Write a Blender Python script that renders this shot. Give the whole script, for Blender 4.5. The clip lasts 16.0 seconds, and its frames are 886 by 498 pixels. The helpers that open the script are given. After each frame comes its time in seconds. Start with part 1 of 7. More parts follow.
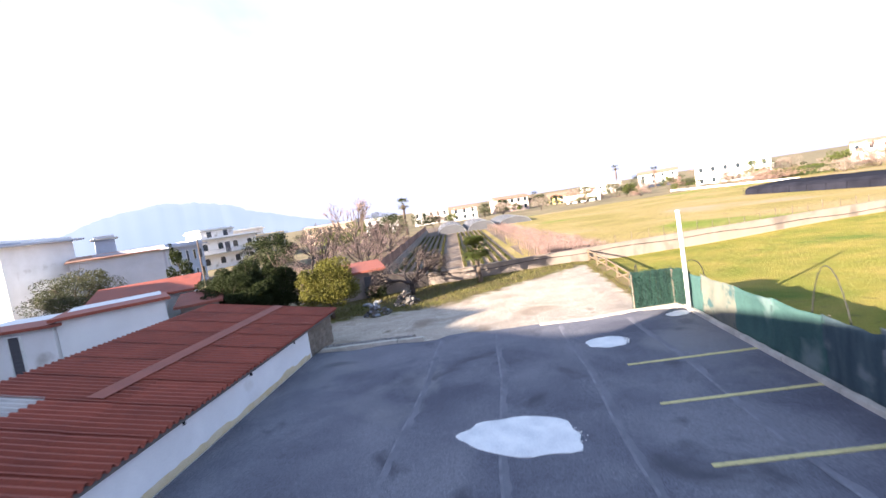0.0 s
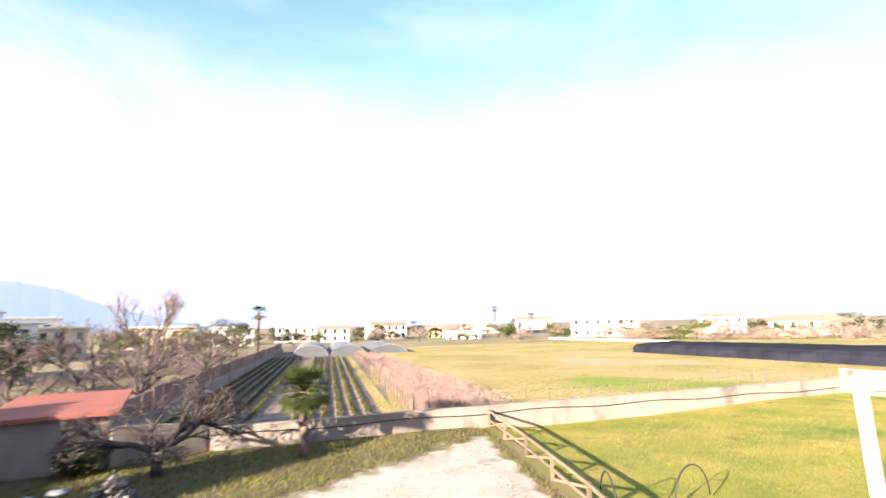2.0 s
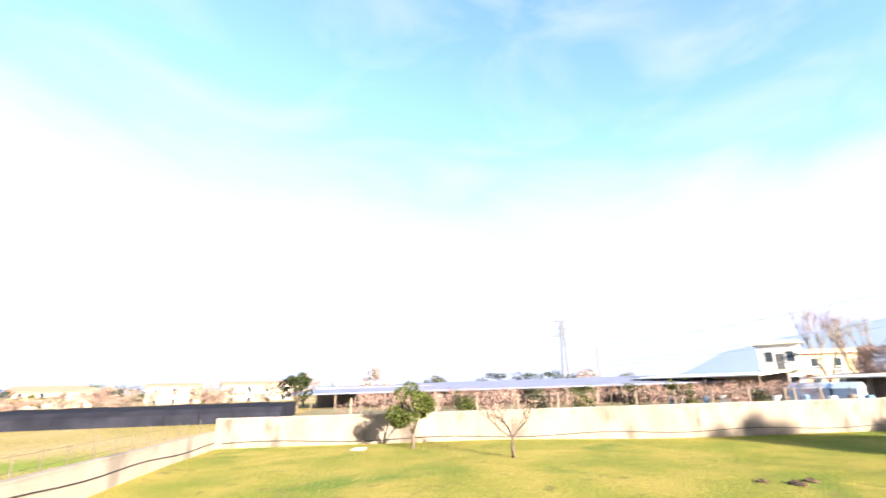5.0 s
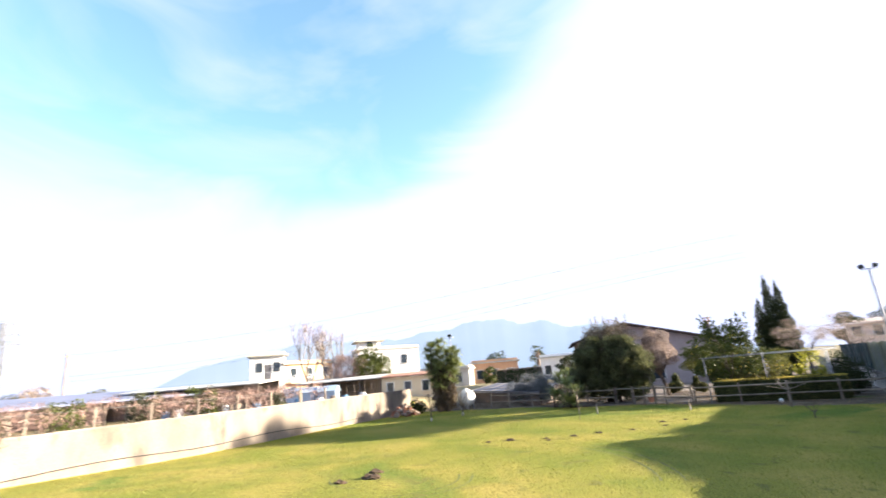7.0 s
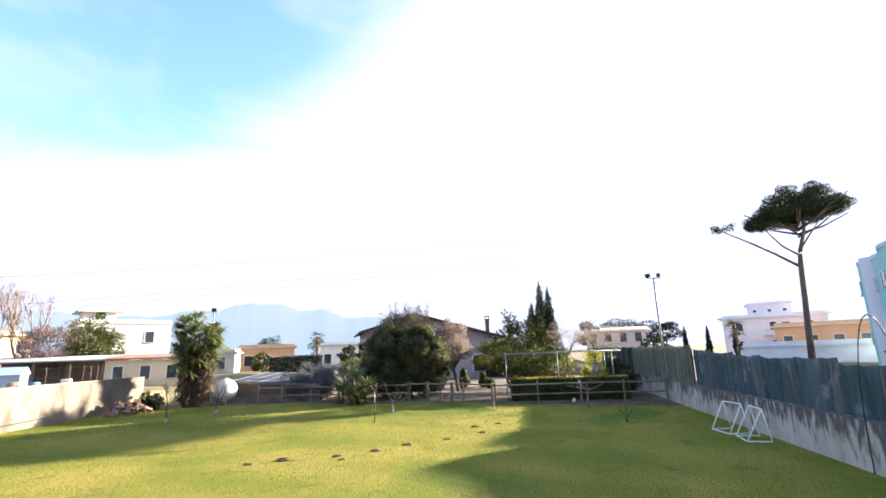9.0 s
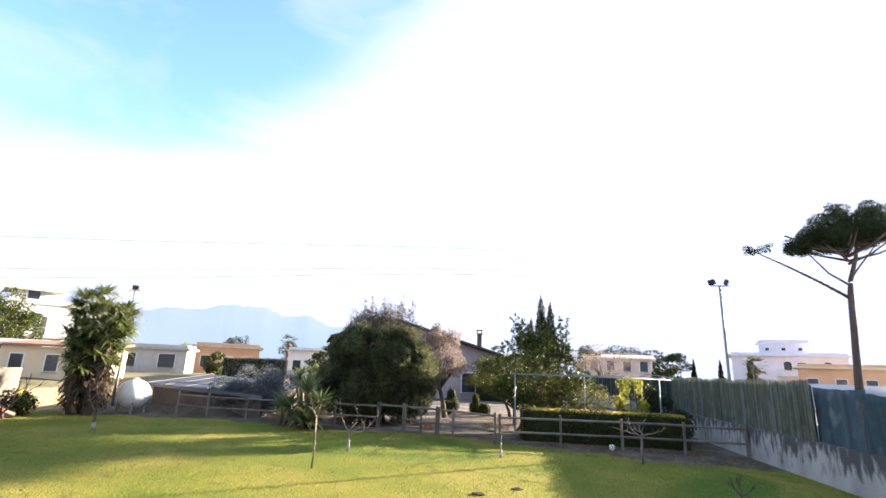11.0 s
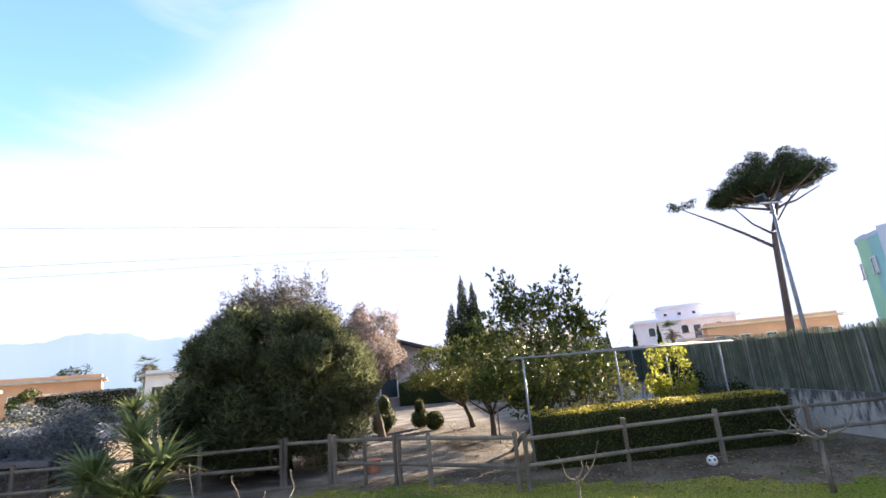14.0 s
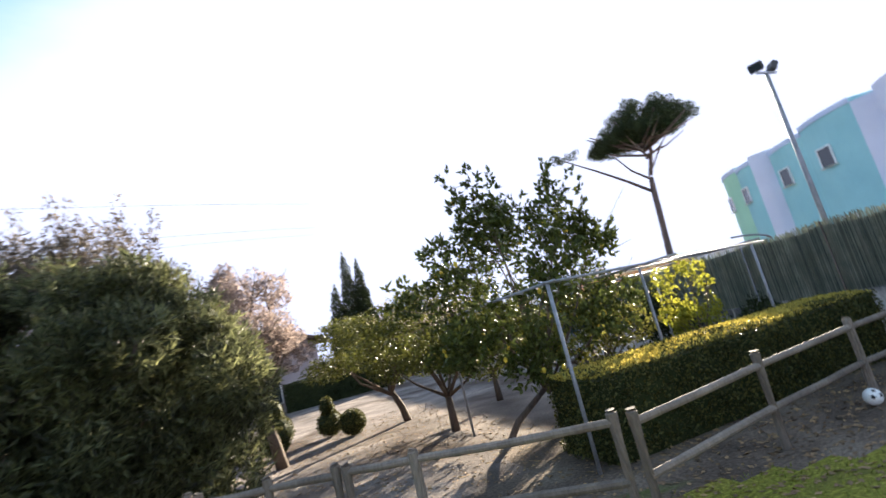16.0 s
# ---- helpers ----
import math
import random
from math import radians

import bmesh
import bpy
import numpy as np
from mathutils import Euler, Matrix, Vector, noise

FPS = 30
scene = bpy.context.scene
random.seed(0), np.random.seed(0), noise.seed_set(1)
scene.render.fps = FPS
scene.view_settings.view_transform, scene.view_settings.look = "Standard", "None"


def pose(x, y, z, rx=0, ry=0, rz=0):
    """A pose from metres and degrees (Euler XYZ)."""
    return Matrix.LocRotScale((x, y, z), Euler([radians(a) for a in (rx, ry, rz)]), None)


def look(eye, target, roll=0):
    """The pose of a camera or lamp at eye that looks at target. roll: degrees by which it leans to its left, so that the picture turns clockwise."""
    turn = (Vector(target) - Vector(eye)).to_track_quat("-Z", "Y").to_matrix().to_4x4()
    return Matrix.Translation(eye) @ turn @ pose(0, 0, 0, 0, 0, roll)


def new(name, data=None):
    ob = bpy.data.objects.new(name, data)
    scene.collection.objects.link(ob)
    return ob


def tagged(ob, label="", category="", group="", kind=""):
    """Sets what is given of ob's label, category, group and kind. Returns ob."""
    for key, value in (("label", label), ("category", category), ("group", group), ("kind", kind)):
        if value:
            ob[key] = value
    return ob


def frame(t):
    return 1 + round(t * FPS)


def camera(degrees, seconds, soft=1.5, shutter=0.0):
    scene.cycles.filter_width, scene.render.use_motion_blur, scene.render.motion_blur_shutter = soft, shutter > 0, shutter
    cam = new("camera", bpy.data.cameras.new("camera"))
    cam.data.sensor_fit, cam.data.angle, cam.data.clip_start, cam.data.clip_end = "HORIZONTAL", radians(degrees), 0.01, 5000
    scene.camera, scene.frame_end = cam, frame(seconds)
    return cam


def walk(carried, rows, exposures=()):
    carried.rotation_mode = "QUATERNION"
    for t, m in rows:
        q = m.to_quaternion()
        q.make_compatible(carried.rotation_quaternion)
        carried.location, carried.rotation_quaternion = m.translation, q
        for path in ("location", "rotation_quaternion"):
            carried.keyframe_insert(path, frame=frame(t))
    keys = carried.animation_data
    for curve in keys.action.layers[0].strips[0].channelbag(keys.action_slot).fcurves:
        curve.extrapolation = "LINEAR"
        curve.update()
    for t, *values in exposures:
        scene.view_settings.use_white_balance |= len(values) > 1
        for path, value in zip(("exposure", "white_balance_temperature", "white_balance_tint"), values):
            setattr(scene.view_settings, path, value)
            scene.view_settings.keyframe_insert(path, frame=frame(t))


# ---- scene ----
cam = camera(86.0, 16.0, shutter=0.3)
PATH = [
    (0, (-0.346, -1.817, 5.619), (-0.566, 0.163, 5.447), -8.82),
    (0.5, (-0.243, 1.291, 5.185), (-0.448, 3.279, 5.115), -6.28),
    (1, (0.129, 4.557, 5.007), (0.112, 6.556, 5.059), -3.91),
    (1.5, (0.405, 7.779, 5.108), (0.484, 9.773, 5.247), -2.18),
    (2, (0.638, 10.982, 4.947), (0.950, 12.932, 5.260), -1.22),
    (2.5, (0.746, 13.682, 4.474), (1.458, 15.515, 4.837), -1.22),
    (3, (1.107, 16.376, 3.826), (2.170, 18.015, 4.254), -0.75),
    (3.5, (1.725, 18.563, 3.315), (3.104, 19.935, 3.781), -0.06),
    (6, (7.033, 25.492, 2.994), (8.741, 24.622, 3.562), -3.63),
    (6.5, (8.570, 25.409, 2.908), (10.004, 24.129, 3.460), -4.41),
    (7, (9.976, 25.025, 2.631), (11.088, 23.445, 3.149), -4.67),
    (7.5, (11.207, 24.192, 2.345), (11.994, 22.418, 2.829), -4.50),
    (8, (11.995, 23.160, 2.309), (12.521, 21.286, 2.768), -3.69),
    (8.5, (12.636, 21.660, 2.430), (13.050, 19.753, 2.872), -3.26),
    (9, (13.234, 19.925, 2.638), (13.565, 18.000, 3.066), -2.00),
    (11.5, (14.977, 11.055, 2.443), (15.269, 9.147, 2.967), 2.79),
    (12, (15.332, 9.505, 2.460), (15.572, 7.596, 3.005), 2.01),
    (12.5, (15.791, 8.114, 2.419), (15.933, 6.195, 2.962), -0.05),
    (13, (16.295, 6.829, 2.316), (16.321, 4.901, 2.847), -2.33),
    (13.5, (16.889, 5.611, 2.309), (16.810, 3.681, 2.825), -3.65),
    (14, (17.292, 4.285, 2.367), (17.113, 2.353, 2.855), -4.98),
    (14.5, (17.414, 2.859, 2.120), (17.106, 0.937, 2.578), -7.13),
    (15, (17.559, 1.429, 2.026), (17.130, -0.475, 2.465), -8.32),
    (15.5, (17.878, -0.010, 2.009), (17.415, -1.909, 2.432), -6.99),
    (16, (18.077, -1.502, 2.079), (17.362, -3.334, 2.437), -13.77),
]
walk(cam, [(t, look(eye, target, roll)) for t, eye, target, roll in PATH], exposures=[(0.0, 2.55, 6500, 17), (1.5, 2.55, 6500, 16), (3.0, 2.55, 6500, 11), (16.0, 2.55, 6500, 10)])

TAU = 2 * math.pi
SUN_AZ = 129.3   # degrees to the left of +y
SUN_EL = 15.3


# ---- world, sun ----
def build_world():
    w = bpy.data.worlds.new("sky")
    scene.world = w
    w.use_nodes = True
    nt = w.node_tree
    nt.nodes.clear()
    N, L = nt.nodes.new, nt.links.new
    out, bg = N("ShaderNodeOutputWorld"), N("ShaderNodeBackground")
    sky = N("ShaderNodeTexSky")
    sky.sky_type = "NISHITA"
    sky.sun_disc = False
    sky.sun_elevation = radians(SUN_EL)
    sky.sun_rotation = radians(-SUN_AZ)
    sky.air_density, sky.dust_density, sky.ozone_density = 1.0, 0.4, 1.0
    co = N("ShaderNodeTexCoord")
    sep = N("ShaderNodeSeparateXYZ")
    L(co.outputs["Generated"], sep.inputs[0])
    # haze towards the horizon, whiter round the sun
    haze = N("ShaderNodeMapRange")
    haze.inputs["From Min"].default_value, haze.inputs["From Max"].default_value = 0.285, 0.435
    haze.inputs["To Min"].default_value, haze.inputs["To Max"].default_value = 1.0, 0.0
    haze.interpolation_type = "SMOOTHSTEP"
    mp = N("ShaderNodeMapping")
    mp.inputs["Scale"].default_value = (1.2, 1.2, 3.2)
    L(co.outputs["Generated"], mp.inputs["Vector"])
    cl = N("ShaderNodeTexNoise")
    cl.inputs["Scale"].default_value, cl.inputs["Detail"].default_value = 1.7, 6.0
    cl.inputs["Distortion"].default_value = 0.8
    L(mp.outputs[0], cl.inputs["Vector"])
    wob = N("ShaderNodeMath"); wob.operation = "MULTIPLY_ADD"
    wob.inputs[1].default_value, wob.inputs[2].default_value = -0.36, 0.18
    L(cl.outputs["Fac"], wob.inputs[0])
    add = N("ShaderNodeMath"); add.operation = "ADD"
    L(sep.outputs["Z"], add.inputs[0]); L(wob.outputs[0], add.inputs[1])
    # nearness to the sun's side of the sky
    dot = N("ShaderNodeVectorMath"); dot.operation = "DOT_PRODUCT"
    a = radians(SUN_AZ)
    dot.inputs[1].default_value = (-math.sin(a), math.cos(a), 0.0)
    L(co.outputs["Generated"], dot.inputs[0])
    side = N("ShaderNodeMath"); side.operation = "MULTIPLY_ADD"
    side.inputs[1].default_value, side.inputs[2].default_value = -0.78, 0.0
    lift = N("ShaderNodeMath"); lift.operation = "ADD"
    lift.inputs[1].default_value = 0.05
    L(dot.outputs["Value"], lift.inputs[0])
    pos = N("ShaderNodeMath"); pos.operation = "MAXIMUM"
    pos.inputs[1].default_value = 0.0
    L(lift.outputs[0], pos.inputs[0])
    L(pos.outputs[0], side.inputs[0])
    add2 = N("ShaderNodeMath"); add2.operation = "ADD"
    L(add.outputs[0], add2.inputs[0]); L(side.outputs[0], add2.inputs[1])
    north = N("ShaderNodeMath"); north.operation = "MAXIMUM"
    north.inputs[1].default_value = 0.0
    L(sep.outputs["Y"], north.inputs[0])
    veil = N("ShaderNodeMath"); veil.operation = "MULTIPLY_ADD"
    veil.inputs[1].default_value = -0.12
    L(north.outputs[0], veil.inputs[0]); L(add2.outputs[0], veil.inputs[2])
    L(veil.outputs[0], haze.inputs["Value"])
    mix = N("ShaderNodeMixRGB")
    mix.inputs[2].default_value = (1.87, 2.04, 2.80, 1)
    # thin cloud streaks in the blue
    c2 = N("ShaderNodeTexNoise")
    c2.inputs["Scale"].default_value, c2.inputs["Detail"].default_value, c2.inputs["Distortion"].default_value = 2.2, 8.0, 0.9
    L(mp.outputs[0], c2.inputs["Vector"])
    str_ = N("ShaderNodeMapRange")
    str_.inputs["From Min"].default_value, str_.inputs["From Max"].default_value = 0.43, 0.88
    str_.inputs["To Min"].default_value, str_.inputs["To Max"].default_value = 0.0, 0.9
    L(c2.outputs["Fac"], str_.inputs["Value"])
    top = N("ShaderNodeMath"); top.operation = "MAXIMUM"
    L(haze.outputs[0], top.inputs[0]); L(str_.outputs[0], top.inputs[1])
    L(top.outputs[0], mix.inputs[0])
    tint = N("ShaderNodeMixRGB"); tint.blend_type = "MULTIPLY"
    tint.inputs[0].default_value, tint.inputs[2].default_value = 1.0, (0.88, 1.03, 0.97, 1)
    L(sky.outputs[0], tint.inputs[1])
    L(tint.outputs[0], mix.inputs[1])
    L(mix.outputs[0], bg.inputs["Color"])
    bg.inputs["Strength"].default_value = 0.092
    L(bg.outputs[0], out.inputs["Surface"])


build_world()
sun = new("sun", bpy.data.lights.new("sun", "SUN"))
sun.data.energy, sun.data.angle, sun.data.color = 5.0, radians(0.6), (1.0, 0.87, 0.68)
_a, _e = radians(SUN_AZ), radians(SUN_EL)
SUN_DIR = Vector((-math.sin(_a) * math.cos(_e), math.cos(_a) * math.cos(_e), math.sin(_e)))
sun.matrix_world = look((-60, -40, 60), Vector((-60, -40, 60)) - SUN_DIR)

# ---- materials ----
MATS = {}


def mat(name, c1, c2=None, scale=4.0, rough=0.85, bump=0.15, metal=0.0, fine=40.0, stain=None, vary=0.0, stretch=(1, 1, 1), spec=0.3, sheen=0.0, trans=0.0, isl=0.0):
    """Two scales of noise between two colours, with bump; vary: change from object to object; isl: from piece to piece of one mesh."""
    if name in MATS:
        return MATS[name]
    m = bpy.data.materials.new(name)
    MATS[name] = m
    m.use_nodes = True
    nt = m.node_tree
    N, L = nt.nodes.new, nt.links.new
    b = nt.nodes["Principled BSDF"]
    c2 = c2 or tuple(v * 0.7 for v in c1)
    co = N("ShaderNodeTexCoord")
    mp = N("ShaderNodeMapping")
    mp.inputs["Scale"].default_value = stretch
    L(co.outputs["Object"], mp.inputs["Vector"])
    n1, n2 = N("ShaderNodeTexNoise"), N("ShaderNodeTexNoise")
    n1.inputs["Scale"].default_value, n1.inputs["Detail"].default_value = scale, 5.0
    n2.inputs["Scale"].default_value, n2.inputs["Detail"].default_value = fine, 3.0
    L(mp.outputs[0], n1.inputs["Vector"]); L(mp.outputs[0], n2.inputs["Vector"])
    r1 = N("ShaderNodeValToRGB")
    r1.color_ramp.elements[0].position, r1.color_ramp.elements[1].position = 0.32, 0.68
    r1.color_ramp.elements[0].color, r1.color_ramp.elements[1].color = (*c2, 1), (*c1, 1)
    L(n1.outputs["Fac"], r1.inputs[0])
    mx = N("ShaderNodeMixRGB"); mx.blend_type = "OVERLAY"
    mx.inputs[0].default_value = 0.45
    L(r1.outputs[0], mx.inputs[1]); L(n2.outputs["Fac"], mx.inputs[2])
    col = mx.outputs[0]
    if stain:
        n3 = N("ShaderNodeTexNoise")
        n3.inputs["Scale"].default_value, n3.inputs["Detail"].default_value = stain[1], 6.0
        L(co.outputs["Object"] if len(stain) < 4 else mp.outputs[0], n3.inputs["Vector"])
        r3 = N("ShaderNodeValToRGB")
        r3.color_ramp.elements[0].position, r3.color_ramp.elements[1].position = stain[2], stain[2] + 0.13
        L(n3.outputs["Fac"], r3.inputs[0])
        ms = N("ShaderNodeMixRGB")
        ms.inputs[2].default_value = (*stain[0], 1)
        L(r3.outputs[0], ms.inputs[0]); L(col, ms.inputs[1])
        col = ms.outputs[0]
    if vary or isl:
        src = N("ShaderNodeObjectInfo").outputs["Random"] if vary else N("ShaderNodeNewGeometry").outputs["Random Per Island"]
        k = vary or isl
        mr = N("ShaderNodeMapRange")
        mr.inputs["To Min"].default_value, mr.inputs["To Max"].default_value = 1 - k, 1 + k
        L(src, mr.inputs["Value"])
        hs = N("ShaderNodeHueSaturation")
        L(mr.outputs[0], hs.inputs["Value"]); L(col, hs.inputs["Color"])
        col = hs.outputs[0]
    L(col, b.inputs["Base Color"])
    b.inputs["Roughness"].default_value, b.inputs["Metallic"].default_value = rough, metal
    b.inputs["Specular IOR Level"].default_value = spec
    if bump:
        bp = N("ShaderNodeBump")
        bp.inputs["Strength"].default_value, bp.inputs["Distance"].default_value = bump, 0.02
        L(n2.outputs["Fac"], bp.inputs["Height"]); L(bp.outputs[0], b.inputs["Normal"])
    if trans:
        tr = N("ShaderNodeBsdfTranslucent")
        L(col, tr.inputs["Color"])
        ad = N("ShaderNodeMixShader")
        ad.inputs[0].default_value = trans
        L(b.outputs[0], ad.inputs[1]); L(tr.outputs[0], ad.inputs[2])
        L(ad.outputs[0], nt.nodes["Material Output"].inputs["Surface"])
    return m


def glass(name, tint=(0.03, 0.04, 0.05), rough=0.08):
    if name in MATS:
        return MATS[name]
    m = bpy.data.materials.new(name)
    MATS[name] = m
    m.use_nodes = True
    b = m.node_tree.nodes["Principled BSDF"]
    b.inputs["Base Color"].default_value = (*tint, 1)
    b.inputs["Roughness"].default_value = rough
    return m


# ---- mesh tools ----
class MB:
    """Collects vertices and faces for one mesh."""

    def __init__(self):
        self.v, self.f = [], []

    def add(self, vs, fs):
        o = len(self.v)
        self.v.extend([tuple(p) for p in vs])
        self.f.extend([tuple(i + o for i in q) for q in fs])
        return self

    def box(self, x0, y0, z0, x1, y1, z1, m=None):
        vs = [(x, y, z) for z in (z0, z1) for x, y in ((x0, y0), (x1, y0), (x1, y1), (x0, y1))]
        if m is not None:
            vs = [m @ Vector(p) for p in vs]
        return self.add(vs, [(3, 2, 1, 0), (4, 5, 6, 7), (0, 1, 5, 4), (1, 2, 6, 5), (2, 3, 7, 6), (3, 0, 4, 7)])

    def beam(self, a, b, w, h=None):
        """A square bar from a to b."""
        a, b = Vector(a), Vector(b)
        h = h or w
        m = (b - a).to_track_quat("Z", "Y").to_matrix().to_4x4()
        m.translation = a
        return self.box(-w / 2, -h / 2, 0, w / 2, h / 2, (b - a).length, m)

    def tube(self, pts, rad, n=7, cap=True):
        pts = [Vector(p) for p in pts]
        rad = rad if hasattr(rad, "__len__") else [rad] * len(pts)
        o = len(self.v)
        for i, p in enumerate(pts):
            d = pts[min(i + 1, len(pts) - 1)] - pts[max(i - 1, 0)]
            if d.length < 1e-6:
                d = Vector((0, 0, 1))
            q = d.to_track_quat("Z", "Y")
            for k in range(n):
                a = TAU * k / n
                self.v.append(tuple(p + q @ Vector((math.cos(a) * rad[i], math.sin(a) * rad[i], 0))))
        for i in range(len(pts) - 1):
            for k in range(n):
                a, b = o + i * n + k, o + i * n + (k + 1) % n
                self.f.append((a, b, b + n, a + n))
        if cap:
            self.f.append(tuple(o + k for k in reversed(range(n))))
            e = o + (len(pts) - 1) * n
            self.f.append(tuple(e + k for k in range(n)))
        return self

    def prism(self, poly, z0, z1):
        n = len(poly)
        vs = [(x, y, z0) for x, y in poly] + [(x, y, z1) for x, y in poly]
        fs = [tuple(reversed(range(n))), tuple(range(n, 2 * n))] + [(i, (i + 1) % n, n + (i + 1) % n, n + i) for i in range(n)]
        return self.add(vs, fs)

    def ball(self, c, rx, ry, rz, nu=14, nv=9, wob=0.0, seed=0.0):
        c = Vector(c)
        o = len(self.v)
        for j in range(nv + 1):
            p = math.pi * j / nv
            for i in range(nu):
                a = TAU * i / nu
                d = Vector((math.sin(p) * math.cos(a), math.sin(p) * math.sin(a), math.cos(p)))
                k = 1 + wob * noise.noise(d * 2.3 + Vector((seed, seed * 2, 0)))
                self.v.append(tuple(c + Vector((d.x * rx, d.y * ry, d.z * rz)) * k))
        for j in range(nv):
            for i in range(nu):
                a, b = o + j * nu + i, o + j * nu + (i + 1) % nu
                self.f.append((a, a + nu, b + nu, b))
        return self

    def mesh(self, name, m, smooth=False):
        me = bpy.data.meshes.new(name)
        me.from_pydata(self.v, [], self.f)
        if m:
            me.materials.append(m)
        if smooth:
            me.polygons.foreach_set("use_smooth", [True] * len(me.polygons))
        me.update()
        return me


def part(name, mb, m, parent=None, label="", smooth=False, bevel=0.0):
    ob = new(name, mb.mesh(name, m, smooth))
    if parent is not None:
        ob.parent = parent
    if label:
        tagged(ob, label)
    if bevel:
        bm = bmesh.new()
        bm.from_mesh(ob.data)
        es = [e for e in bm.edges if len(e.link_faces) == 2 and e.calc_face_angle(0) > 0.6]
        bmesh.ops.bevel(bm, geom=es, offset=bevel, segments=2, affect="EDGES", clamp_overlap=True)
        bm.to_mesh(ob.data)
        bm.free()
    return ob


def thing(name, loc, label, category, group="", kind="", rz=0.0):
    ob = new(name)
    ob.matrix_basis = pose(*loc, 0, 0, rz)
    ob.empty_display_size = 0.1
    return tagged(ob, label, category, group, kind)


def rnd(a, b):
    return random.uniform(a, b)


def jitter(s):
    return Vector((rnd(-s, s), rnd(-s, s), rnd(-s, s)))


def leaf_cloud(mb, centres, n, size, aspect=2.2, droop=0.0, flat=0.0):
    """n small leaf blades round centres [(place, rx, ry, rz)], most of them near the shell of each clump."""
    rs = np.random.RandomState(len(mb.v) % 9973 + n)
    q = np.array([c[1] * c[2] + c[1] * c[3] + c[2] * c[3] for c in centres])
    k = rs.choice(len(centres), n, p=q / q.sum())
    C = np.array([tuple(c[0]) for c in centres])[k]
    S = np.array([c[1:4] for c in centres])[k]
    d = rs.normal(size=(n, 3))
    d /= np.linalg.norm(d, axis=1)[:, None]
    r = rs.uniform(0.35, 1.0, n) ** 0.5
    P = C + d * S * r[:, None]
    a = rs.normal(size=(n, 3)) + d * 0.5
    a[:, 2] -= droop
    a[:, 2] *= 1 - flat
    a /= np.linalg.norm(a, axis=1)[:, None]
    b = np.cross(a, rs.normal(size=(n, 3)))
    b /= np.linalg.norm(b, axis=1)[:, None]
    s = size * rs.uniform(0.6, 1.35, n)[:, None]
    h, w = a * s * 0.5, b * s * 0.5 / aspect
    o = len(mb.v)
    V = np.stack([P - h, P - w * 1.0 + h * 0.1, P + h, P + w + h * 0.1], 1).reshape(-1, 3)
    mb.v.extend(map(tuple, V.tolist()))
    mb.f.extend([(o + 4 * i, o + 4 * i + 1, o + 4 * i + 2, o + 4 * i + 3) for i in range(n)])
    return mb


def sprig_cloud(mb, shells, n, per, length, width, rise=0.5, seed=1):
    """n leafy shoots on the skins of shells [(place, rx, ry, rz)], each a tuft of sword leaves pointing out and up."""
    rs = np.random.RandomState(seed)
    q = np.array([c[1] * c[2] + c[1] * c[3] + c[2] * c[3] for c in shells])
    k = rs.choice(len(shells), n, p=q / q.sum())
    d = rs.normal(size=(n, 3))
    d /= np.linalg.norm(d, axis=1)[:, None]
    P = np.array([tuple(c[0]) for c in shells])[k] + d * np.array([c[1:4] for c in shells])[k] * (rs.uniform(.72, 1.02, n) + rs.exponential(.05, n))[:, None]
    ax = d * .8 + rs.normal(size=(n, 3)) * .35
    ax[:, 2] += rise
    ax /= np.linalg.norm(ax, axis=1)[:, None]
    P, ax = np.repeat(P, per, 0), np.repeat(ax, per, 0)
    m = n * per
    P = P + ax * (rs.uniform(-.9, .25, m) * length)[:, None]
    a = ax * .75 + rs.normal(size=(m, 3)) * .55
    a /= np.linalg.norm(a, axis=1)[:, None]
    b = np.cross(a, rs.normal(size=(m, 3)))
    b /= np.linalg.norm(b, axis=1)[:, None]
    s = length * rs.uniform(.65, 1.2, m)[:, None]
    w = b * width * .5
    o = len(mb.v)
    V = np.stack([P, P + a * s * .45 - w, P + a * s, P + a * s * .45 + w], 1).reshape(-1, 3)
    mb.v.extend(map(tuple, V.tolist()))
    mb.f.extend([(o + 4 * i, o + 4 * i + 1, o + 4 * i + 2, o + 4 * i + 3) for i in range(m)])
    return mb


def branching(mb, p, d, length, r, depth, spread=0.6, shrink=0.72, kids=(2, 3), tips=None, sides=6, up=0.15, bend=0.18):
    """A limb and, from its end, thinner ones."""
    d = Vector(d).normalized()
    pts, rad = [Vector(p)], [r]
    q = Vector(p)
    for i in range(3):
        d = (d + jitter(bend) + Vector((0, 0, up * 0.3))).normalized()
        q = q + d * length / 3
        pts.append(q.copy())
        rad.append(r * (1 - 0.3 * (i + 1) / 3))
    mb.tube(pts, rad, sides if depth > 1 else max(3, sides - 3), cap=depth == 0)
    if depth == 0:
        if tips is not None:
            tips.append(q.copy())
        return
    for _ in range(random.randint(*kids)):
        nd = (d + jitter(spread) + Vector((0, 0, up))).normalized()
        branching(mb, q, nd, length * shrink * rnd(0.8, 1.2), r * 0.66, depth - 1, spread, shrink, kids, tips, sides, up, bend)
    if random.random() < 0.5 and depth > 1:
        branching(mb, pts[2], (d + jitter(spread * 1.3)).normalized(), length * shrink * 0.7, r * 0.45, depth - 2, spread, shrink, kids, tips, sides, up, bend)



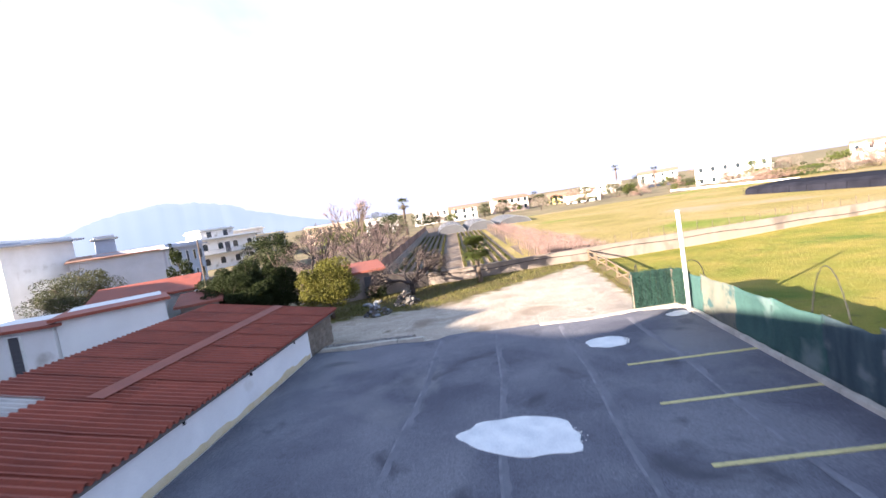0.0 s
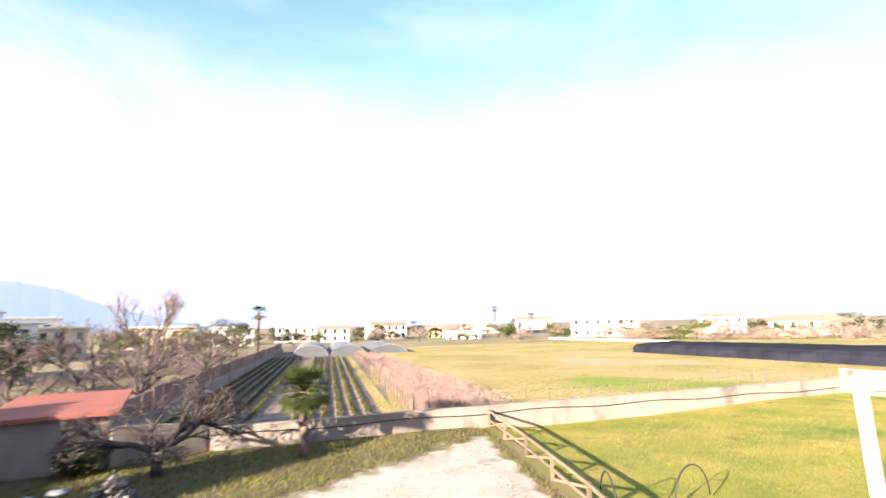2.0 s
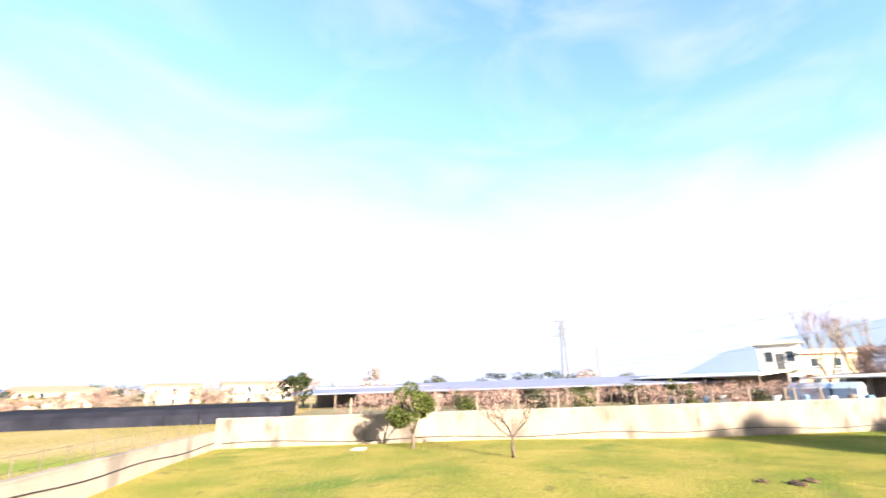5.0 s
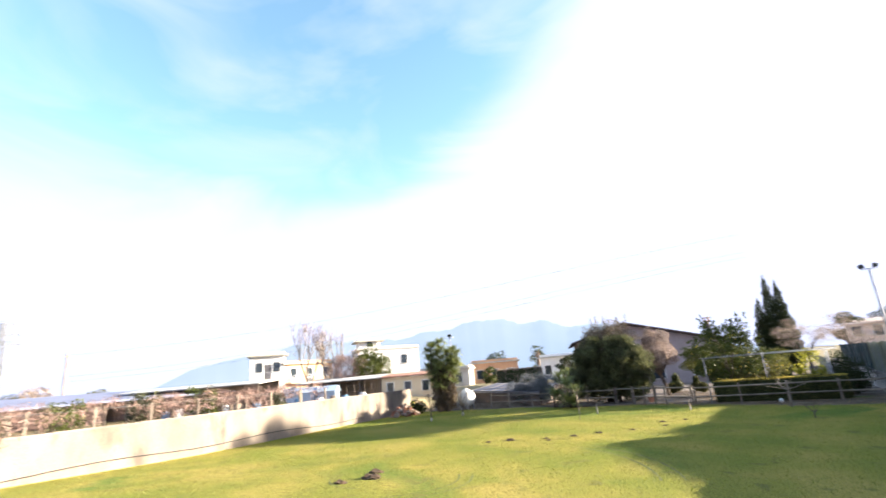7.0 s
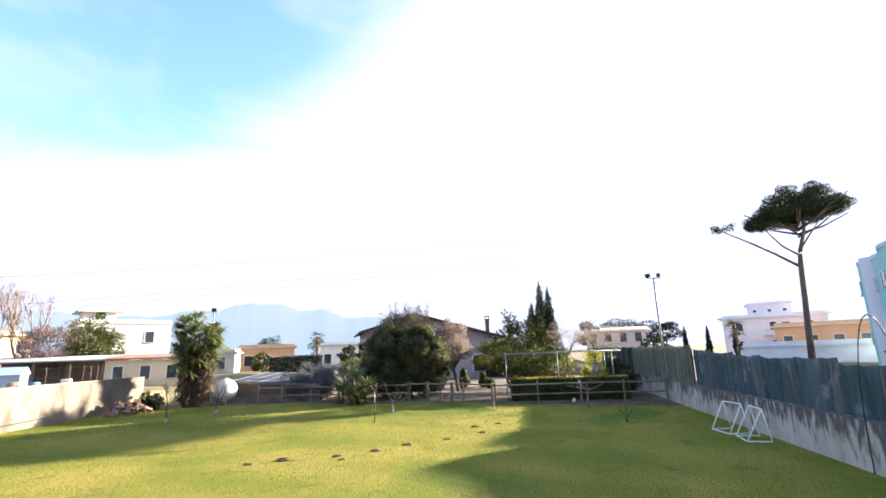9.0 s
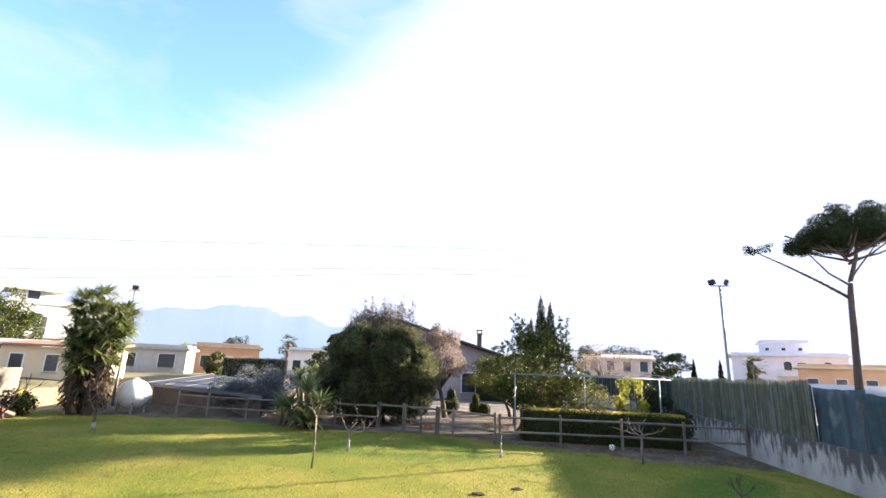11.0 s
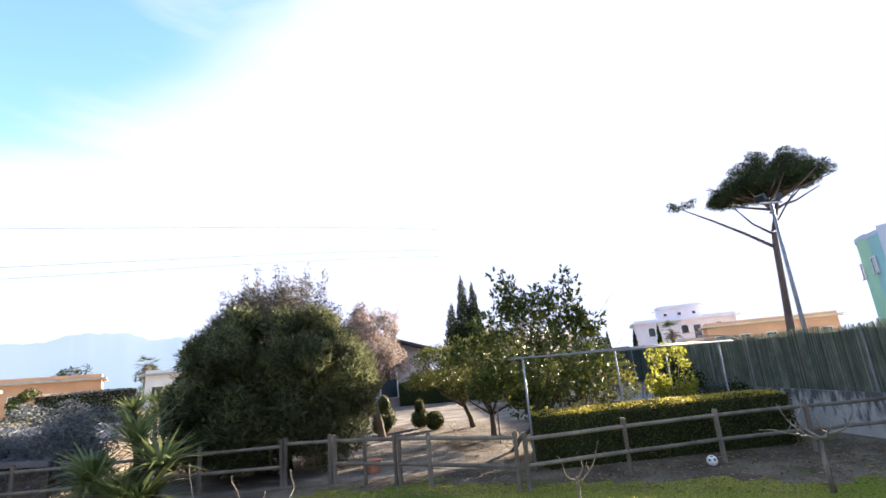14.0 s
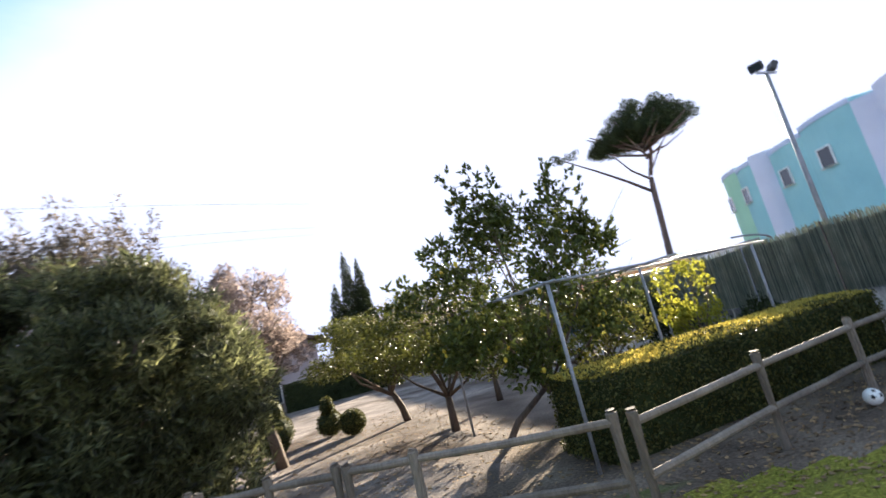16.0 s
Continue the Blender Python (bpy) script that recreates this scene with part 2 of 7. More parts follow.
M_PLASTER = mat("white_plaster", (0.84, 0.835, 0.83), (0.73, 0.72, 0.705), 0.6, 0.9, 0.12, stain=((0.45, 0.42, 0.38), 0.5, 0.62))
M_VILLA = mat("lilac_white_plaster", (0.74, 0.75, 0.84), (0.64, 0.65, 0.74), 0.6, 0.9, 0.12)
M_CREAM = mat("cream_plaster", (0.72, 0.60, 0.42), (0.60, 0.49, 0.34), 0.5, 0.9, 0.12)
M_ORANGE = mat("orange_plaster", (0.70, 0.42, 0.25), (0.60, 0.36, 0.22), 0.5, 0.9, 0.12)
M_GREY = mat("grey_plaster", (0.47, 0.50, 0.58), (0.40, 0.43, 0.50), 0.5, 0.9, 0.12)
M_YELLOW = mat("yellow_plaster", (0.72, 0.56, 0.20), (0.62, 0.47, 0.18), 0.5, 0.9, 0.1)
M_PEACH = mat("faded_peach_plaster", (0.66, 0.50, 0.38), (0.58, 0.44, 0.34), 0.5, 0.9, 0.12)
M_PINK = mat("pale_pink_plaster", (0.72, 0.58, 0.52), (0.62, 0.50, 0.45), 0.5, 0.9, 0.1)
M_CONC = mat("weathered_concrete", (0.30, 0.25, 0.217), (0.22, 0.185, 0.16), 0.9, 0.95, 0.3, stretch=(1, 1, .5), stain=((0.155, 0.132, 0.118), 0.8, 0.56, 1))
M_BLOCK = mat("grey_tuff_block", (0.22, 0.185, 0.15), (0.15, 0.128, 0.108), 3.0, 0.95, 0.5, vary=0.15)
M_KERB = mat("kerb_concrete", (0.56, 0.53, 0.47), (0.39, 0.37, 0.325), 2.0, 0.95, 0.3)
M_TILE = mat("terracotta_roof", (0.40, 0.21, 0.145), (0.30, 0.17, 0.125), 1.2, 0.9, 0.3)
M_DARKROOF = mat("dark_eaves", (0.16, 0.15, 0.15), (0.11, 0.10, 0.10), 1.0, 0.8, 0.1)
M_REDMETAL = mat("red_corrugated_sheet", (0.33, 0.085, 0.052), (0.23, 0.062, 0.042), 0.7, 0.62, 0.1, stain=((0.16, 0.05, 0.04), 0.7, 0.58), vary=0.10)
M_GREYSHEET = mat("grey_fibre_sheet", (0.55, 0.53, 0.50), (0.42, 0.41, 0.40), 1.0, 0.85, 0.2)
M_STEEL = mat("galvanised_steel", (0.55, 0.56, 0.58), (0.42, 0.43, 0.45), 3.0, 0.45, 0.05, metal=0.8)
M_WHITEPAINT = mat("white_paint", (0.82, 0.82, 0.80), (0.70, 0.70, 0.68), 3.0, 0.5, 0.05)
M_BLACKPLASTIC = mat("black_plastic", (0.03, 0.03, 0.035), (0.02, 0.02, 0.022), 5.0, 0.55, 0.05)
M_NET = mat("dark_shade_net", (0.022, 0.023, 0.034), (0.012, 0.013, 0.02), 0.6, 0.95, 0.2, spec=0.05)
M_WOOD = mat("weathered_wood", (0.22, 0.185, 0.15), (0.135, 0.11, 0.09), 3.0, 0.9, 0.35, stretch=(1, 1, 0.3), vary=0.2)
M_BARK = mat("bark", (0.15, 0.115, 0.09), (0.08, 0.06, 0.05), 5.0, 0.95, 0.5, stretch=(1, 1, 0.35))
M_PALEBARK = mat("pale_bark", (0.28, 0.235, 0.20), (0.18, 0.145, 0.12), 6.0, 0.95, 0.3, stretch=(1, 1, 0.35))
M_GLASS = glass("window_glass")
M_SHUTTER = mat("dark_shutter", (0.10, 0.10, 0.11), (0.07, 0.07, 0.08), 4.0, 0.7, 0.1, stretch=(0.2, 0.2, 6))
M_REED = mat("green_artificial_reed", (0.030, 0.085, 0.065), (0.02, 0.05, 0.045), 1.3, 0.85, 0.5, fine=30, stretch=(6, 6, 0.5), isl=0.35)
M_REEDOLD = mat("faded_reed", (0.34, 0.35, 0.28), (0.20, 0.22, 0.18), 2.0, 0.9, 0.5, fine=30, stretch=(2, 2, 1.2), isl=0.4, trans=0.45)
M_REEDGREY = mat("grey_green_reed", (0.085, 0.115, 0.11), (0.03, 0.05, 0.052), 1.3, 0.85, 0.5, fine=30, stretch=(6, 6, 0.5), isl=0.4, trans=0.2)
M_NETGREEN = mat("green_shade_cloth", (0.062, 0.14, 0.128), (0.032, 0.08, 0.08), 1.1, 0.85, 0.3, stretch=(1, 1, .4), stain=((0.15, 0.21, 0.21), 0.8, 0.58), trans=0.2)
# teal blotches put the bluish shade on the cream cloth into its colour
M_NETBLUE = mat("cream_cloth_teal_shade", (0.155, 0.16, 0.13), (0.105, 0.115, 0.10), 1.6, 0.85, 0.3, stain=((0.03, 0.075, 0.08), 2.6, 0.55))

M_NETGREY = mat("grey_blue_shade_cloth", (0.135, 0.175, 0.20), (0.06, 0.09, 0.112), 2.2, 0.85, 0.3, stretch=(1.6, 1.6, .22), stain=((0.23, 0.265, 0.29), 2.0, 0.57), trans=0.3)
M_NETTEAL = mat("dull_teal_shade_cloth", (0.095, 0.145, 0.165), (0.04, 0.072, 0.09), 2.2, 0.85, 0.3, stretch=(1.6, 1.6, .22), stain=((0.18, 0.225, 0.245), 1.6, 0.58), trans=0.3)
M_PYLON = mat("dull_grey_steel_paint", (0.20, 0.21, 0.23), (0.15, 0.16, 0.17), 2.0, 0.7, 0.05)
M_TANWOOD = mat("tan_timber", (0.20, 0.15, 0.10), (0.125, 0.095, 0.065), 3.0, 0.9, 0.35, stretch=(1, 1, 0.3), vary=0.25)
M_ZINC = mat("dull_zinc_pipe", (0.30, 0.31, 0.34), (0.22, 0.23, 0.25), 6.0, 0.55, 0.05, metal=0.3)


def streaked_wall():
    """Pale render with black algae running down from its top."""
    m = mat("streaked_render", (0.49, 0.45, 0.435), (0.35, 0.315, 0.30), 1.4, 0.95, 0.3, stretch=(1, 1, 0.6))
    nt = m.node_tree
    N, L = nt.nodes.new, nt.links.new
    b = nt.nodes["Principled BSDF"]
    base = b.inputs["Base Color"].links[0].from_socket
    co, mp = N("ShaderNodeTexCoord"), N("ShaderNodeMapping")
    mp.inputs["Scale"].default_value = (2.2, 2.2, 0.75)
    L(co.outputs["Object"], mp.inputs["Vector"])
    n1, n2 = N("ShaderNodeTexNoise"), N("ShaderNodeTexNoise")
    n1.inputs["Scale"].default_value, n1.inputs["Detail"].default_value = 2.6, 9.0
    n2.inputs["Scale"].default_value, n2.inputs["Detail"].default_value = 0.5, 4.0
    L(mp.outputs[0], n1.inputs["Vector"]); L(co.outputs["Object"], n2.inputs["Vector"])
    sep = N("ShaderNodeSeparateXYZ")
    L(co.outputs["Object"], sep.inputs[0])
    a, c = N("ShaderNodeMath"), N("ShaderNodeMath")
    a.operation, c.operation = "MULTIPLY_ADD", "ADD"
    a.inputs[1].default_value, a.inputs[2].default_value = 0.34, -0.28
    L(sep.outputs["Z"], a.inputs[0]); L(a.outputs[0], c.inputs[0]); L(n1.outputs["Fac"], c.inputs[1])
    e = N("ShaderNodeMath"); e.operation = "MULTIPLY_ADD"
    e.inputs[1].default_value = 0.35
    L(n2.outputs["Fac"], e.inputs[0]); L(c.outputs[0], e.inputs[2])
    r = N("ShaderNodeMapRange")
    r.inputs["From Min"].default_value, r.inputs["From Max"].default_value = 0.54, 0.72
    r.inputs["To Max"].default_value = 0.92
    L(e.outputs[0], r.inputs["Value"])
    mx = N("ShaderNodeMixRGB")
    mx.inputs[2].default_value = (0.075, 0.07, 0.075, 1)
    L(r.outputs[0], mx.inputs[0]); L(base, mx.inputs[1])
    L(mx.outputs[0], b.inputs["Base Color"])
    return m


M_WALLR = streaked_wall()
M_CONCE = mat("stained_cream_concrete", (0.25, 0.207, 0.17), (0.17, 0.142, 0.118), 0.9, 0.95, 0.3, stretch=(1, 1, .45), stain=((0.105, 0.087, 0.075), 1.1, 0.54, 1))

# ---- the ground: one sheet, with its regions ----
def smooth(a, b, v):
    t = min(1, max(0, (v - a) / (b - a)))
    return t * t * (3 - 2 * t)


def north_y(x):
    """Middle line of the boundary wall north of yard and lawn."""
    return 32.72 + 0.157 * x


def east_x(y):
    """Middle line of the boundary wall east of the lawn."""
    return 29.95 + 0.155 * (37.4 - y)


def gz(x, y):
    """Height of the ground."""
    n = 0.05 * noise.noise(Vector((x * 0.15, y * 0.15, 0)))
    yard = 0.49 - 0.19 * smooth(16.4, 19.8, y) - 0.06 * smooth(25, 33, y) + n
    west = yard
    lawn = 0.25 * n + 0.12 * (1 - smooth(6.8, 9.0, x)) * smooth(16.5, 20, y) + 0.25 * smooth(14, 26, x) * smooth(12, 24, y)
    if x < 6.4 and y > 16.2:
        west = yard + (0.12 - yard) * smooth(4.6, 6.4, x)
    z = west if x < 6.5 else lawn
    if y > north_y(x):
        z = 0.30
    if y <= north_y(x) and x > east_x(y) and y > -12:
        z = 0.9
    elif y > north_y(x):
        z += 0.6 * smooth(34, 70, x) * smooth(140, 60, y)
    if y < -9 and x > 28:
        z = 0.3 + 0.8 * smooth(36, 46, x) * smooth(-9, -14, y)
    return z


def lawn_edge(x):
    return float(np.interp(x, (6.7, 10.2, 11.5, 13.1, 14.5, 18.7, 22.5, 27, 33), (-3.7, -3.85, -4.6, -5.2, -5.9, -7.2, -6.4, -7.9, -7.0)))


def region(x, y):
    if y > north_y(x) and y < 125 and -8.3 - (y - 37) * 0.12 < x < 2.3 - (y - 37) * 0.055:
        return 3
    if y > north_y(x) and y < 122 and x > 2.3 - (y - 37) * 0.055:
        return 4
    if 6.5 <= x and y < north_y(x) and x < east_x(y) and y > lawn_edge(x) + .5 * noise.noise(Vector((x * 0.9, 0, 7))):
        return 1
    if x < 6.5 and 16.2 < y < north_y(x) and x > -19:
        return 2
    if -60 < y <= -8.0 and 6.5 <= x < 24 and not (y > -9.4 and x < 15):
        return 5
    if -60 < y <= 0 and 6.5 <= x < 36:
        return 6
    return 0


def weedy(x, y):
    """Above 0 where weeds cover the yard's gravel."""
    return max((y - 23.2 - 0.87 * max(0, x + 4)) / 1.5, (x - 5.5) / 0.5)


def ground_mat(name, cols, scale, bump=0.4, fine=18.0, dist=0.03, patch=None, rough=0.97, weeds=None, north=None):
    """Three colours by noise at two scales; patch: another colour where a broad noise is high."""
    m = bpy.data.materials.new(name)
    m.use_nodes = True
    nt = m.node_tree
    N, L = nt.nodes.new, nt.links.new
    b = nt.nodes["Principled BSDF"]
    co = N("ShaderNodeTexCoord")
    def nz(s, d=6.0, dis=0.0):
        n = N("ShaderNodeTexNoise")
        n.inputs["Scale"].default_value, n.inputs["Detail"].default_value, n.inputs["Distortion"].default_value = s, d, dis
        L(co.outputs["Object"], n.inputs["Vector"])
        return n.outputs["Fac"]
    r = N("ShaderNodeValToRGB")
    e = r.color_ramp.elements
    e[0].position, e[1].position = 0.34, 0.66
    e[0].color, e[1].color = (*cols[0], 1), (*cols[2], 1)
    mid = e.new(0.5)
    mid.color = (*cols[1], 1)
    L(nz(scale, 8.0, 0.3), r.inputs[0])
    f = nz(fine, 4.0)
    mx = N("ShaderNodeMixRGB"); mx.blend_type = "OVERLAY"
    mx.inputs[0].default_value = 0.7
    L(r.outputs[0], mx.inputs[1]); L(f, mx.inputs[2])
    col = mx.outputs[0]
    for pc, ps, pt in patch or ():
        r2 = N("ShaderNodeValToRGB")
        r2.color_ramp.elements[0].position, r2.color_ramp.elements[1].position = pt, pt + 0.10
        L(nz(ps, 8.0, 0.5), r2.inputs[0])
        m2 = N("ShaderNodeMixRGB")
        m2.inputs[2].default_value = (*pc, 1)
        L(r2.outputs[0], m2.inputs[0]); L(col, m2.inputs[1])
        m3 = N("ShaderNodeMixRGB"); m3.blend_type = "OVERLAY"
        m3.inputs[0].default_value = 0.35
        L(m2.outputs[0], m3.inputs[1]); L(f, m3.inputs[2])
        col = m3.outputs[0]
    if weeds:
        sep = N("ShaderNodeSeparateXYZ")
        L(co.outputs["Object"], sep.inputs[0])
        def op(kind, a, b=None, c=None):
            q = N("ShaderNodeMath"); q.operation = kind
            for k, v in enumerate((a, b, c)):
                if v is None:
                    continue
                if hasattr(v, "is_linked"):
                    L(v, q.inputs[k])
                else:
                    q.inputs[k].default_value = v
            return q.outputs[0]
        edge = op("MULTIPLY_ADD", op("MAXIMUM", op("ADD", sep.outputs["X"], 4.0), 0.0), 0.87, 23.2)
        up = op("DIVIDE", op("SUBTRACT", sep.outputs["Y"], edge), 1.5)
        side = op("DIVIDE", op("SUBTRACT", sep.outputs["X"], 5.5), 0.5)
        wm = op("MULTIPLY_ADD", nz(1.1, 8.0, 0.4), 3.2, op("MAXIMUM", op("MINIMUM", op("MAXIMUM", up, side), 1.6), -2.0))
        mr = N("ShaderNodeMapRange")
        mr.inputs["From Min"].default_value, mr.inputs["From Max"].default_value = 1.3, 2.0
        L(wm, mr.inputs["Value"])
        r5 = N("ShaderNodeValToRGB")
        r5.color_ramp.elements[0].position, r5.color_ramp.elements[1].position = .35, .65
        r5.color_ramp.elements[0].color, r5.color_ramp.elements[1].color = (*weeds[0], 1), (*weeds[1], 1)
        L(nz(0.9, 6.0), r5.inputs[0])
        m5 = N("ShaderNodeMixRGB")
        L(mr.outputs[0], m5.inputs[0]); L(col, m5.inputs[1]); L(r5.outputs[0], m5.inputs[2])
        col = m5.outputs[0]
    # northward the colour itself is brightened, painting in the sunnier end of the lawn
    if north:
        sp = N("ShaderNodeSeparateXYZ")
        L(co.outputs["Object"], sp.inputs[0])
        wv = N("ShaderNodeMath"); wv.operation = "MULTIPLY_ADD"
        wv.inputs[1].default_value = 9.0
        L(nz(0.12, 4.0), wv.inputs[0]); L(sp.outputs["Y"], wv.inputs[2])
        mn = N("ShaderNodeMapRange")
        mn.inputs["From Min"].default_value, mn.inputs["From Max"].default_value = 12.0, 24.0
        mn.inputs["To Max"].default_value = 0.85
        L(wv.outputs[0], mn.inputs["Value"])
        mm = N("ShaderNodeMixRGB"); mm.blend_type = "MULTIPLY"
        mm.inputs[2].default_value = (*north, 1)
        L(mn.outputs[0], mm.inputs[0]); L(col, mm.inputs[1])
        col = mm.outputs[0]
    L(col, b.inputs["Base Color"])
    b.inputs["Roughness"].default_value = rough
    b.inputs["Specular IOR Level"].default_value = 0.12
    bp = N("ShaderNodeBump")
    bp.inputs["Strength"].default_value, bp.inputs["Distance"].default_value = bump, dist
    L(f, bp.inputs["Height"]); L(bp.outputs[0], b.inputs["Normal"])
    return m


G_FAR = ground_mat("dry_grass_and_earth", ((0.16, 0.13, 0.09), (0.22, 0.19, 0.11), (0.26, 0.20, 0.13)), 0.08, fine=3.0)
G_LAWN = ground_mat("mown_lawn", ((0.140, 0.160, 0.022), (0.198, 0.190, 0.032), (0.266, 0.220, 0.048)), 0.35, 0.8, 26.0, 0.05,
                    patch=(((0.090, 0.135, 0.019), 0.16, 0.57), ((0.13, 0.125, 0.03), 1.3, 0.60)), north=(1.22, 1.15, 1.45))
G_YARD = ground_mat("pale_gravel_and_weeds", ((0.345, 0.295, 0.245), (0.40, 0.345, 0.29), (0.45, 0.39, 0.33)), 0.8, 0.3, 22.0, 0.02,
                    patch=(((0.27, 0.22, 0.175), 0.40, 0.56), ((0.15, 0.12, 0.08), 0.8, 0.63)), weeds=((0.155, 0.115, 0.07), (0.115, 0.118, 0.035)))
G_SOIL = ground_mat("tilled_soil", ((0.14, 0.105, 0.085), (0.19, 0.15, 0.12), (0.25, 0.20, 0.165)), 0.9, 0.6, 9.0, 0.05)
G_MEADOW = ground_mat("yellow_meadow", ((0.24, 0.20, 0.065), (0.30, 0.235, 0.09), (0.34, 0.26, 0.13)), 0.10, 0.6, 6.0, 0.06,
                      patch=(((0.17, 0.21, 0.035), 0.07, 0.57), ((0.37, 0.27, 0.185), 0.05, 0.60)))
G_GARDEN = ground_mat("gravel_drive", ((0.12, 0.10, 0.09), (0.19, 0.16, 0.14), (0.28, 0.235, 0.205)), 0.7, 0.6, 30.0, 0.03,
                      patch=(((0.085, 0.062, 0.048), 0.35, 0.54),))

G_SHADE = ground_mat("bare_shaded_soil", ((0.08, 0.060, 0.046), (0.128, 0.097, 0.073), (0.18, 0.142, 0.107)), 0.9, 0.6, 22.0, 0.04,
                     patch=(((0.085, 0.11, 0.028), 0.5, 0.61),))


def build_ground():
    def lines(lo, hi, step, extra, far):
        s = set(np.round(np.arange(lo, hi + 0.01, step), 3).tolist()) | set(extra)
        d = step
        a, b = lo, hi
        while b < far:
            d *= 1.35
            a, b = a - d, b + d
            s |= {round(a, 3), round(b, 3)}
        return sorted(s)
    xs = lines(-24, 44, 1.0, (6.42, 6.48, 6.52, 6.58, 6.75, 29.9, 29.99, *np.arange(7.5, 33, 1.0).tolist()), 4200)
    ys = lines(-24, 46, 0.5, (16.2, 32.67, 32.76, *np.arange(-9.0, -2.9, .25).tolist()), 4200)
    nx = len(xs)
    mb = MB()
    def place(X, Y):
        x, y = X, Y
        for _ in range(4):
            y = Y + smooth(18, 30, Y) * .157 * min(60, max(-60, x))
            x = X + smooth(20, 29, X) * .155 * (37.4 - min(37.4, max(-12, y)))
        return x, y
    at = [place(X, Y) for Y in ys for X in xs]
    mb.v = [(x, y, gz(x, y)) for x, y in at]
    idx = []
    for j in range(len(ys) - 1):
        for i in range(nx - 1):
            mb.f.append((j * nx + i, j * nx + i + 1, (j + 1) * nx + i + 1, (j + 1) * nx + i))
            p, q = at[j * nx + i], at[(j + 1) * nx + i + 1]
            idx.append(region((p[0] + q[0]) / 2, (p[1] + q[1]) / 2))
    ob = part("ground", mb, None, smooth=True)
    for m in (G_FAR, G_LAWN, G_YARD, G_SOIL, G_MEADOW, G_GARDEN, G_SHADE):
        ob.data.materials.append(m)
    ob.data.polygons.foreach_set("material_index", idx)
    tagged(ob, "open ground with lawn, gravel yard and fields", "ground", kind="structure")


build_ground()

# ---- the asphalt parking ground ----
M_ASPHALT = ground_mat("worn_asphalt", ((0.092, 0.095, 0.123), (0.133, 0.136, 0.166), (0.172, 0.174, 0.202)), 0.42, 0.35, 60.0, 0.01,
                       patch=(((0.185, 0.186, 0.205), 0.25, 0.57), ((0.075, 0.077, 0.095), 0.5, 0.60)), rough=0.8)
LOT = 0.56


def irregular(cx, cy, rx, ry, n, amp, seed, rz=0.0):
    out = []
    for i in range(n):
        a = TAU * i / n
        k = 1 + amp * noise.noise(Vector((math.cos(a) * 1.7 + seed, math.sin(a) * 1.7, seed)))
        x, y = rx * k * math.cos(a), ry * k * math.sin(a)
        out.append((cx + x * math.cos(rz) - y * math.sin(rz), cy + x * math.sin(rz) + y * math.cos(rz)))
    return out


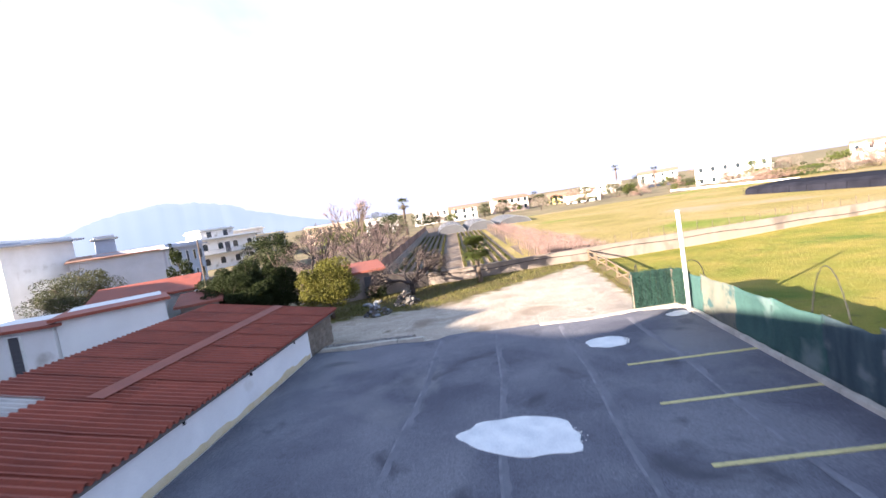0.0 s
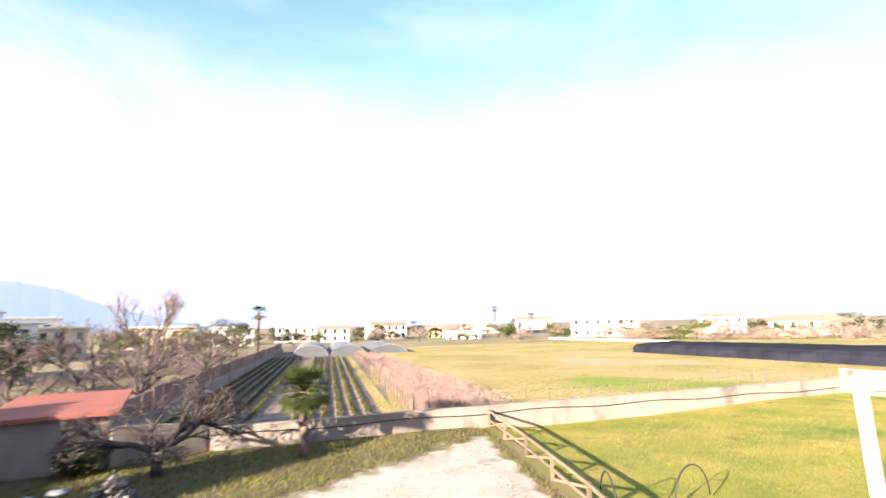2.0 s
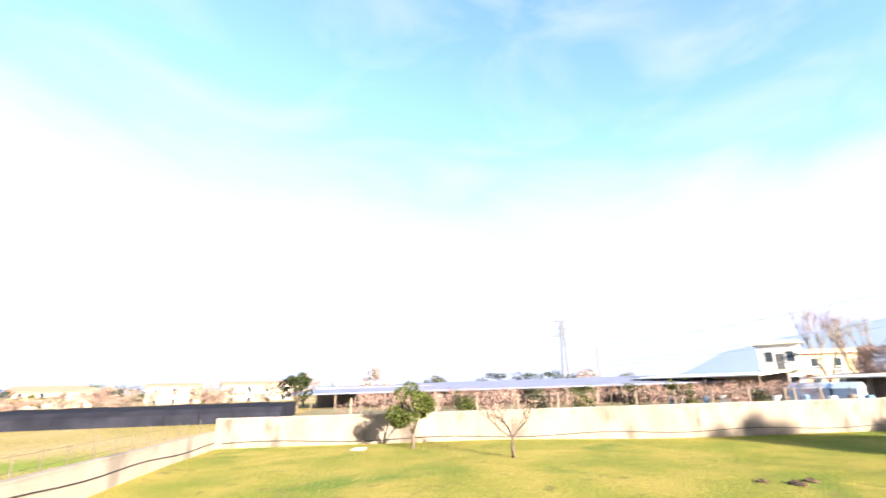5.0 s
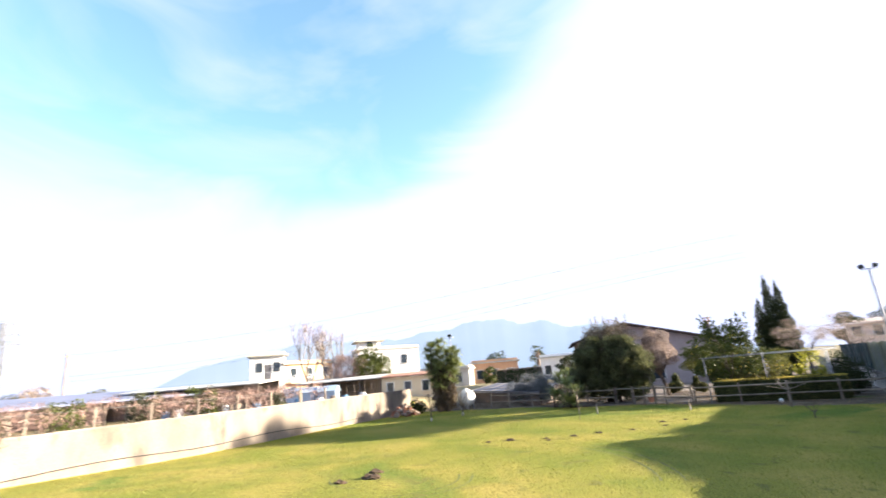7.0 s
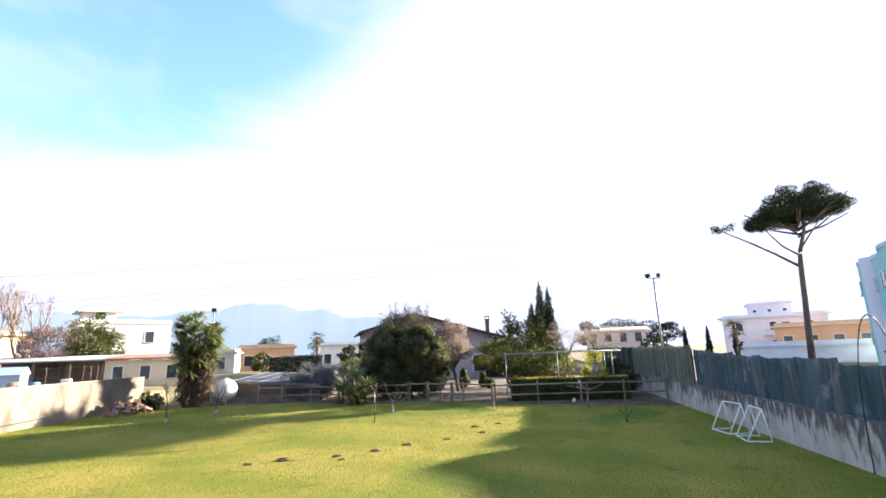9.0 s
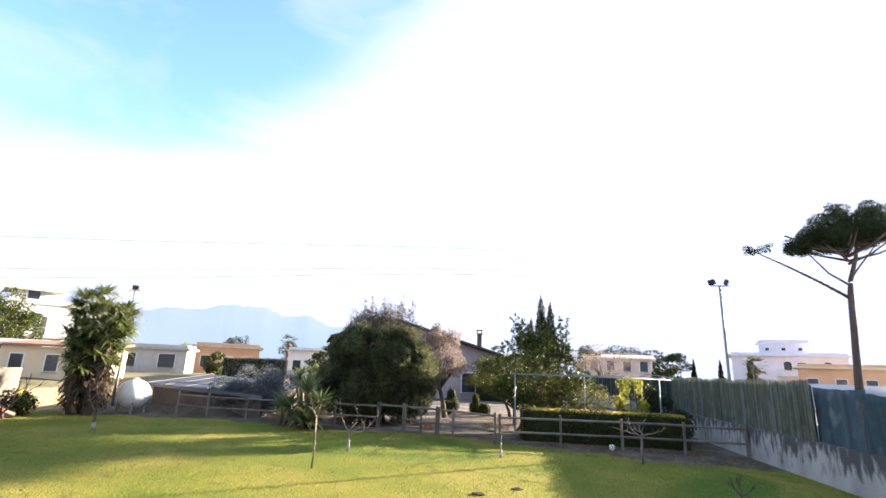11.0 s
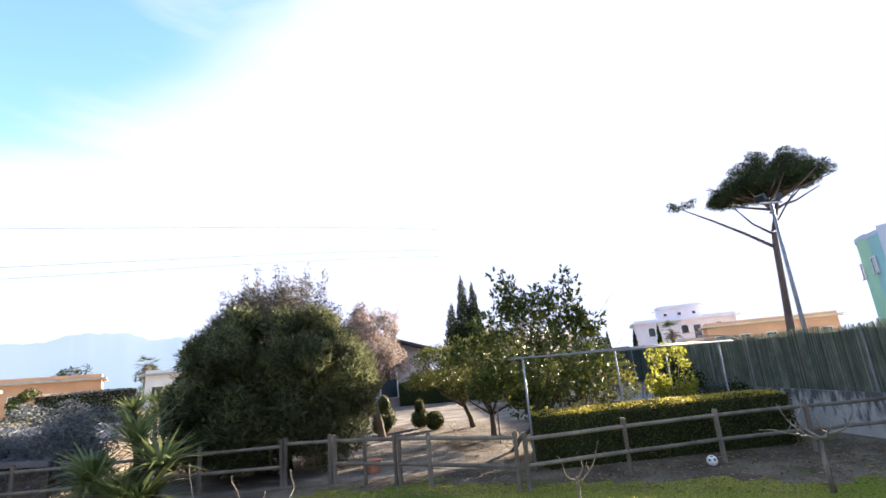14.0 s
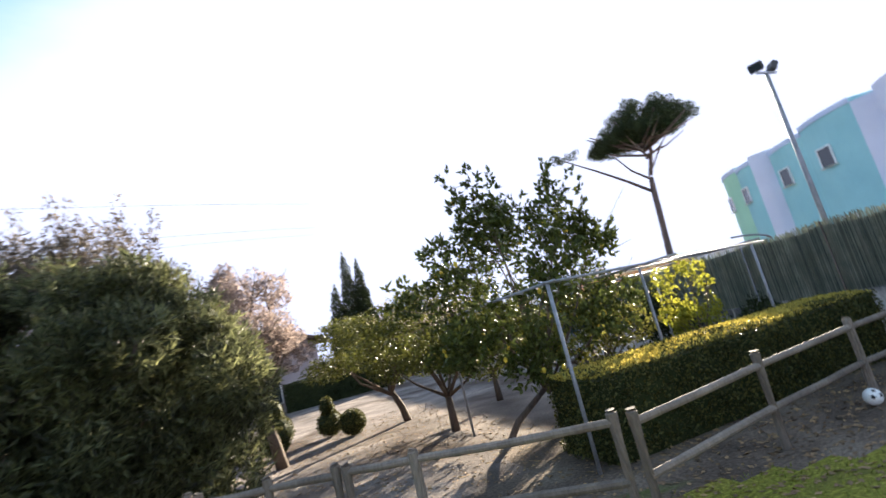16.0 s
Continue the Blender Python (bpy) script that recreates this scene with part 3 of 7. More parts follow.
def build_lot():
    far = [(-8.15, 16.4)] + [(x, 16.3 + 0.25 * noise.noise(Vector((x * 0.7, 3, 0))) + (0.3 if x > -3 else 0)) for x in np.arange(-7.9, 4.2, 0.4)] + [(4.5, 16.8), (6.38, 16.4)]
    mb = MB().prism([(-8.15, -30), (6.38, -30)] + list(reversed(far)), LOT - 0.12, LOT)
    lot = part("parking_ground", mb, M_ASPHALT)
    tagged(lot, "worn grey asphalt parking ground with faded patches", "pavement", kind="structure")
    m_line = mat("faded_yellow_paint", (0.62, 0.55, 0.26), (0.50, 0.44, 0.22), 6.0, 0.8, 0.1, stain=((0.15, 0.15, 0.14), 9.0, 0.60))
    for k, y in enumerate((11.41, 8.87, 6.37, 3.87)):
        part("bay_line", MB().prism([(2.77, y - 0.13), (6.3, y + 0.02), (6.3, y + 0.14), (2.77, y - 0.01)], LOT, LOT + 0.012), m_line, lot, "faded yellow painted bay line")
    m_patch = mat("white_cement_patch", (0.84, 0.84, 0.84), (0.68, 0.69, 0.71), 2.0, 0.95, 0.9, fine=25)
    rp = random.Random(77)
    for c in ((-0.38, 8.0, 1.34, 0.80, 1.0, -0.28), (2.75, 13.5, 0.68, 0.52, 4.0, 0.0), (5.8, 15.75, 0.45, 0.28, 7.0, 0.4)):
        part("cement_patch", MB().prism(irregular(c[0], c[1], c[2], c[3], 34, 0.30, c[4], c[5]), LOT, LOT + 0.012), m_patch, lot, "white cement patch")
        crumbs = MB()
        ca, sa = math.cos(c[5]), math.sin(c[5])
        for i in range(420):
            a, q = rp.uniform(0, TAU), .9 + rp.gauss(0, .06)
            u, v = c[2] * q * math.cos(a), c[3] * q * math.sin(a)
            x, y, s = c[0] + u * ca - v * sa, c[1] + u * sa + v * ca, rp.uniform(.006, .022)
            g = [(x + s * rp.uniform(.5, 1) * math.cos(w), y + s * rp.uniform(.5, 1) * math.sin(w)) for w in (0, 1.5, 3.1, 4.6)]
            h = LOT + rp.uniform(.012, .02)
            crumbs.add([(*p, LOT + .001) for p in g] + [(*p, h) for p in g], [(4, 5, 6, 7), (0, 1, 5, 4), (1, 2, 6, 5), (2, 3, 7, 6), (3, 0, 4, 7)])
        tagged(part("cement_spatter", crumbs, m_patch, lot), "white cement spatter", kind="stuff")
    m_seam = mat("bitumen_seam", (0.215, 0.22, 0.255), (0.13, 0.133, 0.16), 3.0, 0.8, 0.1)
    m_worn = mat("worn_asphalt_band", (0.185, 0.188, 0.222), (0.128, 0.131, 0.16), 1.3, 0.95, 0.15, fine=60)
    for x0, x1 in ((-3.6, -2.9), (-0.9, -0.75), (1.75, 1.6), (4.6, 4.1)):
        p = [(x0 + (x1 - x0) * i / 14 + 0.06 * math.sin(i * 1.3), -6 + 22 * i / 14) for i in range(15)]
        part("paving_seam", MB().add([(x - 0.03, y, LOT + 0.008) for x, y in p] + [(x + 0.03, y, LOT + 0.008) for x, y in p],
             [(i, 15 + i, 16 + i, i + 1) for i in range(14)]), m_seam, lot)
        n = 110
        q = [(np.interp(-6 + 22 * i / n, [b for a, b in p], [a for a, b in p]), -6 + 22 * i / n) for i in range(n + 1)]
        part("worn_band", MB().add([(x - .03 + rp.uniform(-.02, .03), y, LOT + 0.004) for x, y in q] + [(x + .16 + .1 * noise.noise(Vector((x, y * .7, 3))) + rp.uniform(-.05, .05), y, LOT + 0.004) for x, y in q],
             [(i, n + 1 + i, n + 2 + i, i + 1) for i in range(n)]), m_worn, lot, "paler worn band beside the seam")
    # kerb under the fence, and the one on the yard's side
    k = MB()
    for i in range(20):
        y = 16.4 - i * 2.0
        k.box(6.22 + rnd(0, .02), y - 1.97, LOT - 0.1, 6.40, y, LOT + 0.13 + rnd(-.01, .01))
    tagged(part("kerb", k, M_KERB, bevel=0.015), "pale concrete kerb along the parking ground", "kerb", kind="structure")
    k = MB()
    for i in range(4):
        k.box(-7.95 + i * 1.07, 16.4, LOT - 0.35, -7.95 + i * 1.07 + 1.05, 16.63, LOT + 0.12 + rnd(-.01, .01))
    edge = [(0.9, 16.5), (2.8, 16.45), (4.5, 16.85), (6.25, 17.0), (6.36, 16.4)]
    for (x0, y0), (x1, y1) in zip(edge, edge[1:]):
        q = max(1, int(math.hypot(x1 - x0, y1 - y0)))
        for i in range(q):
            u, v = i / q, (i + 1) / q - .01
            k.beam((x0 + (x1 - x0) * u, y0 + (y1 - y0) * u, LOT - .05), (x0 + (x1 - x0) * v, y0 + (y1 - y0) * v, LOT - .05), .17, .2)
    tagged(part("kerb", k, M_KERB, bevel=0.015), "worn concrete kerb at the yard's edge", "kerb", kind="structure")


build_lot()

m_heap = mat("grey_gravel", (0.30, 0.28, 0.27), (0.18, 0.165, 0.16), 9, .95, .3, isl=.5)
hp = MB()
rs = np.random.RandomState(15)
for i in range(2600):
    x, y = rs.uniform(-7.9, -4.2), 16.67 + abs(rs.normal(0, .35))
    s = rs.uniform(.02, .06)
    z = gz(x, y) + .15 * math.exp(-((y - 16.85) / .3) ** 2) + s * .3
    hp.box(-s, -s * .7, -s * .5, s, s * .7, s * .5, pose(x, y, z, rs.uniform(0, 90), rs.uniform(0, 90), rs.uniform(0, 180)))
tagged(part("gravel", hp, m_heap), "loose grey gravel lying along the yard kerb", "gravel", kind="stuff")

# ---- walls round the lawn ----
def slab_wall(name, a, b, t, z0, h0, h1, m, label, cap=True):
    """A wall from a to b, its top rising from h0 to h1."""
    a, b = Vector((*a, 0)), Vector((*b, 0))
    d = (b - a).normalized()
    n = Vector((-d.y, d.x, 0)) * t / 2
    L = (b - a).length
    k = max(2, int(L / 3))
    w = thing(name, (0, 0, 0), label, "wall", kind="structure")
    mb = MB()
    vs, fs = [], []
    for i in range(k + 1):
        p = a + d * L * i / k
        h = h0 + (h1 - h0) * i / k
        for q, z in ((p - n, z0), (p + n, z0), (p + n, h), (p - n, h)):
            vs.append((q.x, q.y, z))
    for i in range(k):
        for j in range(4):
            fs.append((i * 4 + j, i * 4 + (j + 1) % 4, i * 4 + 4 + (j + 1) % 4, i * 4 + 4 + j))
    fs += [(3, 2, 1, 0), (k * 4, k * 4 + 1, k * 4 + 2, k * 4 + 3)]
    part("wall_body", mb.add(vs, fs), m, w)
    if cap:
        c = MB()
        for i in range(k):
            p, q = a + d * (L * i / k + 0.01), a + d * (L * (i + 1) / k - 0.01)
            z = h0 + (h1 - h0) * (i + 0.5) / k
            r = n.normalized() * (t / 2 + 0.03)
            c.add([(*(p - r).xy, z), (*(q - r).xy, z), (*(q + r).xy, z), (*(p + r).xy, z),
                   (*(p - r).xy, z + 0.06), (*(q - r).xy, z + 0.06), (*(q + r).xy, z + 0.06), (*(p + r).xy, z + 0.06)],
                  [(3, 2, 1, 0), (4, 5, 6, 7), (0, 1, 5, 4), (1, 2, 6, 5), (2, 3, 7, 6), (3, 0, 4, 7)])
        part("coping", c, M_CONC, w)
    return w


slab_wall("wall_west", (6.53, 16.4), (6.53, -60), 0.24, -0.2, 1.0, 1.0, M_WALLR, "white rendered garden wall with black streaks", cap=False)
slab_wall("wall_north", (-14.0, north_y(-14.0)), (29.85, north_y(29.85)), 0.25, -0.1, 1.06, 1.06, M_CONC, "weathered pale concrete boundary wall")
slab_wall("wall_east", (29.95, 37.4), (east_x(-6.5), -6.5), 0.25, -0.1, 1.66, 1.80, M_CONCE, "sunlit pale concrete boundary wall")

# ---- plants ----
L_OLEANDER = mat("oleander_leaf", (0.16, 0.165, 0.074), (0.056, 0.064, 0.034), 1.1, 0.36, 0, isl=0.75, spec=0.3, trans=0.52)
L_OLIVE = mat("olive_leaf", (0.105, 0.11, 0.06), (0.065, 0.07, 0.04), 1.5, 0.6, 0, isl=0.45, spec=0.12, trans=0.25)
L_CITRUS = mat("citrus_leaf", (0.095, 0.112, 0.028), (0.055, 0.07, 0.018), 1.5, 0.4, 0, isl=0.5, spec=0.12, trans=0.2)
L_LEMON = mat("lemon_leaf", (0.165, 0.155, 0.035), (0.10, 0.10, 0.024), 1.5, 0.45, 0, isl=0.5, spec=0.12, trans=0.4)
L_GROVE = mat("grove_citrus_leaf", (0.125, 0.125, 0.028), (0.07, 0.078, 0.018), 1.5, 0.42, 0, isl=0.55, spec=0.15, trans=0.35)
L_YELLOW = mat("yellow_green_leaf", (0.32, 0.30, 0.04), (0.20, 0.22, 0.03), 1.5, 0.5, 0, isl=0.4, spec=0.12, trans=0.5)
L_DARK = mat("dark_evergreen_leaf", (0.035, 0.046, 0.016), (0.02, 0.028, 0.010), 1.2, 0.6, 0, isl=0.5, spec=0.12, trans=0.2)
L_PINE = mat("pine_needles", (0.045, 0.06, 0.025), (0.03, 0.04, 0.018), 1.2, 0.7, 0, isl=0.45, spec=0.12, trans=0.15)
L_HEDGE = mat("box_hedge_leaf", (0.105, 0.10, 0.03), (0.062, 0.064, 0.022), 2.0, 0.55, 0, isl=0.5, spec=0.12, trans=0.3)
L_PALM = mat("palm_frond", (0.065, 0.08, 0.025), (0.04, 0.05, 0.015), 1.0, 0.5, 0, isl=0.35, spec=0.12, trans=0.25)
L_YUCCA = mat("yucca_leaf", (0.25, 0.275, 0.105), (0.155, 0.185, 0.07), 1.0, 0.4, 0, isl=0.4, spec=0.2, trans=0.4)
L_GREYSHRUB = mat("silver_shrub_leaf", (0.19, 0.20, 0.21), (0.12, 0.13, 0.14), 2.0, 0.7, 0, isl=0.4, spec=0.12, trans=0.2)
L_TWIG = mat("reddish_twigs", (0.30, 0.20, 0.17), (0.20, 0.13, 0.11), 2.0, 0.9, 0, isl=0.35)
L_VINE = mat("pinkish_vine_cane", (0.30, 0.205, 0.185), (0.20, 0.135, 0.12), 2.0, 0.9, 0, isl=0.35)
L_BLOSSOM = mat("dry_seed_heads", (0.36, 0.29, 0.24), (0.24, 0.19, 0.16), 2.0, 0.9, 0, isl=0.4, spec=0.12, trans=0.3)
L_DEADLEAF = mat("dead_yucca_leaf", (0.12, 0.085, 0.05), (0.06, 0.045, 0.03), 2.0, 0.8, 0, isl=0.5, trans=0.2)
M_LEMONFRUIT = mat("lemon_fruit", (0.75, 0.56, 0.06), (0.62, 0.44, 0.05), 8.0, 0.45, 0.1)
M_WHITEWASH = mat("whitewashed_bark", (0.46, 0.43, 0.40), (0.30, 0.27, 0.24), 6.0, 0.95, 0.3)


def crown_tree(loc, label, height, crown, trunk_h, r, leaf_m, n, leaf, cat="tree", name="tree", clumps=14, limbs=5, aspect=2.2, droop=0.0, lean=(0, 0), bark=None, fruit=0, group="", ragged=0.35, base_n=0.0, shoots=0, clump=(0.30, 0.48), tufts=0):
    """A tree with a tapered trunk, limbs and a crown of leaf clumps; crown: rx, ry, rz of the whole."""
    t = thing(name, loc, label, cat, group)
    rx, ry, rz = crown
    cz = height - rz
    wood = MB()
    top = Vector((lean[0], lean[1], trunk_h))
    wood.tube([(0, 0, -0.1), (lean[0] * .3, lean[1] * .3, trunk_h * .4), tuple(top)], [r * 1.25, r, r * 0.8], 8)
    cl = []
    for i in range(clumps):
        a, e = TAU * i / clumps * 2.4 + rnd(-.3, .3), rnd(-0.75, 1.0)
        k = math.sqrt(max(0.05, 1 - e * e)) * rnd(0.62, 1.0)
        c = Vector((lean[0] + rx * k * math.cos(a), lean[1] + ry * k * math.sin(a), cz + rz * e * 0.85))
        s = rnd(*clump)
        cl.append((c, rx * s, ry * s, rz * s * rnd(0.7, 1.0)))
    for i in range(int(clumps * ragged)):
        c = random.choice(cl)[0]
        d = (c - Vector((lean[0], lean[1], cz)))
        cl.append((Vector((lean[0], lean[1], cz)) + d * rnd(1.05, 1.2), rx * .16, ry * .16, rz * .18))
    for i in range(shoots):
        a, k = TAU * i / shoots + rnd(-.3, .3), rnd(.15, .85)
        c = Vector((lean[0] + rx * k * math.cos(a), lean[1] + ry * k * math.sin(a), cz + rz * math.sqrt(1 - k * k * .8) * rnd(.85, 1.05)))
        cl.append((c, .22, .22, .5))
        cl.append((c + Vector((math.cos(a) * .12, math.sin(a) * .12, .55)), .13, .13, .38))
    for i in range(limbs):
        c = cl[i * max(1, clumps // limbs) % len(cl)][0]
        mid = top.lerp(c, 0.5) + jitter(0.12 * rx)
        wood.tube([tuple(top + Vector((0, 0, -trunk_h * .15))), tuple(mid), tuple(c)], [r * .55, r * .32, r * .1], 6)
        for _ in range(3):
            q = c + jitter(rx * .35)
            wood.tube([tuple(mid.lerp(c, .6)), tuple(q)], [r * .14, r * .04], 4, cap=False)
    part("trunk", wood, bark or M_BARK, t, smooth=True)
    cr = MB()
    if base_n:
        leaf_cloud(cr, [(Vector((lean[0], lean[1], cz)), rx * .8, ry * .8, rz * .8)], int(n * base_n), leaf, aspect, droop)
    if tufts:
        sprig_cloud(cr, cl, int(n * (1 - base_n) / tufts), tufts, leaf * 1.25, leaf * 1.25 / aspect, .5, int(height * 100))
    else:
        leaf_cloud(cr, cl, int(n * (1 - base_n)), leaf, aspect, droop)
    part("crown", cr, leaf_m, t)
    for i in range(fruit):
        c = random.choice(cl)
        d = Vector((rnd(-1, 1), rnd(-1, 1), rnd(-1, .3)))
        d.normalize()
        p = c[0] + Vector((d.x * c[1], d.y * c[2], d.z * c[3]))
        part("lemon", MB().ball(p, .037, .037, .05, 8, 6), M_LEMONFRUIT, t, smooth=True)
    return t


def bare_tree(loc, label, trunk_h, r, length, depth, spread, m=None, up=0.15, twigs=0, twig_m=None, group="", kids=(2, 3), lean=(0, 0), whitewash=0.0, name="bare_tree", shrink=0.74, forks=3):
    t = thing(name, loc, label, "tree", group)
    w = MB()
    tips = []
    top = Vector((lean[0], lean[1], trunk_h))
    w.tube([(0, 0, -0.1), (lean[0] * .4 + rnd(-.03, .03), lean[1] * .4, trunk_h * .5), tuple(top)], [r * 1.2, r, r * .9], 8)
    for i in range(forks):
        a = TAU * i / forks + rnd(-.4, .4)
        branching(w, top, (math.cos(a) * spread, math.sin(a) * spread, 0.75), length, r * .62, depth, 0.55, shrink, kids, tips, 6, up)
    part("trunk", w, m or M_BARK, t, smooth=True)
    if whitewash:
        part("whitewash", MB().tube([(0, 0, 0), (lean[0] * .2, lean[1] * .2, whitewash)], [r * 1.28, r * 1.18], 9), M_WHITEWASH, t, "flaking whitewash round the trunk", smooth=True)
    if twigs and tips:
        tw = MB()
        leaf_cloud(tw, [(p, .35, .35, .35) for p in tips], twigs, 0.34, 14.0)
        tagged(part("twig_spray", tw, twig_m or L_TWIG, t), "fine leafless twigs", kind="stuff")
    return t


def rosette(mb, c, n, length, width, up=0.5, droop=0.5, stiff=False):
    """Sword leaves from one point."""
    c = Vector(c)
    for i in range(n):
        a = rnd(0, TAU)
        e = rnd(-0.35, 1.0) * up + (0.25 if not stiff else 0.35)
        d = Vector((math.cos(a), math.sin(a), e)).normalized()
        s = Vector((-math.sin(a), math.cos(a), 0))
        L = length * rnd(0.75, 1.1)
        p1 = c + d * L * .5
        p2 = c + d * L + Vector((0, 0, -droop * L * rnd(.1, .5)))
        mb.add([c - s * width * .35, c + s * width * .35, p1 + s * width * .5, p1 - s * width * .5, p2], [(0, 1, 2, 3), (3, 2, 4)])


def yucca_clump(loc, label, stems, leaf=0.75, name="yucca", n=46, w=0.05, droop=0.35, every=1, shag=0):
    t = thing(name, loc, label, "plant")
    lv = MB()
    for k, (x, y, z) in enumerate(stems):
        if k % every == 0:
            part("stem", MB().tube([(x * .4, y * .4, -.05), (x * .8, y * .8, z * .6), (x, y, z)], [.09 * every ** .4, .075 * every ** .3, .06], 7), M_BARK, t, smooth=True)
        rosette(lv, (x, y, z), n, leaf, w, 0.9, droop, droop < .5)
    part("leaves", lv, L_YUCCA, t)
    if shag:
        sk = [(Vector((x * .6, y * .6, z * q)), .42, .42, .5) for x, y, z in stems[::3] for q in (.25, .45, .65)]
        part("dead_leaves", leaf_cloud(MB(), sk, shag, .55, 9.0, 1.6), L_DEADLEAF, t, "brown dead leaves hanging round the stems")
    return t


def fan_palm(loc, label, h, r, frond, n, crown_z=0.0, skirt=True, m=None):
    t = thing("palm_tree", loc, label, "palm tree")
    w = MB()
    k = 9
    w.tube([(0.03 * math.sin(i), 0.03 * math.cos(i * 1.3), h * i / k - .05) for i in range(k + 1)], [r * (1.25 - .2 * i / k + .06 * (i % 2)) for i in range(k + 1)], 10)
    part("trunk", w, M_BARK, t, smooth=True)
    f = MB()
    for i in range(n):
        a = rnd(0, TAU)
        e = rnd(-0.9, 1.6)
        d = Vector((math.cos(a), math.sin(a), e)).normalized()
        c = Vector((0, 0, h)) + d * frond * rnd(.5, .62)
        f.tube([(0, 0, h - .05), tuple(c)], [.018, .01], 3, cap=False)
        s = d.cross(Vector((0, 0, 1))).normalized()
        u = s.cross(d)
        for j in range(13):
            b = (j - 6) / 6 * 1.25
            q = (d * math.cos(b) + s * math.sin(b)).normalized()
            tip = c + q * frond * .48 * rnd(.85, 1.1) + Vector((0, 0, -.06 * frond))
            wv = q.cross(u).normalized() * .022
            f.add([c - wv, c + wv, c.lerp(tip, .6) + wv * .8, tip, c.lerp(tip, .6) - wv * .8], [(0, 1, 2, 3, 4)])
    part("fronds", f, m or L_PALM, t)
    if skirt:
        s = MB()
        leaf_cloud(s, [(Vector((0, 0, h - frond * .32)), frond * .3, frond * .3, frond * .3)], 400, .32, 6, 1.5)
        part("dead_fronds", s, L_BLOSSOM, t, "dry brown hanging fronds")
    return t


def shrub(loc, label, rx, ry, rz, m, n, leaf, name="shrub", aspect=2.0, clumps=9, group="", droop=0.0, stems=True):
    t = thing(name, loc, label, "shrub", group)
    cl = []
    for i in range(clumps):
        a, k = rnd(0, TAU), math.sqrt(rnd(0, 1)) * .7
        cl.append((Vector((rx * k * math.cos(a), ry * k * math.sin(a), rz * rnd(.35, .78))), rx * .45, ry * .45, rz * .36))
    cl.append((Vector((0, 0, rz * .4)), rx * .8, ry * .8, rz * .42))
    part("foliage", leaf_cloud(MB(), cl, n, leaf, aspect, droop), m, t)
    if stems:
        w = MB()
        for i in range(5):
            c = cl[i][0]
            w.tube([(c.x * .15, c.y * .15, -.08), tuple(c * .6), tuple(c)], [.04, .03, .012], 5)
        part("stems", w, M_BARK, t)
    return t

# ---- the garden fence of round poles ----
def pole_bar(a, b, r=0.042):
    mid = (Vector(a) + Vector(b)) / 2 + Vector((rnd(-.012, .012), rnd(-.012, .012), rnd(-.015, .008)))
    return MB().tube([a, tuple(mid), b], [r, r * .97, r * .93], 9)


def pole_fence(name, pts, h, rails, label, r=0.058, group="", z=None, cat="fence"):
    f = thing(name, (0, 0, 0), label, cat, group)
    for x, y in pts:
        g = gz(x, y) if z is None else z
        hh = h + rnd(-.03, .03)
        part("post", MB().tube([(x, y, g - .1), (x + rnd(-.01, .01), y, g + hh - .03), (x, y, g + hh)], [r, r * .97, r * .82], 10), M_WOOD, f, smooth=False)
    for (x0, y0), (x1, y1) in zip(pts, pts[1:]):
        g0, g1 = (gz(x0, y0), gz(x1, y1)) if z is None else (z, z)
        for q in rails:
            part("rail", pole_bar((x0, y0, g0 + q), (x1, y1, g1 + q)), M_WOOD, f)
    return f


pole_fence("pole_fence", [(6.75, -5.95), (8.75, -6.0), (10.85, -5.95), (13.0, -5.7), (15.15, -5.35)], 1.08, (0.93, 0.45), "weathered round-pole fence beside the clipped hedge", z=0.0)
pole_fence("pole_fence", [(20.45, -8.3), (22.4, -8.4), (24.5, -8.4), (26.6, -8.4), (28.45, -8.3), (30.4, -8.9)], 1.02, (0.88, 0.42), "weathered round-pole fence below oleander and yuccas", z=0.0)
pole_fence("pole_gate", [(15.32, -5.42), (16.95, -6.55), (17.6, -7.0)], 1.06, (0.95, 0.42), "weathered pole gate, its leaf closed", cat="gate", z=0.02)
pole_fence("pole_gate", [(17.7, -7.08), (18.4, -7.5), (19.13, -7.92)], 1.06, (0.93, 0.42), "weathered pole gate, its leaf closed", cat="gate", z=0.02)
pole_fence("pole_fence", [(19.25, -7.98), (20.36, -8.28)], 1.1, (0.93,), "short weathered pole fence beside the gate", z=0.0)

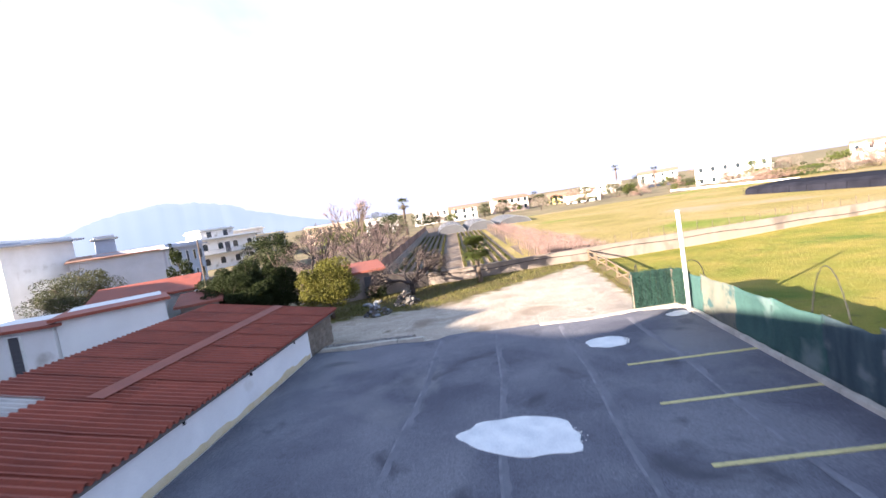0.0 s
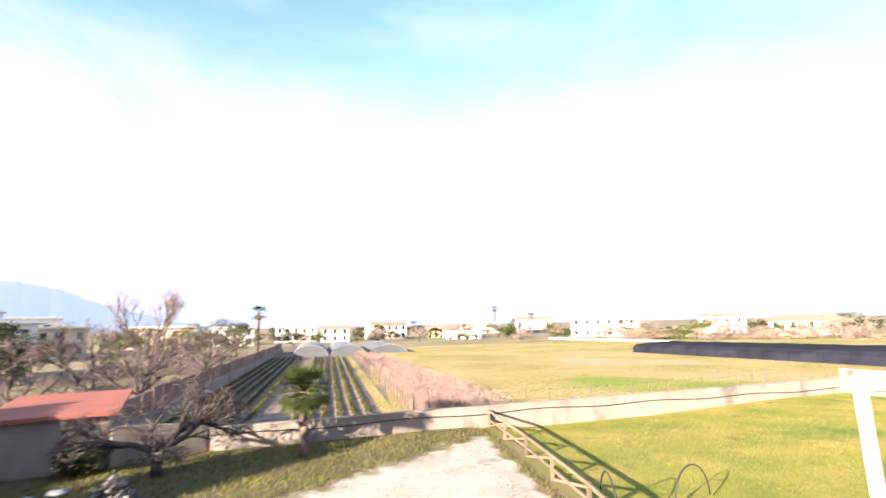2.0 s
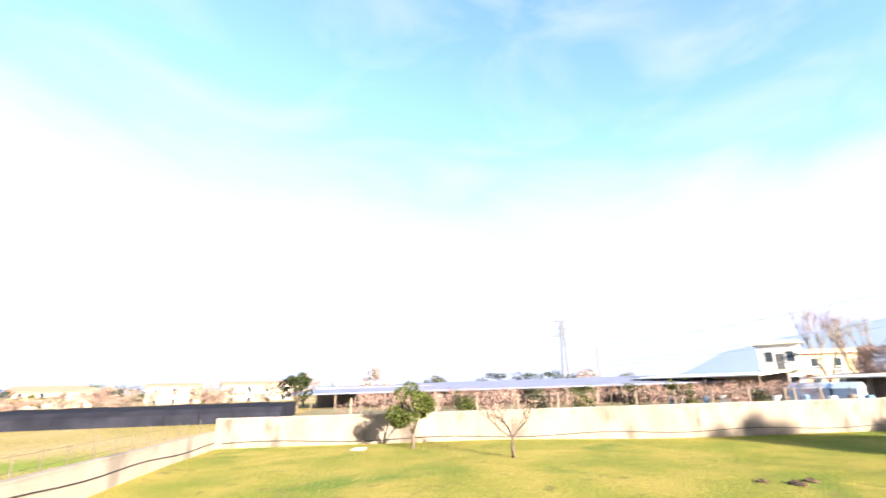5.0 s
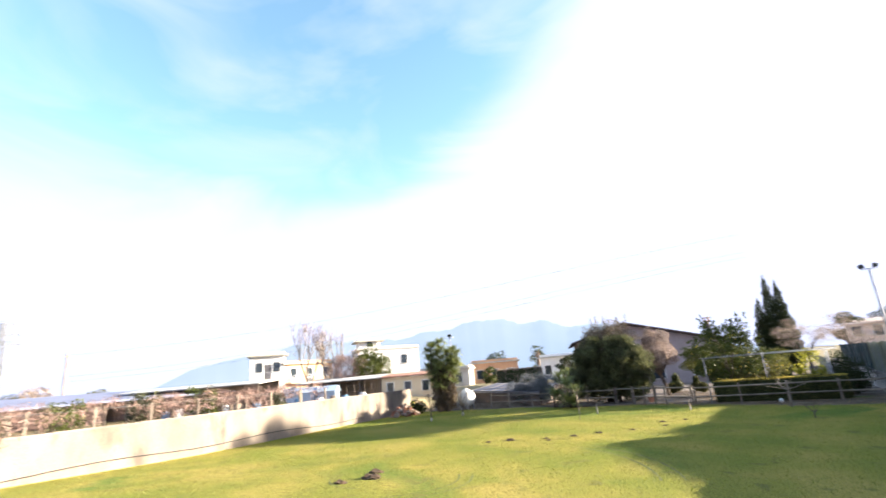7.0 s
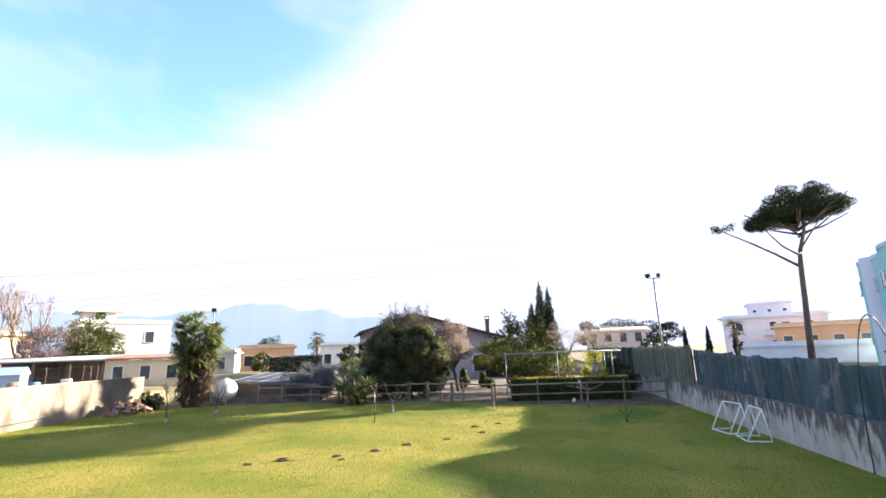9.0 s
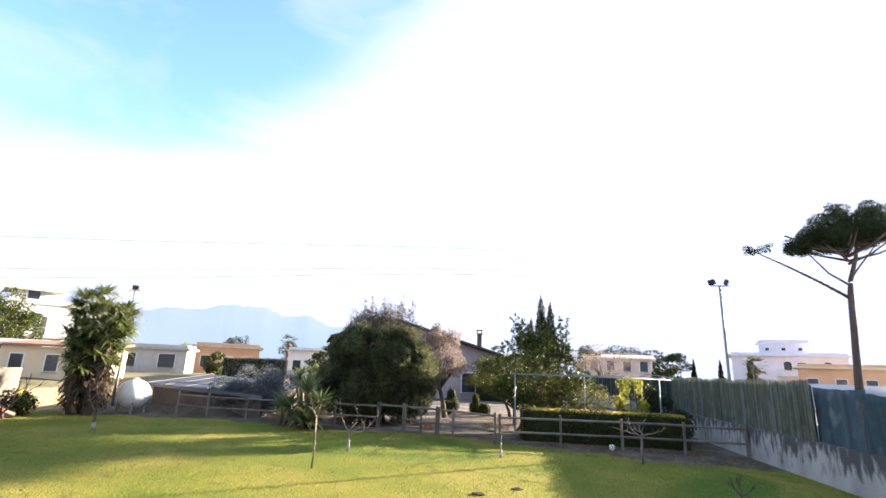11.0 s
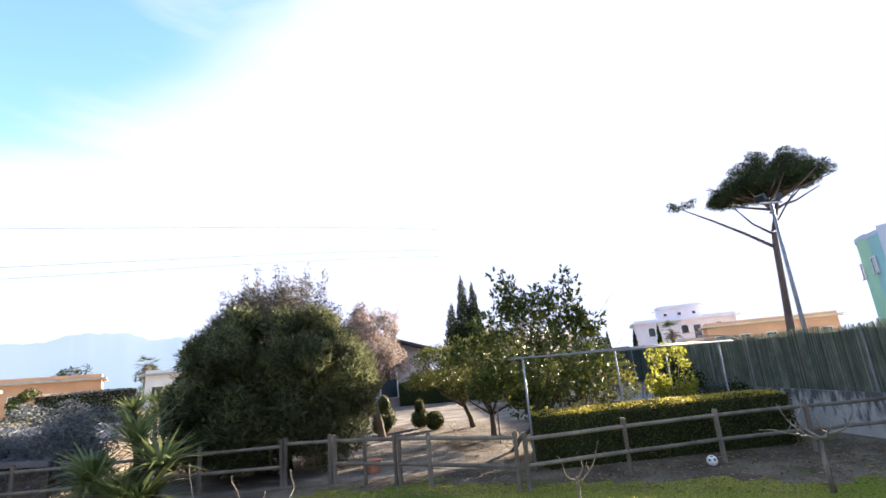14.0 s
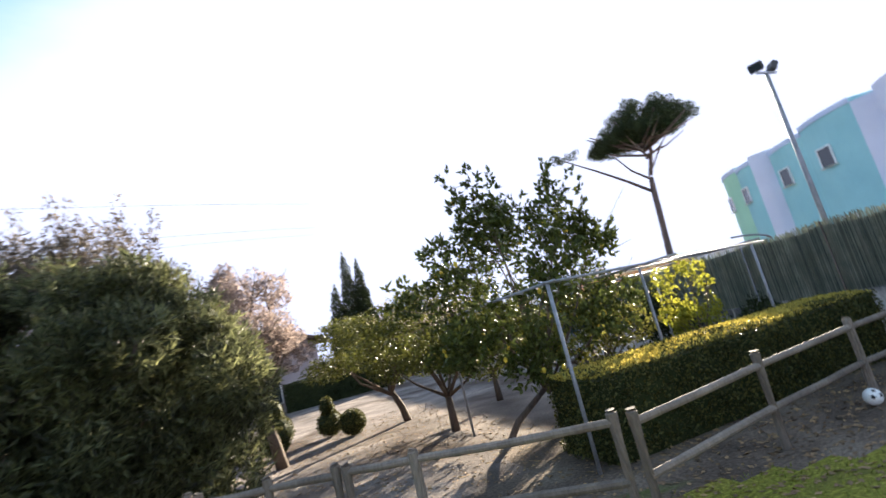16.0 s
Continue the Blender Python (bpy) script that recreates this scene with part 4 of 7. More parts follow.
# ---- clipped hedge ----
# yellow leaf colour that paints the sun along the hedge's top
L_SUNTOP = mat("sunlit_box_top", (0.52, 0.41, 0.09), (0.36, 0.30, 0.06), 2.0, 0.55, 0, isl=0.4, trans=0.4, spec=.1)
def hedge(loc, sx, sy, h, m, n, leaf, label, rz=0.0, core=None, shoots=0):
    t = thing("hedge", loc, label, "hedge", rz=rz)
    rs = np.random.RandomState(int(sx * 100) + n)
    mb = MB()
    # shell: faces of a box, a little uneven
    P, D = [], []
    for _ in range(n):
        k = rs.rand()
        a_top, a_side = sx * sy, 2 * h * (sx + sy)
        if k < a_top / (a_top + a_side):
            p = [rs.uniform(0, sx), rs.uniform(0, sy), h]
            d = (0, 0, 1)
        elif rs.rand() < sx / (sx + sy):
            s = rs.randint(2)
            p, d = [rs.uniform(0, sx), sy * s, rs.uniform(0.02, h)], (0, 2 * s - 1, 0)
        else:
            s = rs.randint(2)
            p, d = [sx * s, rs.uniform(0, sy), rs.uniform(0.02, h)], (2 * s - 1, 0, 0)
        w = 0.07 * noise.noise(Vector((p[0] * 1.1, p[1] * 1.1, p[2] * 1.1))) + rs.normal() * 0.025
        P.append([p[i] + d[i] * w for i in range(3)])
        D.append(d)
    P, D = np.array(P), np.array(D, float)
    a = rs.normal(size=(n, 3)) + D * 0.8
    a /= np.linalg.norm(a, axis=1)[:, None]
    b = np.cross(a, rs.normal(size=(n, 3)))
    b /= np.linalg.norm(b, axis=1)[:, None]
    s = leaf * rs.uniform(.6, 1.3, n)[:, None]
    V = np.stack([P - a * s * .5, P - b * s * .28, P + a * s * .5, P + b * s * .28], 1).reshape(-1, 3)
    mb.v = [tuple(q) for q in V.tolist()]
    mb.f = [(4 * i, 4 * i + 1, 4 * i + 2, 4 * i + 3) for i in range(n)]
    part("foliage", mb, m, t)
    # dark solid box stands in for the shade among the inner leaves
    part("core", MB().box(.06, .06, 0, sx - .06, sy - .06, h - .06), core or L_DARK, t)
    # shoots: number of yellow top leaves that paint in the sunlight
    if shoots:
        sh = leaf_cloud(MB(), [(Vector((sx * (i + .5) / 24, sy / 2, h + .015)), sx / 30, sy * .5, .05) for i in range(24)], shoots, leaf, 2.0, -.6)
        part("sunlit_top_leaves", sh, L_SUNTOP, t, "yellow leaves that colour the clipped top as sunlit")
    return t


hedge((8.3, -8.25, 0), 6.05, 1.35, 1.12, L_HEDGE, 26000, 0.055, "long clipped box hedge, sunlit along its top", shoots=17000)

# ---- pipe arbour behind the hedge ----
def arbour():
    t = thing("pipe_arbour", (0, 0, 0), "grey galvanised pipe arbour over citrus trees", "arbour")
    H = 2.46
    feet = [(14.6, -7.0), (11.75, -8.4), (8.8, -8.4), (14.6, -11.2), (11.75, -11.2), (8.8, -11.2)]
    for x, y in feet:
        part("leg", MB().tube([(x, y, -.05), (x, y, H)], .027, 8), M_ZINC, t, smooth=True)
    for a, b in (((14.7, -6.95, H), (8.3, -8.5, H)), ((14.6, -11.2, H), (8.3, -11.2, H)), ((14.6, -6.8, H), (14.6, -11.4, H)), ((11.75, -7.5, H + .05), (11.75, -11.4, H + .05)), ((8.8, -8.2, H + .05), (8.8, -11.4, H + .05)), ((14.4, -9.2, H + .05), (8.3, -9.2, H + .05))):
        part("pipe", MB().tube([a, b], .02, 8), M_ZINC, t, smooth=True)
    part("pipe", MB().tube([(8.3 + 1.1 * (1 - math.cos(k / 8 * math.pi / 2)), -8.3, H + .18 * math.sin(k / 8 * math.pi / 2)) for k in range(9)], .02, 6), M_ZINC, t, smooth=True)


arbour()

# ---- trees and shrubs of the garden ----
def oleander():
    t = thing("oleander_bush", (21.2, -10.3, 0), "huge rounded oleander bush with dark narrow leaves", "bush")
    cl = []
    random.seed(5)
    for i in range(120):
        a, e = rnd(0, TAU), rnd(-.1, 1.0)
        k = (max(0, 1 - (max(0, e)) ** 3.2)) ** .45 * rnd(.6, 1.0) * (.86 + .16 * smooth(0, .35, e))
        cl.append((Vector((2.95 * k * math.cos(a), 1.9 * k * math.sin(a), 1.0 + 3.3 * max(0, e) + rnd(-.5, .1))), rnd(.4, .62), rnd(.4, .62), rnd(.36, .52)))
    inner = [(Vector((0, 0, 1.9)), 2.35, 1.65, 1.75)] * 3
    cr = leaf_cloud(MB(), inner, 16000, 0.17, 5.5, -0.7)
    sprig_cloud(cr, cl, 12500, 12, .19, .026, .55, 5)
    part("crown", cr, L_OLEANDER, t)
    for i in range(12):
        c = cl[i * 3][0]
        part("stem", MB().tube([(rnd(-.5, .5), rnd(-.4, .4), -.05), tuple(Vector((c.x * .5, c.y * .5, c.z * .5))), tuple(c)], [.06, .045, .02], 6), M_BARK, t, smooth=True)


oleander()
random.seed(11)
crown_tree((14.6, -9.7, 0), "lemon tree with yellow fruit under the pipe arbour", 4.3, (2.05, 1.6, 1.85), 0.8, 0.06, L_CITRUS, 19000, 0.10, clumps=56, limbs=16, fruit=60, ragged=.4, name="lemon_tree", lean=(-1.0, .2), shoots=11, base_n=.10, clump=(.13, .27), tufts=7)
crown_tree((14.6, -12.3, 0), "low round citrus tree with several stems", 3.3, (1.75, 1.7, 1.2), 0.9, 0.09, L_GROVE, 14000, 0.085, clumps=16, limbs=7, group="citrus row", name="citrus_tree")
crown_tree((14.8, -15.9, 0), "low round citrus tree shading the gravel", 3.3, (2.1, 1.8, 1.15), 1.0, 0.10, L_GROVE, 17000, 0.085, clumps=18, limbs=7, group="citrus row", name="citrus_tree", lean=(.35, 0))
crown_tree((12.4, -14.5, 0), "low round citrus tree with several stems", 3.1, (1.75, 1.6, 1.15), 0.9, 0.09, L_GROVE, 10000, 0.085, clumps=14, limbs=6, group="citrus row", name="citrus_tree")
crown_tree((12.0, -10.0, 0), "citrus tree with sparse yellowing leaves under pipes", 2.3, (1.5, .8, .85), 0.7, 0.06, L_LEMON, 3000, 0.10, clumps=13, limbs=10, fruit=16, name="citrus_tree", ragged=.7)
crown_tree((9.6, -9.6, 0), "young citrus with bright yellow-green leaves", 2.6, (.8, .6, .95), 0.7, 0.04, L_YELLOW, 2000, 0.10, base_n=.1, clumps=18, clump=(.2, .34), limbs=8, name="citrus_tree", ragged=.8)
shrub((8.0, -9.3, 0), "dark rounded shrub by the reed fence", .95, .8, 1.5, L_DARK, 4200, .08)
shrub((7.6, -12.5, 0), "dark rounded shrub by the reed fence", 1.2, 1.2, 2.3, L_DARK, 4200, .1)
L_DRYOLIVE = mat("dry_olive_leaf", (0.19, 0.158, 0.125), (0.11, 0.092, 0.072), 2.0, 0.8, 0, isl=0.45, trans=0.25, spec=.1)
L_PINKOLIVE = mat("pinkish_grey_leaf", (0.36, 0.29, 0.26), (0.23, 0.18, 0.16), 2.0, 0.8, 0, isl=0.45, trans=0.4, spec=.1)
crown_tree((21.45, -12.2, 0), "broad olive tree with greyish foliage behind the oleander", 5.65, (1.95, 1.5, 1.8), 1.9, 0.12, L_DRYOLIVE, 34000, 0.11, shoots=9, clumps=40, limbs=12, aspect=3.4, name="olive_tree", ragged=.7, base_n=.3)
crown_tree((18.35, -14.4, 0), "olive tree with thin pinkish grey foliage", 4.85, (1.45, 1.3, 1.65), 1.7, 0.13, L_PINKOLIVE, 17000, 0.11, clumps=40, limbs=14, aspect=3.2, name="olive_tree", ragged=.3, lean=(.35, .3), clump=(.16, .30), base_n=.25)


def topiary(loc, r, label, cone=0.0):
    t = thing("box_ball", loc, label, "topiary")
    c = [(Vector((0, 0, r * .92)), r, r, r * .95)] + ([(Vector((0, 0, r * 1.5 + cone * .3)), r * .6, r * .6, cone * .6)] if cone else [])
    part("foliage", leaf_cloud(MB(), c, int(3600 * r / .4), .06, 1.8), L_HEDGE, t)
    # dark inner ball, coloured like the shade between the clipped leaves
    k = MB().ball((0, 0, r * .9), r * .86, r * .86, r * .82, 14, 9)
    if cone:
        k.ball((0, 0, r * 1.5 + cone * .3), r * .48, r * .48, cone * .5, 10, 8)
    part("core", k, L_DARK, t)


topiary((16.35, -16.25, 0), .40, "clipped round box ball on the gravel")
topiary((16.9, -17.35, 0), .42, "clipped box topiary with a small cone on top", .65)
topiary((18.5, -16.4, 0), .42, "clipped round box ball on the gravel")
topiary((18.45, -17.9, 0), .55, "clipped box topiary rising to a point", .75)
M_POT = mat("terracotta_pot", (0.45, 0.20, 0.12), (0.34, 0.15, 0.09), 5, .85, .1)
pot = thing("flower_pot", (18.3, -8.75, 0), "terracotta pot behind the gate", "flower pot")
part("pot", MB().tube([(0, 0, 0), (0, 0, .28), (0, 0, .3)], [.14, .2, .22], 16), M_POT, pot)

random.seed(25)
yucca_clump((22.9, -6.9, 0), "spiky yucca with long sword leaves down to the ground", ((-.55, .5, .95), (.35, -.3, 1.35), (.95, .1, .75), (.1, .5, .35), (-.3, .7, .3)), 1.3, n=105, w=.06, droop=.5)
yucca_clump((24.4, -7.4, 0), "low spiky yucca before the silvery shrub", ((0, 0, .7), (-.4, .2, .45)), .85, n=70, w=.05, droop=.4)
shrub((26.7, -9.9, 0), "silvery grey shrub behind the pole fence", 1.6, 1.1, 2.2, L_GREYSHRUB, 24000, .085, aspect=2.6)
shrub((28.5, -9.9, 0), "silvery grey shrub behind the pole fence", 1.2, .9, 1.7, L_GREYSHRUB, 11000, .085, aspect=2.6)
yucca_clump((25.2, -12.2, 0), "tall yucca clump with yellow-green sword leaves", [(1.3 * math.sin(k * 2.4) * (.4 + .6 * k / 9), .8 * math.cos(k * 2.4), 1.3 + .9 * (k * 7 % 10) / 9) for k in range(10)], .95, n=75, w=.055, droop=.4)
shrub((22.9, -11.8, 0), "dense dark evergreen shrub", 1.5, 1.4, 3.1, L_DARK, 6000, .12)
fan_palm((25.8, -16.0, 0), "small fan palm behind the shrubs", 3.0, .13, .95, 26, skirt=False, m=L_DARK)
hedge((11.0, -33.0, 0), 7.0, 1.2, 1.6, L_DARK, 6000, 0.12, "dark hedge at the far end of the drive")


def cypress(loc, h, r, label):
    t = thing("cypress_tree", loc, label, "tree", "cypresses")
    part("trunk", MB().tube([(0, 0, -.1), (0, 0, h * .6)], [r * .18, r * .06], 7), M_BARK, t)
    cl = []
    for i in range(26):
        z = i / 25
        k = r * (math.sin(min(1, z * 2.6 + .25) * math.pi / 2) * (1 - z) ** .75 + .06)
        cl.append((Vector((rnd(-.2, .2) * k, rnd(-.2, .2) * k, .5 + z * (h - .7))), k * rnd(.8, 1.05), k * rnd(.8, 1.05), h / 22))
    part("crown", leaf_cloud(MB(), cl, int(26000 * h / 10), .17, 3.0, -.9), L_DARK, t)


cypress((11.6, -41.5, 0), 10.9, 1.7, "tall pointed dark cypress beside the drive")
cypress((10.6, -41.3, 0), 10.2, 1.5, "tall pointed dark cypress beside the drive")
cypress((12.7, -42.0, 0), 8.5, 1.7, "shorter dark cypress beside the drive")
crown_tree((9.3, -35.5, 0), "leafless greyish tree before the cypresses", 5.8, (2.4, 2.0, 1.7), 2.0, .14, L_BLOSSOM, 4200, .14, clumps=16, limbs=9, aspect=5, ragged=.6)
crown_tree((5.0, -42.0, 0), "greyish thin-leaved tree by the villas", 6.0, (3.0, 2.4, 1.9), 2.0, .16, L_BLOSSOM, 4200, .16, clumps=16, limbs=9, aspect=4)

# ---- young trees on the lawn ----
def young_tree(loc, label, trunk_h, r, arms, whitewash=0.0, m=None, twigs=2, seed=1):
    """A pruned young tree: arms [(heading, reach, rise, sag)] bend out and then up, with a few thin side twigs."""
    t = thing("young_tree", loc, label, "tree", "young lawn trees")
    rr = random.Random(seed)
    w = MB()
    w.tube([(0, 0, -.1), (.02, .01, trunk_h * .5), (0, 0, trunk_h)], [r * 1.2, r, r * .9], 8)
    for head, reach, rise, sag in arms:
        a = radians(head)
        pts, rad = [], []
        for i in range(8):
            u = i / 7
            k = a + .28 * math.sin(u * 5 + head)
            pts.append(Vector((math.cos(k) * reach * u ** .8, math.sin(k) * reach * u ** .8, trunk_h - .04 + rise * u ** 1.8 - sag * math.sin(u * math.pi) + rr.uniform(-.02, .02))))
            rad.append(r * (.52 - .42 * u))
        w.tube([tuple(p) for p in pts], rad, 6)
        for j in range(twigs):
            i = 3 + (j * 2 + int(head)) % 5
            p, b = pts[min(i, 7)], rr.uniform(0, TAU)
            L = rr.uniform(.2, .5) * (reach + rise) * .5
            e = p + Vector((math.cos(b) * L * .45, math.sin(b) * L * .45, L))
            w.tube([tuple(p), tuple(p.lerp(e, .5) + Vector((math.cos(b), math.sin(b), 0)) * L * .14), tuple(e)], [r * .24, r * .17, r * .08], 5)
    part("trunk", w, m or M_PALEBARK, t, smooth=True)
    if whitewash:
        part("whitewash", MB().tube([(0, 0, 0), (0, 0, whitewash)], [r * 1.28, r * 1.16], 9), M_WHITEWASH, t, "flaking whitewash round the trunk", smooth=True)


random.seed(21)
young_tree((19.65, -2.25, 0), "young forked fruit tree with whitewashed stem", .62, .034, ((10, .35, .75, .0), (190, .85, .5, .12), (130, .45, .6, .0), (215, .5, .35, .03)), .35, twigs=3, seed=3)
bare_tree((19.6, .6, 0), "thin leafless sapling on the lawn", 1.2, .022, .22, 1, .3, M_PALEBARK, group="young lawn trees", kids=(1, 2), forks=2)
young_tree((15.03, -2.8, 0), "young leafless tree with yellowish stem", .75, .03, ((170, .35, .5, .0), (10, .3, .35, .0), (80, .3, .4, .0)), .2, twigs=1, seed=4)
young_tree((10.8, -3.4, 0), "leafless fruit tree with spreading crooked branches", .82, .046, ((5, .95, .22, -.08), (185, .85, .25, -.1), (250, .6, .45, .0), (70, .6, .3, -.05), (320, .5, .55, .0)), twigs=2, seed=8)
bare_tree((29.1, -2.9, 0), "young leafless tree near the white tank", .55, .05, .55, 2, .9, M_BARK, group="young lawn trees", whitewash=.25)
bare_tree((29.4, .2, 0), "young leafless tree near the rubble", .6, .045, .5, 3, .55, M_BARK, group="young lawn trees", whitewash=.22)
bare_tree((25.4, 22.5, gz(25.4, 22.5)), "leafless fruit tree with vase-shaped crown", .75, .075, .62, 3, 1.15, M_BARK, group="young lawn trees", kids=(2, 3), twigs=260)
crown_tree((28.8, 27.0, gz(28.8, 27.0)), "small leafy orange tree before the boundary wall", 3.0, (1.05, 1.05, 1.15), .75, .08, L_CITRUS, 5200, .13, clumps=15, limbs=7, name="orange_tree", ragged=.5)
bare_tree((10.0, 1.2, 0), "small dry shrub stump on the lawn", .2, .03, .18, 2, .8, M_BARK, name="dry_shrub")


def football(loc, r):
    t = thing("football", loc, "white football with black panels below the hedge", "ball")
    part("ball_skin", MB().ball((0, 0, r), r, r, r, 18, 12), M_WHITEPAINT, t, smooth=True)
    for d in ((0, 1, .3), (.8, .5, .2), (-.8, .5, .3), (.3, .5, .9), (-.5, .3, -.6)):
        d = Vector(d).normalized()
        q = d.to_track_quat("Z", "Y")
        c = Vector((0, 0, r)) + d * r * .98
        part("black_panel", MB().add([c + q @ Vector((math.cos(TAU * k / 5) * r * .36, math.sin(TAU * k / 5) * r * .36, -.006)) for k in range(5)] + [c + d * .008], [(k, (k + 1) % 5, 5) for k in range(5)]), M_BLACKPLASTIC, t)


football((11.25, -5.75, 0), .105)


def goal_frame(x, y, rz):
    t = thing("goal_frame", (x, y, 0), "small white tubular frame standing before the streaked wall", "frame", "white frames", rz=rz)
    w, h, d = .95, .85, .6
    for a, b in (((-w / 2, 0, .02), (-w / 2, .15, h)), ((w / 2, 0, .02), (w / 2, .15, h)), ((-w / 2, .15, h), (w / 2, .15, h)), ((-w / 2, 0, .02), (-w / 2, d, .02)), ((w / 2, 0, .02), (w / 2, d, .02)), ((-w / 2, d, .02), (w / 2, d, .02)), ((-w / 2, d, .02), (-w / 2, .15, h)), ((w / 2, d, .02), (w / 2, .15, h))):
        part("tube", MB().tube([a, b], .022, 8), M_WHITEPAINT, t, smooth=True)


goal_frame(7.1, 3.25, -80)
goal_frame(6.98, 4.6, -95)

# ---- white gas tank, flood lamp and old yucca at the lawn's corner ----
tank = thing("gas_tank", (32.3, -8.3, 0), "white domed gas tank on legs beside a yucca", "tank")
part("vessel", MB().ball((0, 0, .86), .70, .70, .66, 32, 20), M_WHITEPAINT, tank, smooth=True)
for sx in (-.35, .35):
    for sy in (-.42, .42):
        part("leg", MB().beam((sx, sy, -.05), (sx, sy, .5), .08), M_STEEL, tank)
part("dome_cap", MB().tube([(0, 0, 1.48), (0, 0, 1.55), (0, 0, 1.575)], [.14, .14, .09], 14), M_WHITEPAINT, tank)
random.seed(31)
yucca_clump((33.3, -6.7, 0), "old tall yucca with several shaggy heads", [(.7 + .5 * math.sin(k * 2.4), .5 * math.cos(k * 2.4), 2.9 + 2.4 * k / 15) for k in range(16)] + [(-.95 + .35 * math.sin(k * 2.4), .35 * math.cos(k * 2.4), 3.1 + 1.5 * k / 9) for k in range(10)] + [(.0 + .95 * math.sin(k * 2.4), .7 * math.cos(k * 2.4), 1.9 + 1.8 * k / 15) for k in range(16)], .95, n=115, w=.07, droop=.9, every=8, shag=2600)


def flood_mast(loc, h, label, heads, tilt=0.0, m=None):
    t = thing("floodlight_mast", loc, label, "floodlight")
    part("mast", MB().tube([(0, 0, -.05), (tilt * .5, 0, h * .5), (tilt, 0, h)], [.066, .056, .042], 10), m or M_ZINC, t, smooth=True)
    part("crossbar", MB().beam((tilt - .35, 0, h), (tilt + .35, 0, h), .05), M_STEEL, t)
    for dx, rz in heads:
        q = pose(tilt + dx, 0, h + .15, -25, 0, rz)
        lamp = part("lamp_head", MB().box(-.15, -.07, -.11, .15, .07, .11, q), M_SHUTTER, t, bevel=.02)
        part("lamp_glass", MB().box(-.12, .072, -.085, .12, .08, .085, q), M_GLASS, lamp)


flood_mast((34.2, -9.3, 0), 5.9, "floodlight on a mast behind the tall yucca", ((0, 30),))
flood_mast((6.05, -8.55, .8), 5.6, "floodlight mast with two lamps behind the reed fence", ((-.28, 60), (.3, -70)), tilt=.0)

# rubble and shrub at the end of the sunlit wall
rub = thing("rubble_heap", (35.3, -3.7, 0), "heap of broken bricks and stones against the wall", "rubble")
M_STONE = mat("rubble_stone", (0.26, 0.215, 0.18), (0.16, 0.13, 0.11), 4, .95, .4, vary=.3)
M_BRICKRED = mat("broken_brick", (0.26, 0.115, 0.075), (0.17, 0.08, 0.055), 5, .95, .4, vary=.25)
for i in range(90):
    a, k = rnd(0, TAU), math.sqrt(rnd(0, 1))
    s = rnd(.07, .2)
    q = pose(-.35 + .8 * k * math.cos(a), 1.3 * k * math.sin(a), max(0, .75 * (1 - k) + rnd(-.05, .1)), rnd(0, 360), rnd(0, 360), rnd(0, 360))
    part("stone", MB().box(-s, -s * .6, -s * .5, s, s * .6, s * .5, q), M_STONE if i % 2 else M_BRICKRED, rub)
shrub((34.6, -5.0, 0), "dark green shrub beside the rubble", .75, .75, 1.0, L_DARK, 2600, .1)


# low roof with pale sheets
def low_shed():
    t = thing("low_lean_to", (0, 0, 0), "low brown lean-to with pale translucent roof sheets", "shed")
    m_brown = mat("brown_render", (0.15, 0.115, 0.095), (0.10, 0.078, 0.066), 1.5, .95, .3)
    part("wall", MB().add([(26.4, -9.3, -.05), (32.6, -9.9, -.05), (32.6, -9.9, 1.22), (26.4, -9.3, .92), (27.2, -16, -.05), (34, -16.5, -.05), (34, -16.5, 1.5), (27.2, -16, 1.2)],
                          [(0, 1, 2, 3), (1, 5, 6, 2), (5, 4, 7, 6), (4, 0, 3, 7), (3, 2, 6, 7)]), m_brown, t)
    m_sheet = mat("pale_polycarbonate", (0.085, 0.092, 0.125), (0.063, 0.069, 0.095), 1.5, .7, .05, spec=.1)
    for i in range(6):
        u0, u1 = i / 6 + .006, (i + 1) / 6 - .006
        a = Vector((26.2, -9.05, .97)).lerp(Vector((32.8, -9.65, 1.27)), u0)
        b = Vector((26.2, -9.05, .97)).lerp(Vector((32.8, -9.65, 1.27)), u1)
        c = Vector((27.0, -16.2, 1.28)).lerp(Vector((34.2, -16.7, 1.58)), u1)
        d = Vector((27.0, -16.2, 1.28)).lerp(Vector((34.2, -16.7, 1.58)), u0)
        up = Vector((0, 0, .05))
        part("roof_sheet", MB().add([a, b, c, d, a + up, b + up, c + up, d + up], [(3, 2, 1, 0), (4, 5, 6, 7), (0, 1, 5, 4), (1, 2, 6, 5), (2, 3, 7, 6), (3, 0, 4, 7)]), m_sheet, t)
    part("fascia", MB().beam(Vector((26.2, -9.0, .93)), Vector((32.8, -9.6, 1.23)), .08, .14), M_DARKROOF, t)
    for i in range(7):
        u = i / 6
        a = Vector((26.2, -9.05, 1.03)).lerp(Vector((32.8, -9.65, 1.33)), u)
        c = Vector((27.0, -16.2, 1.34)).lerp(Vector((34.2, -16.7, 1.64)), u)
        part("glazing_bar", MB().beam(a, c, .03, .03), M_DARKROOF, t)


low_shed()

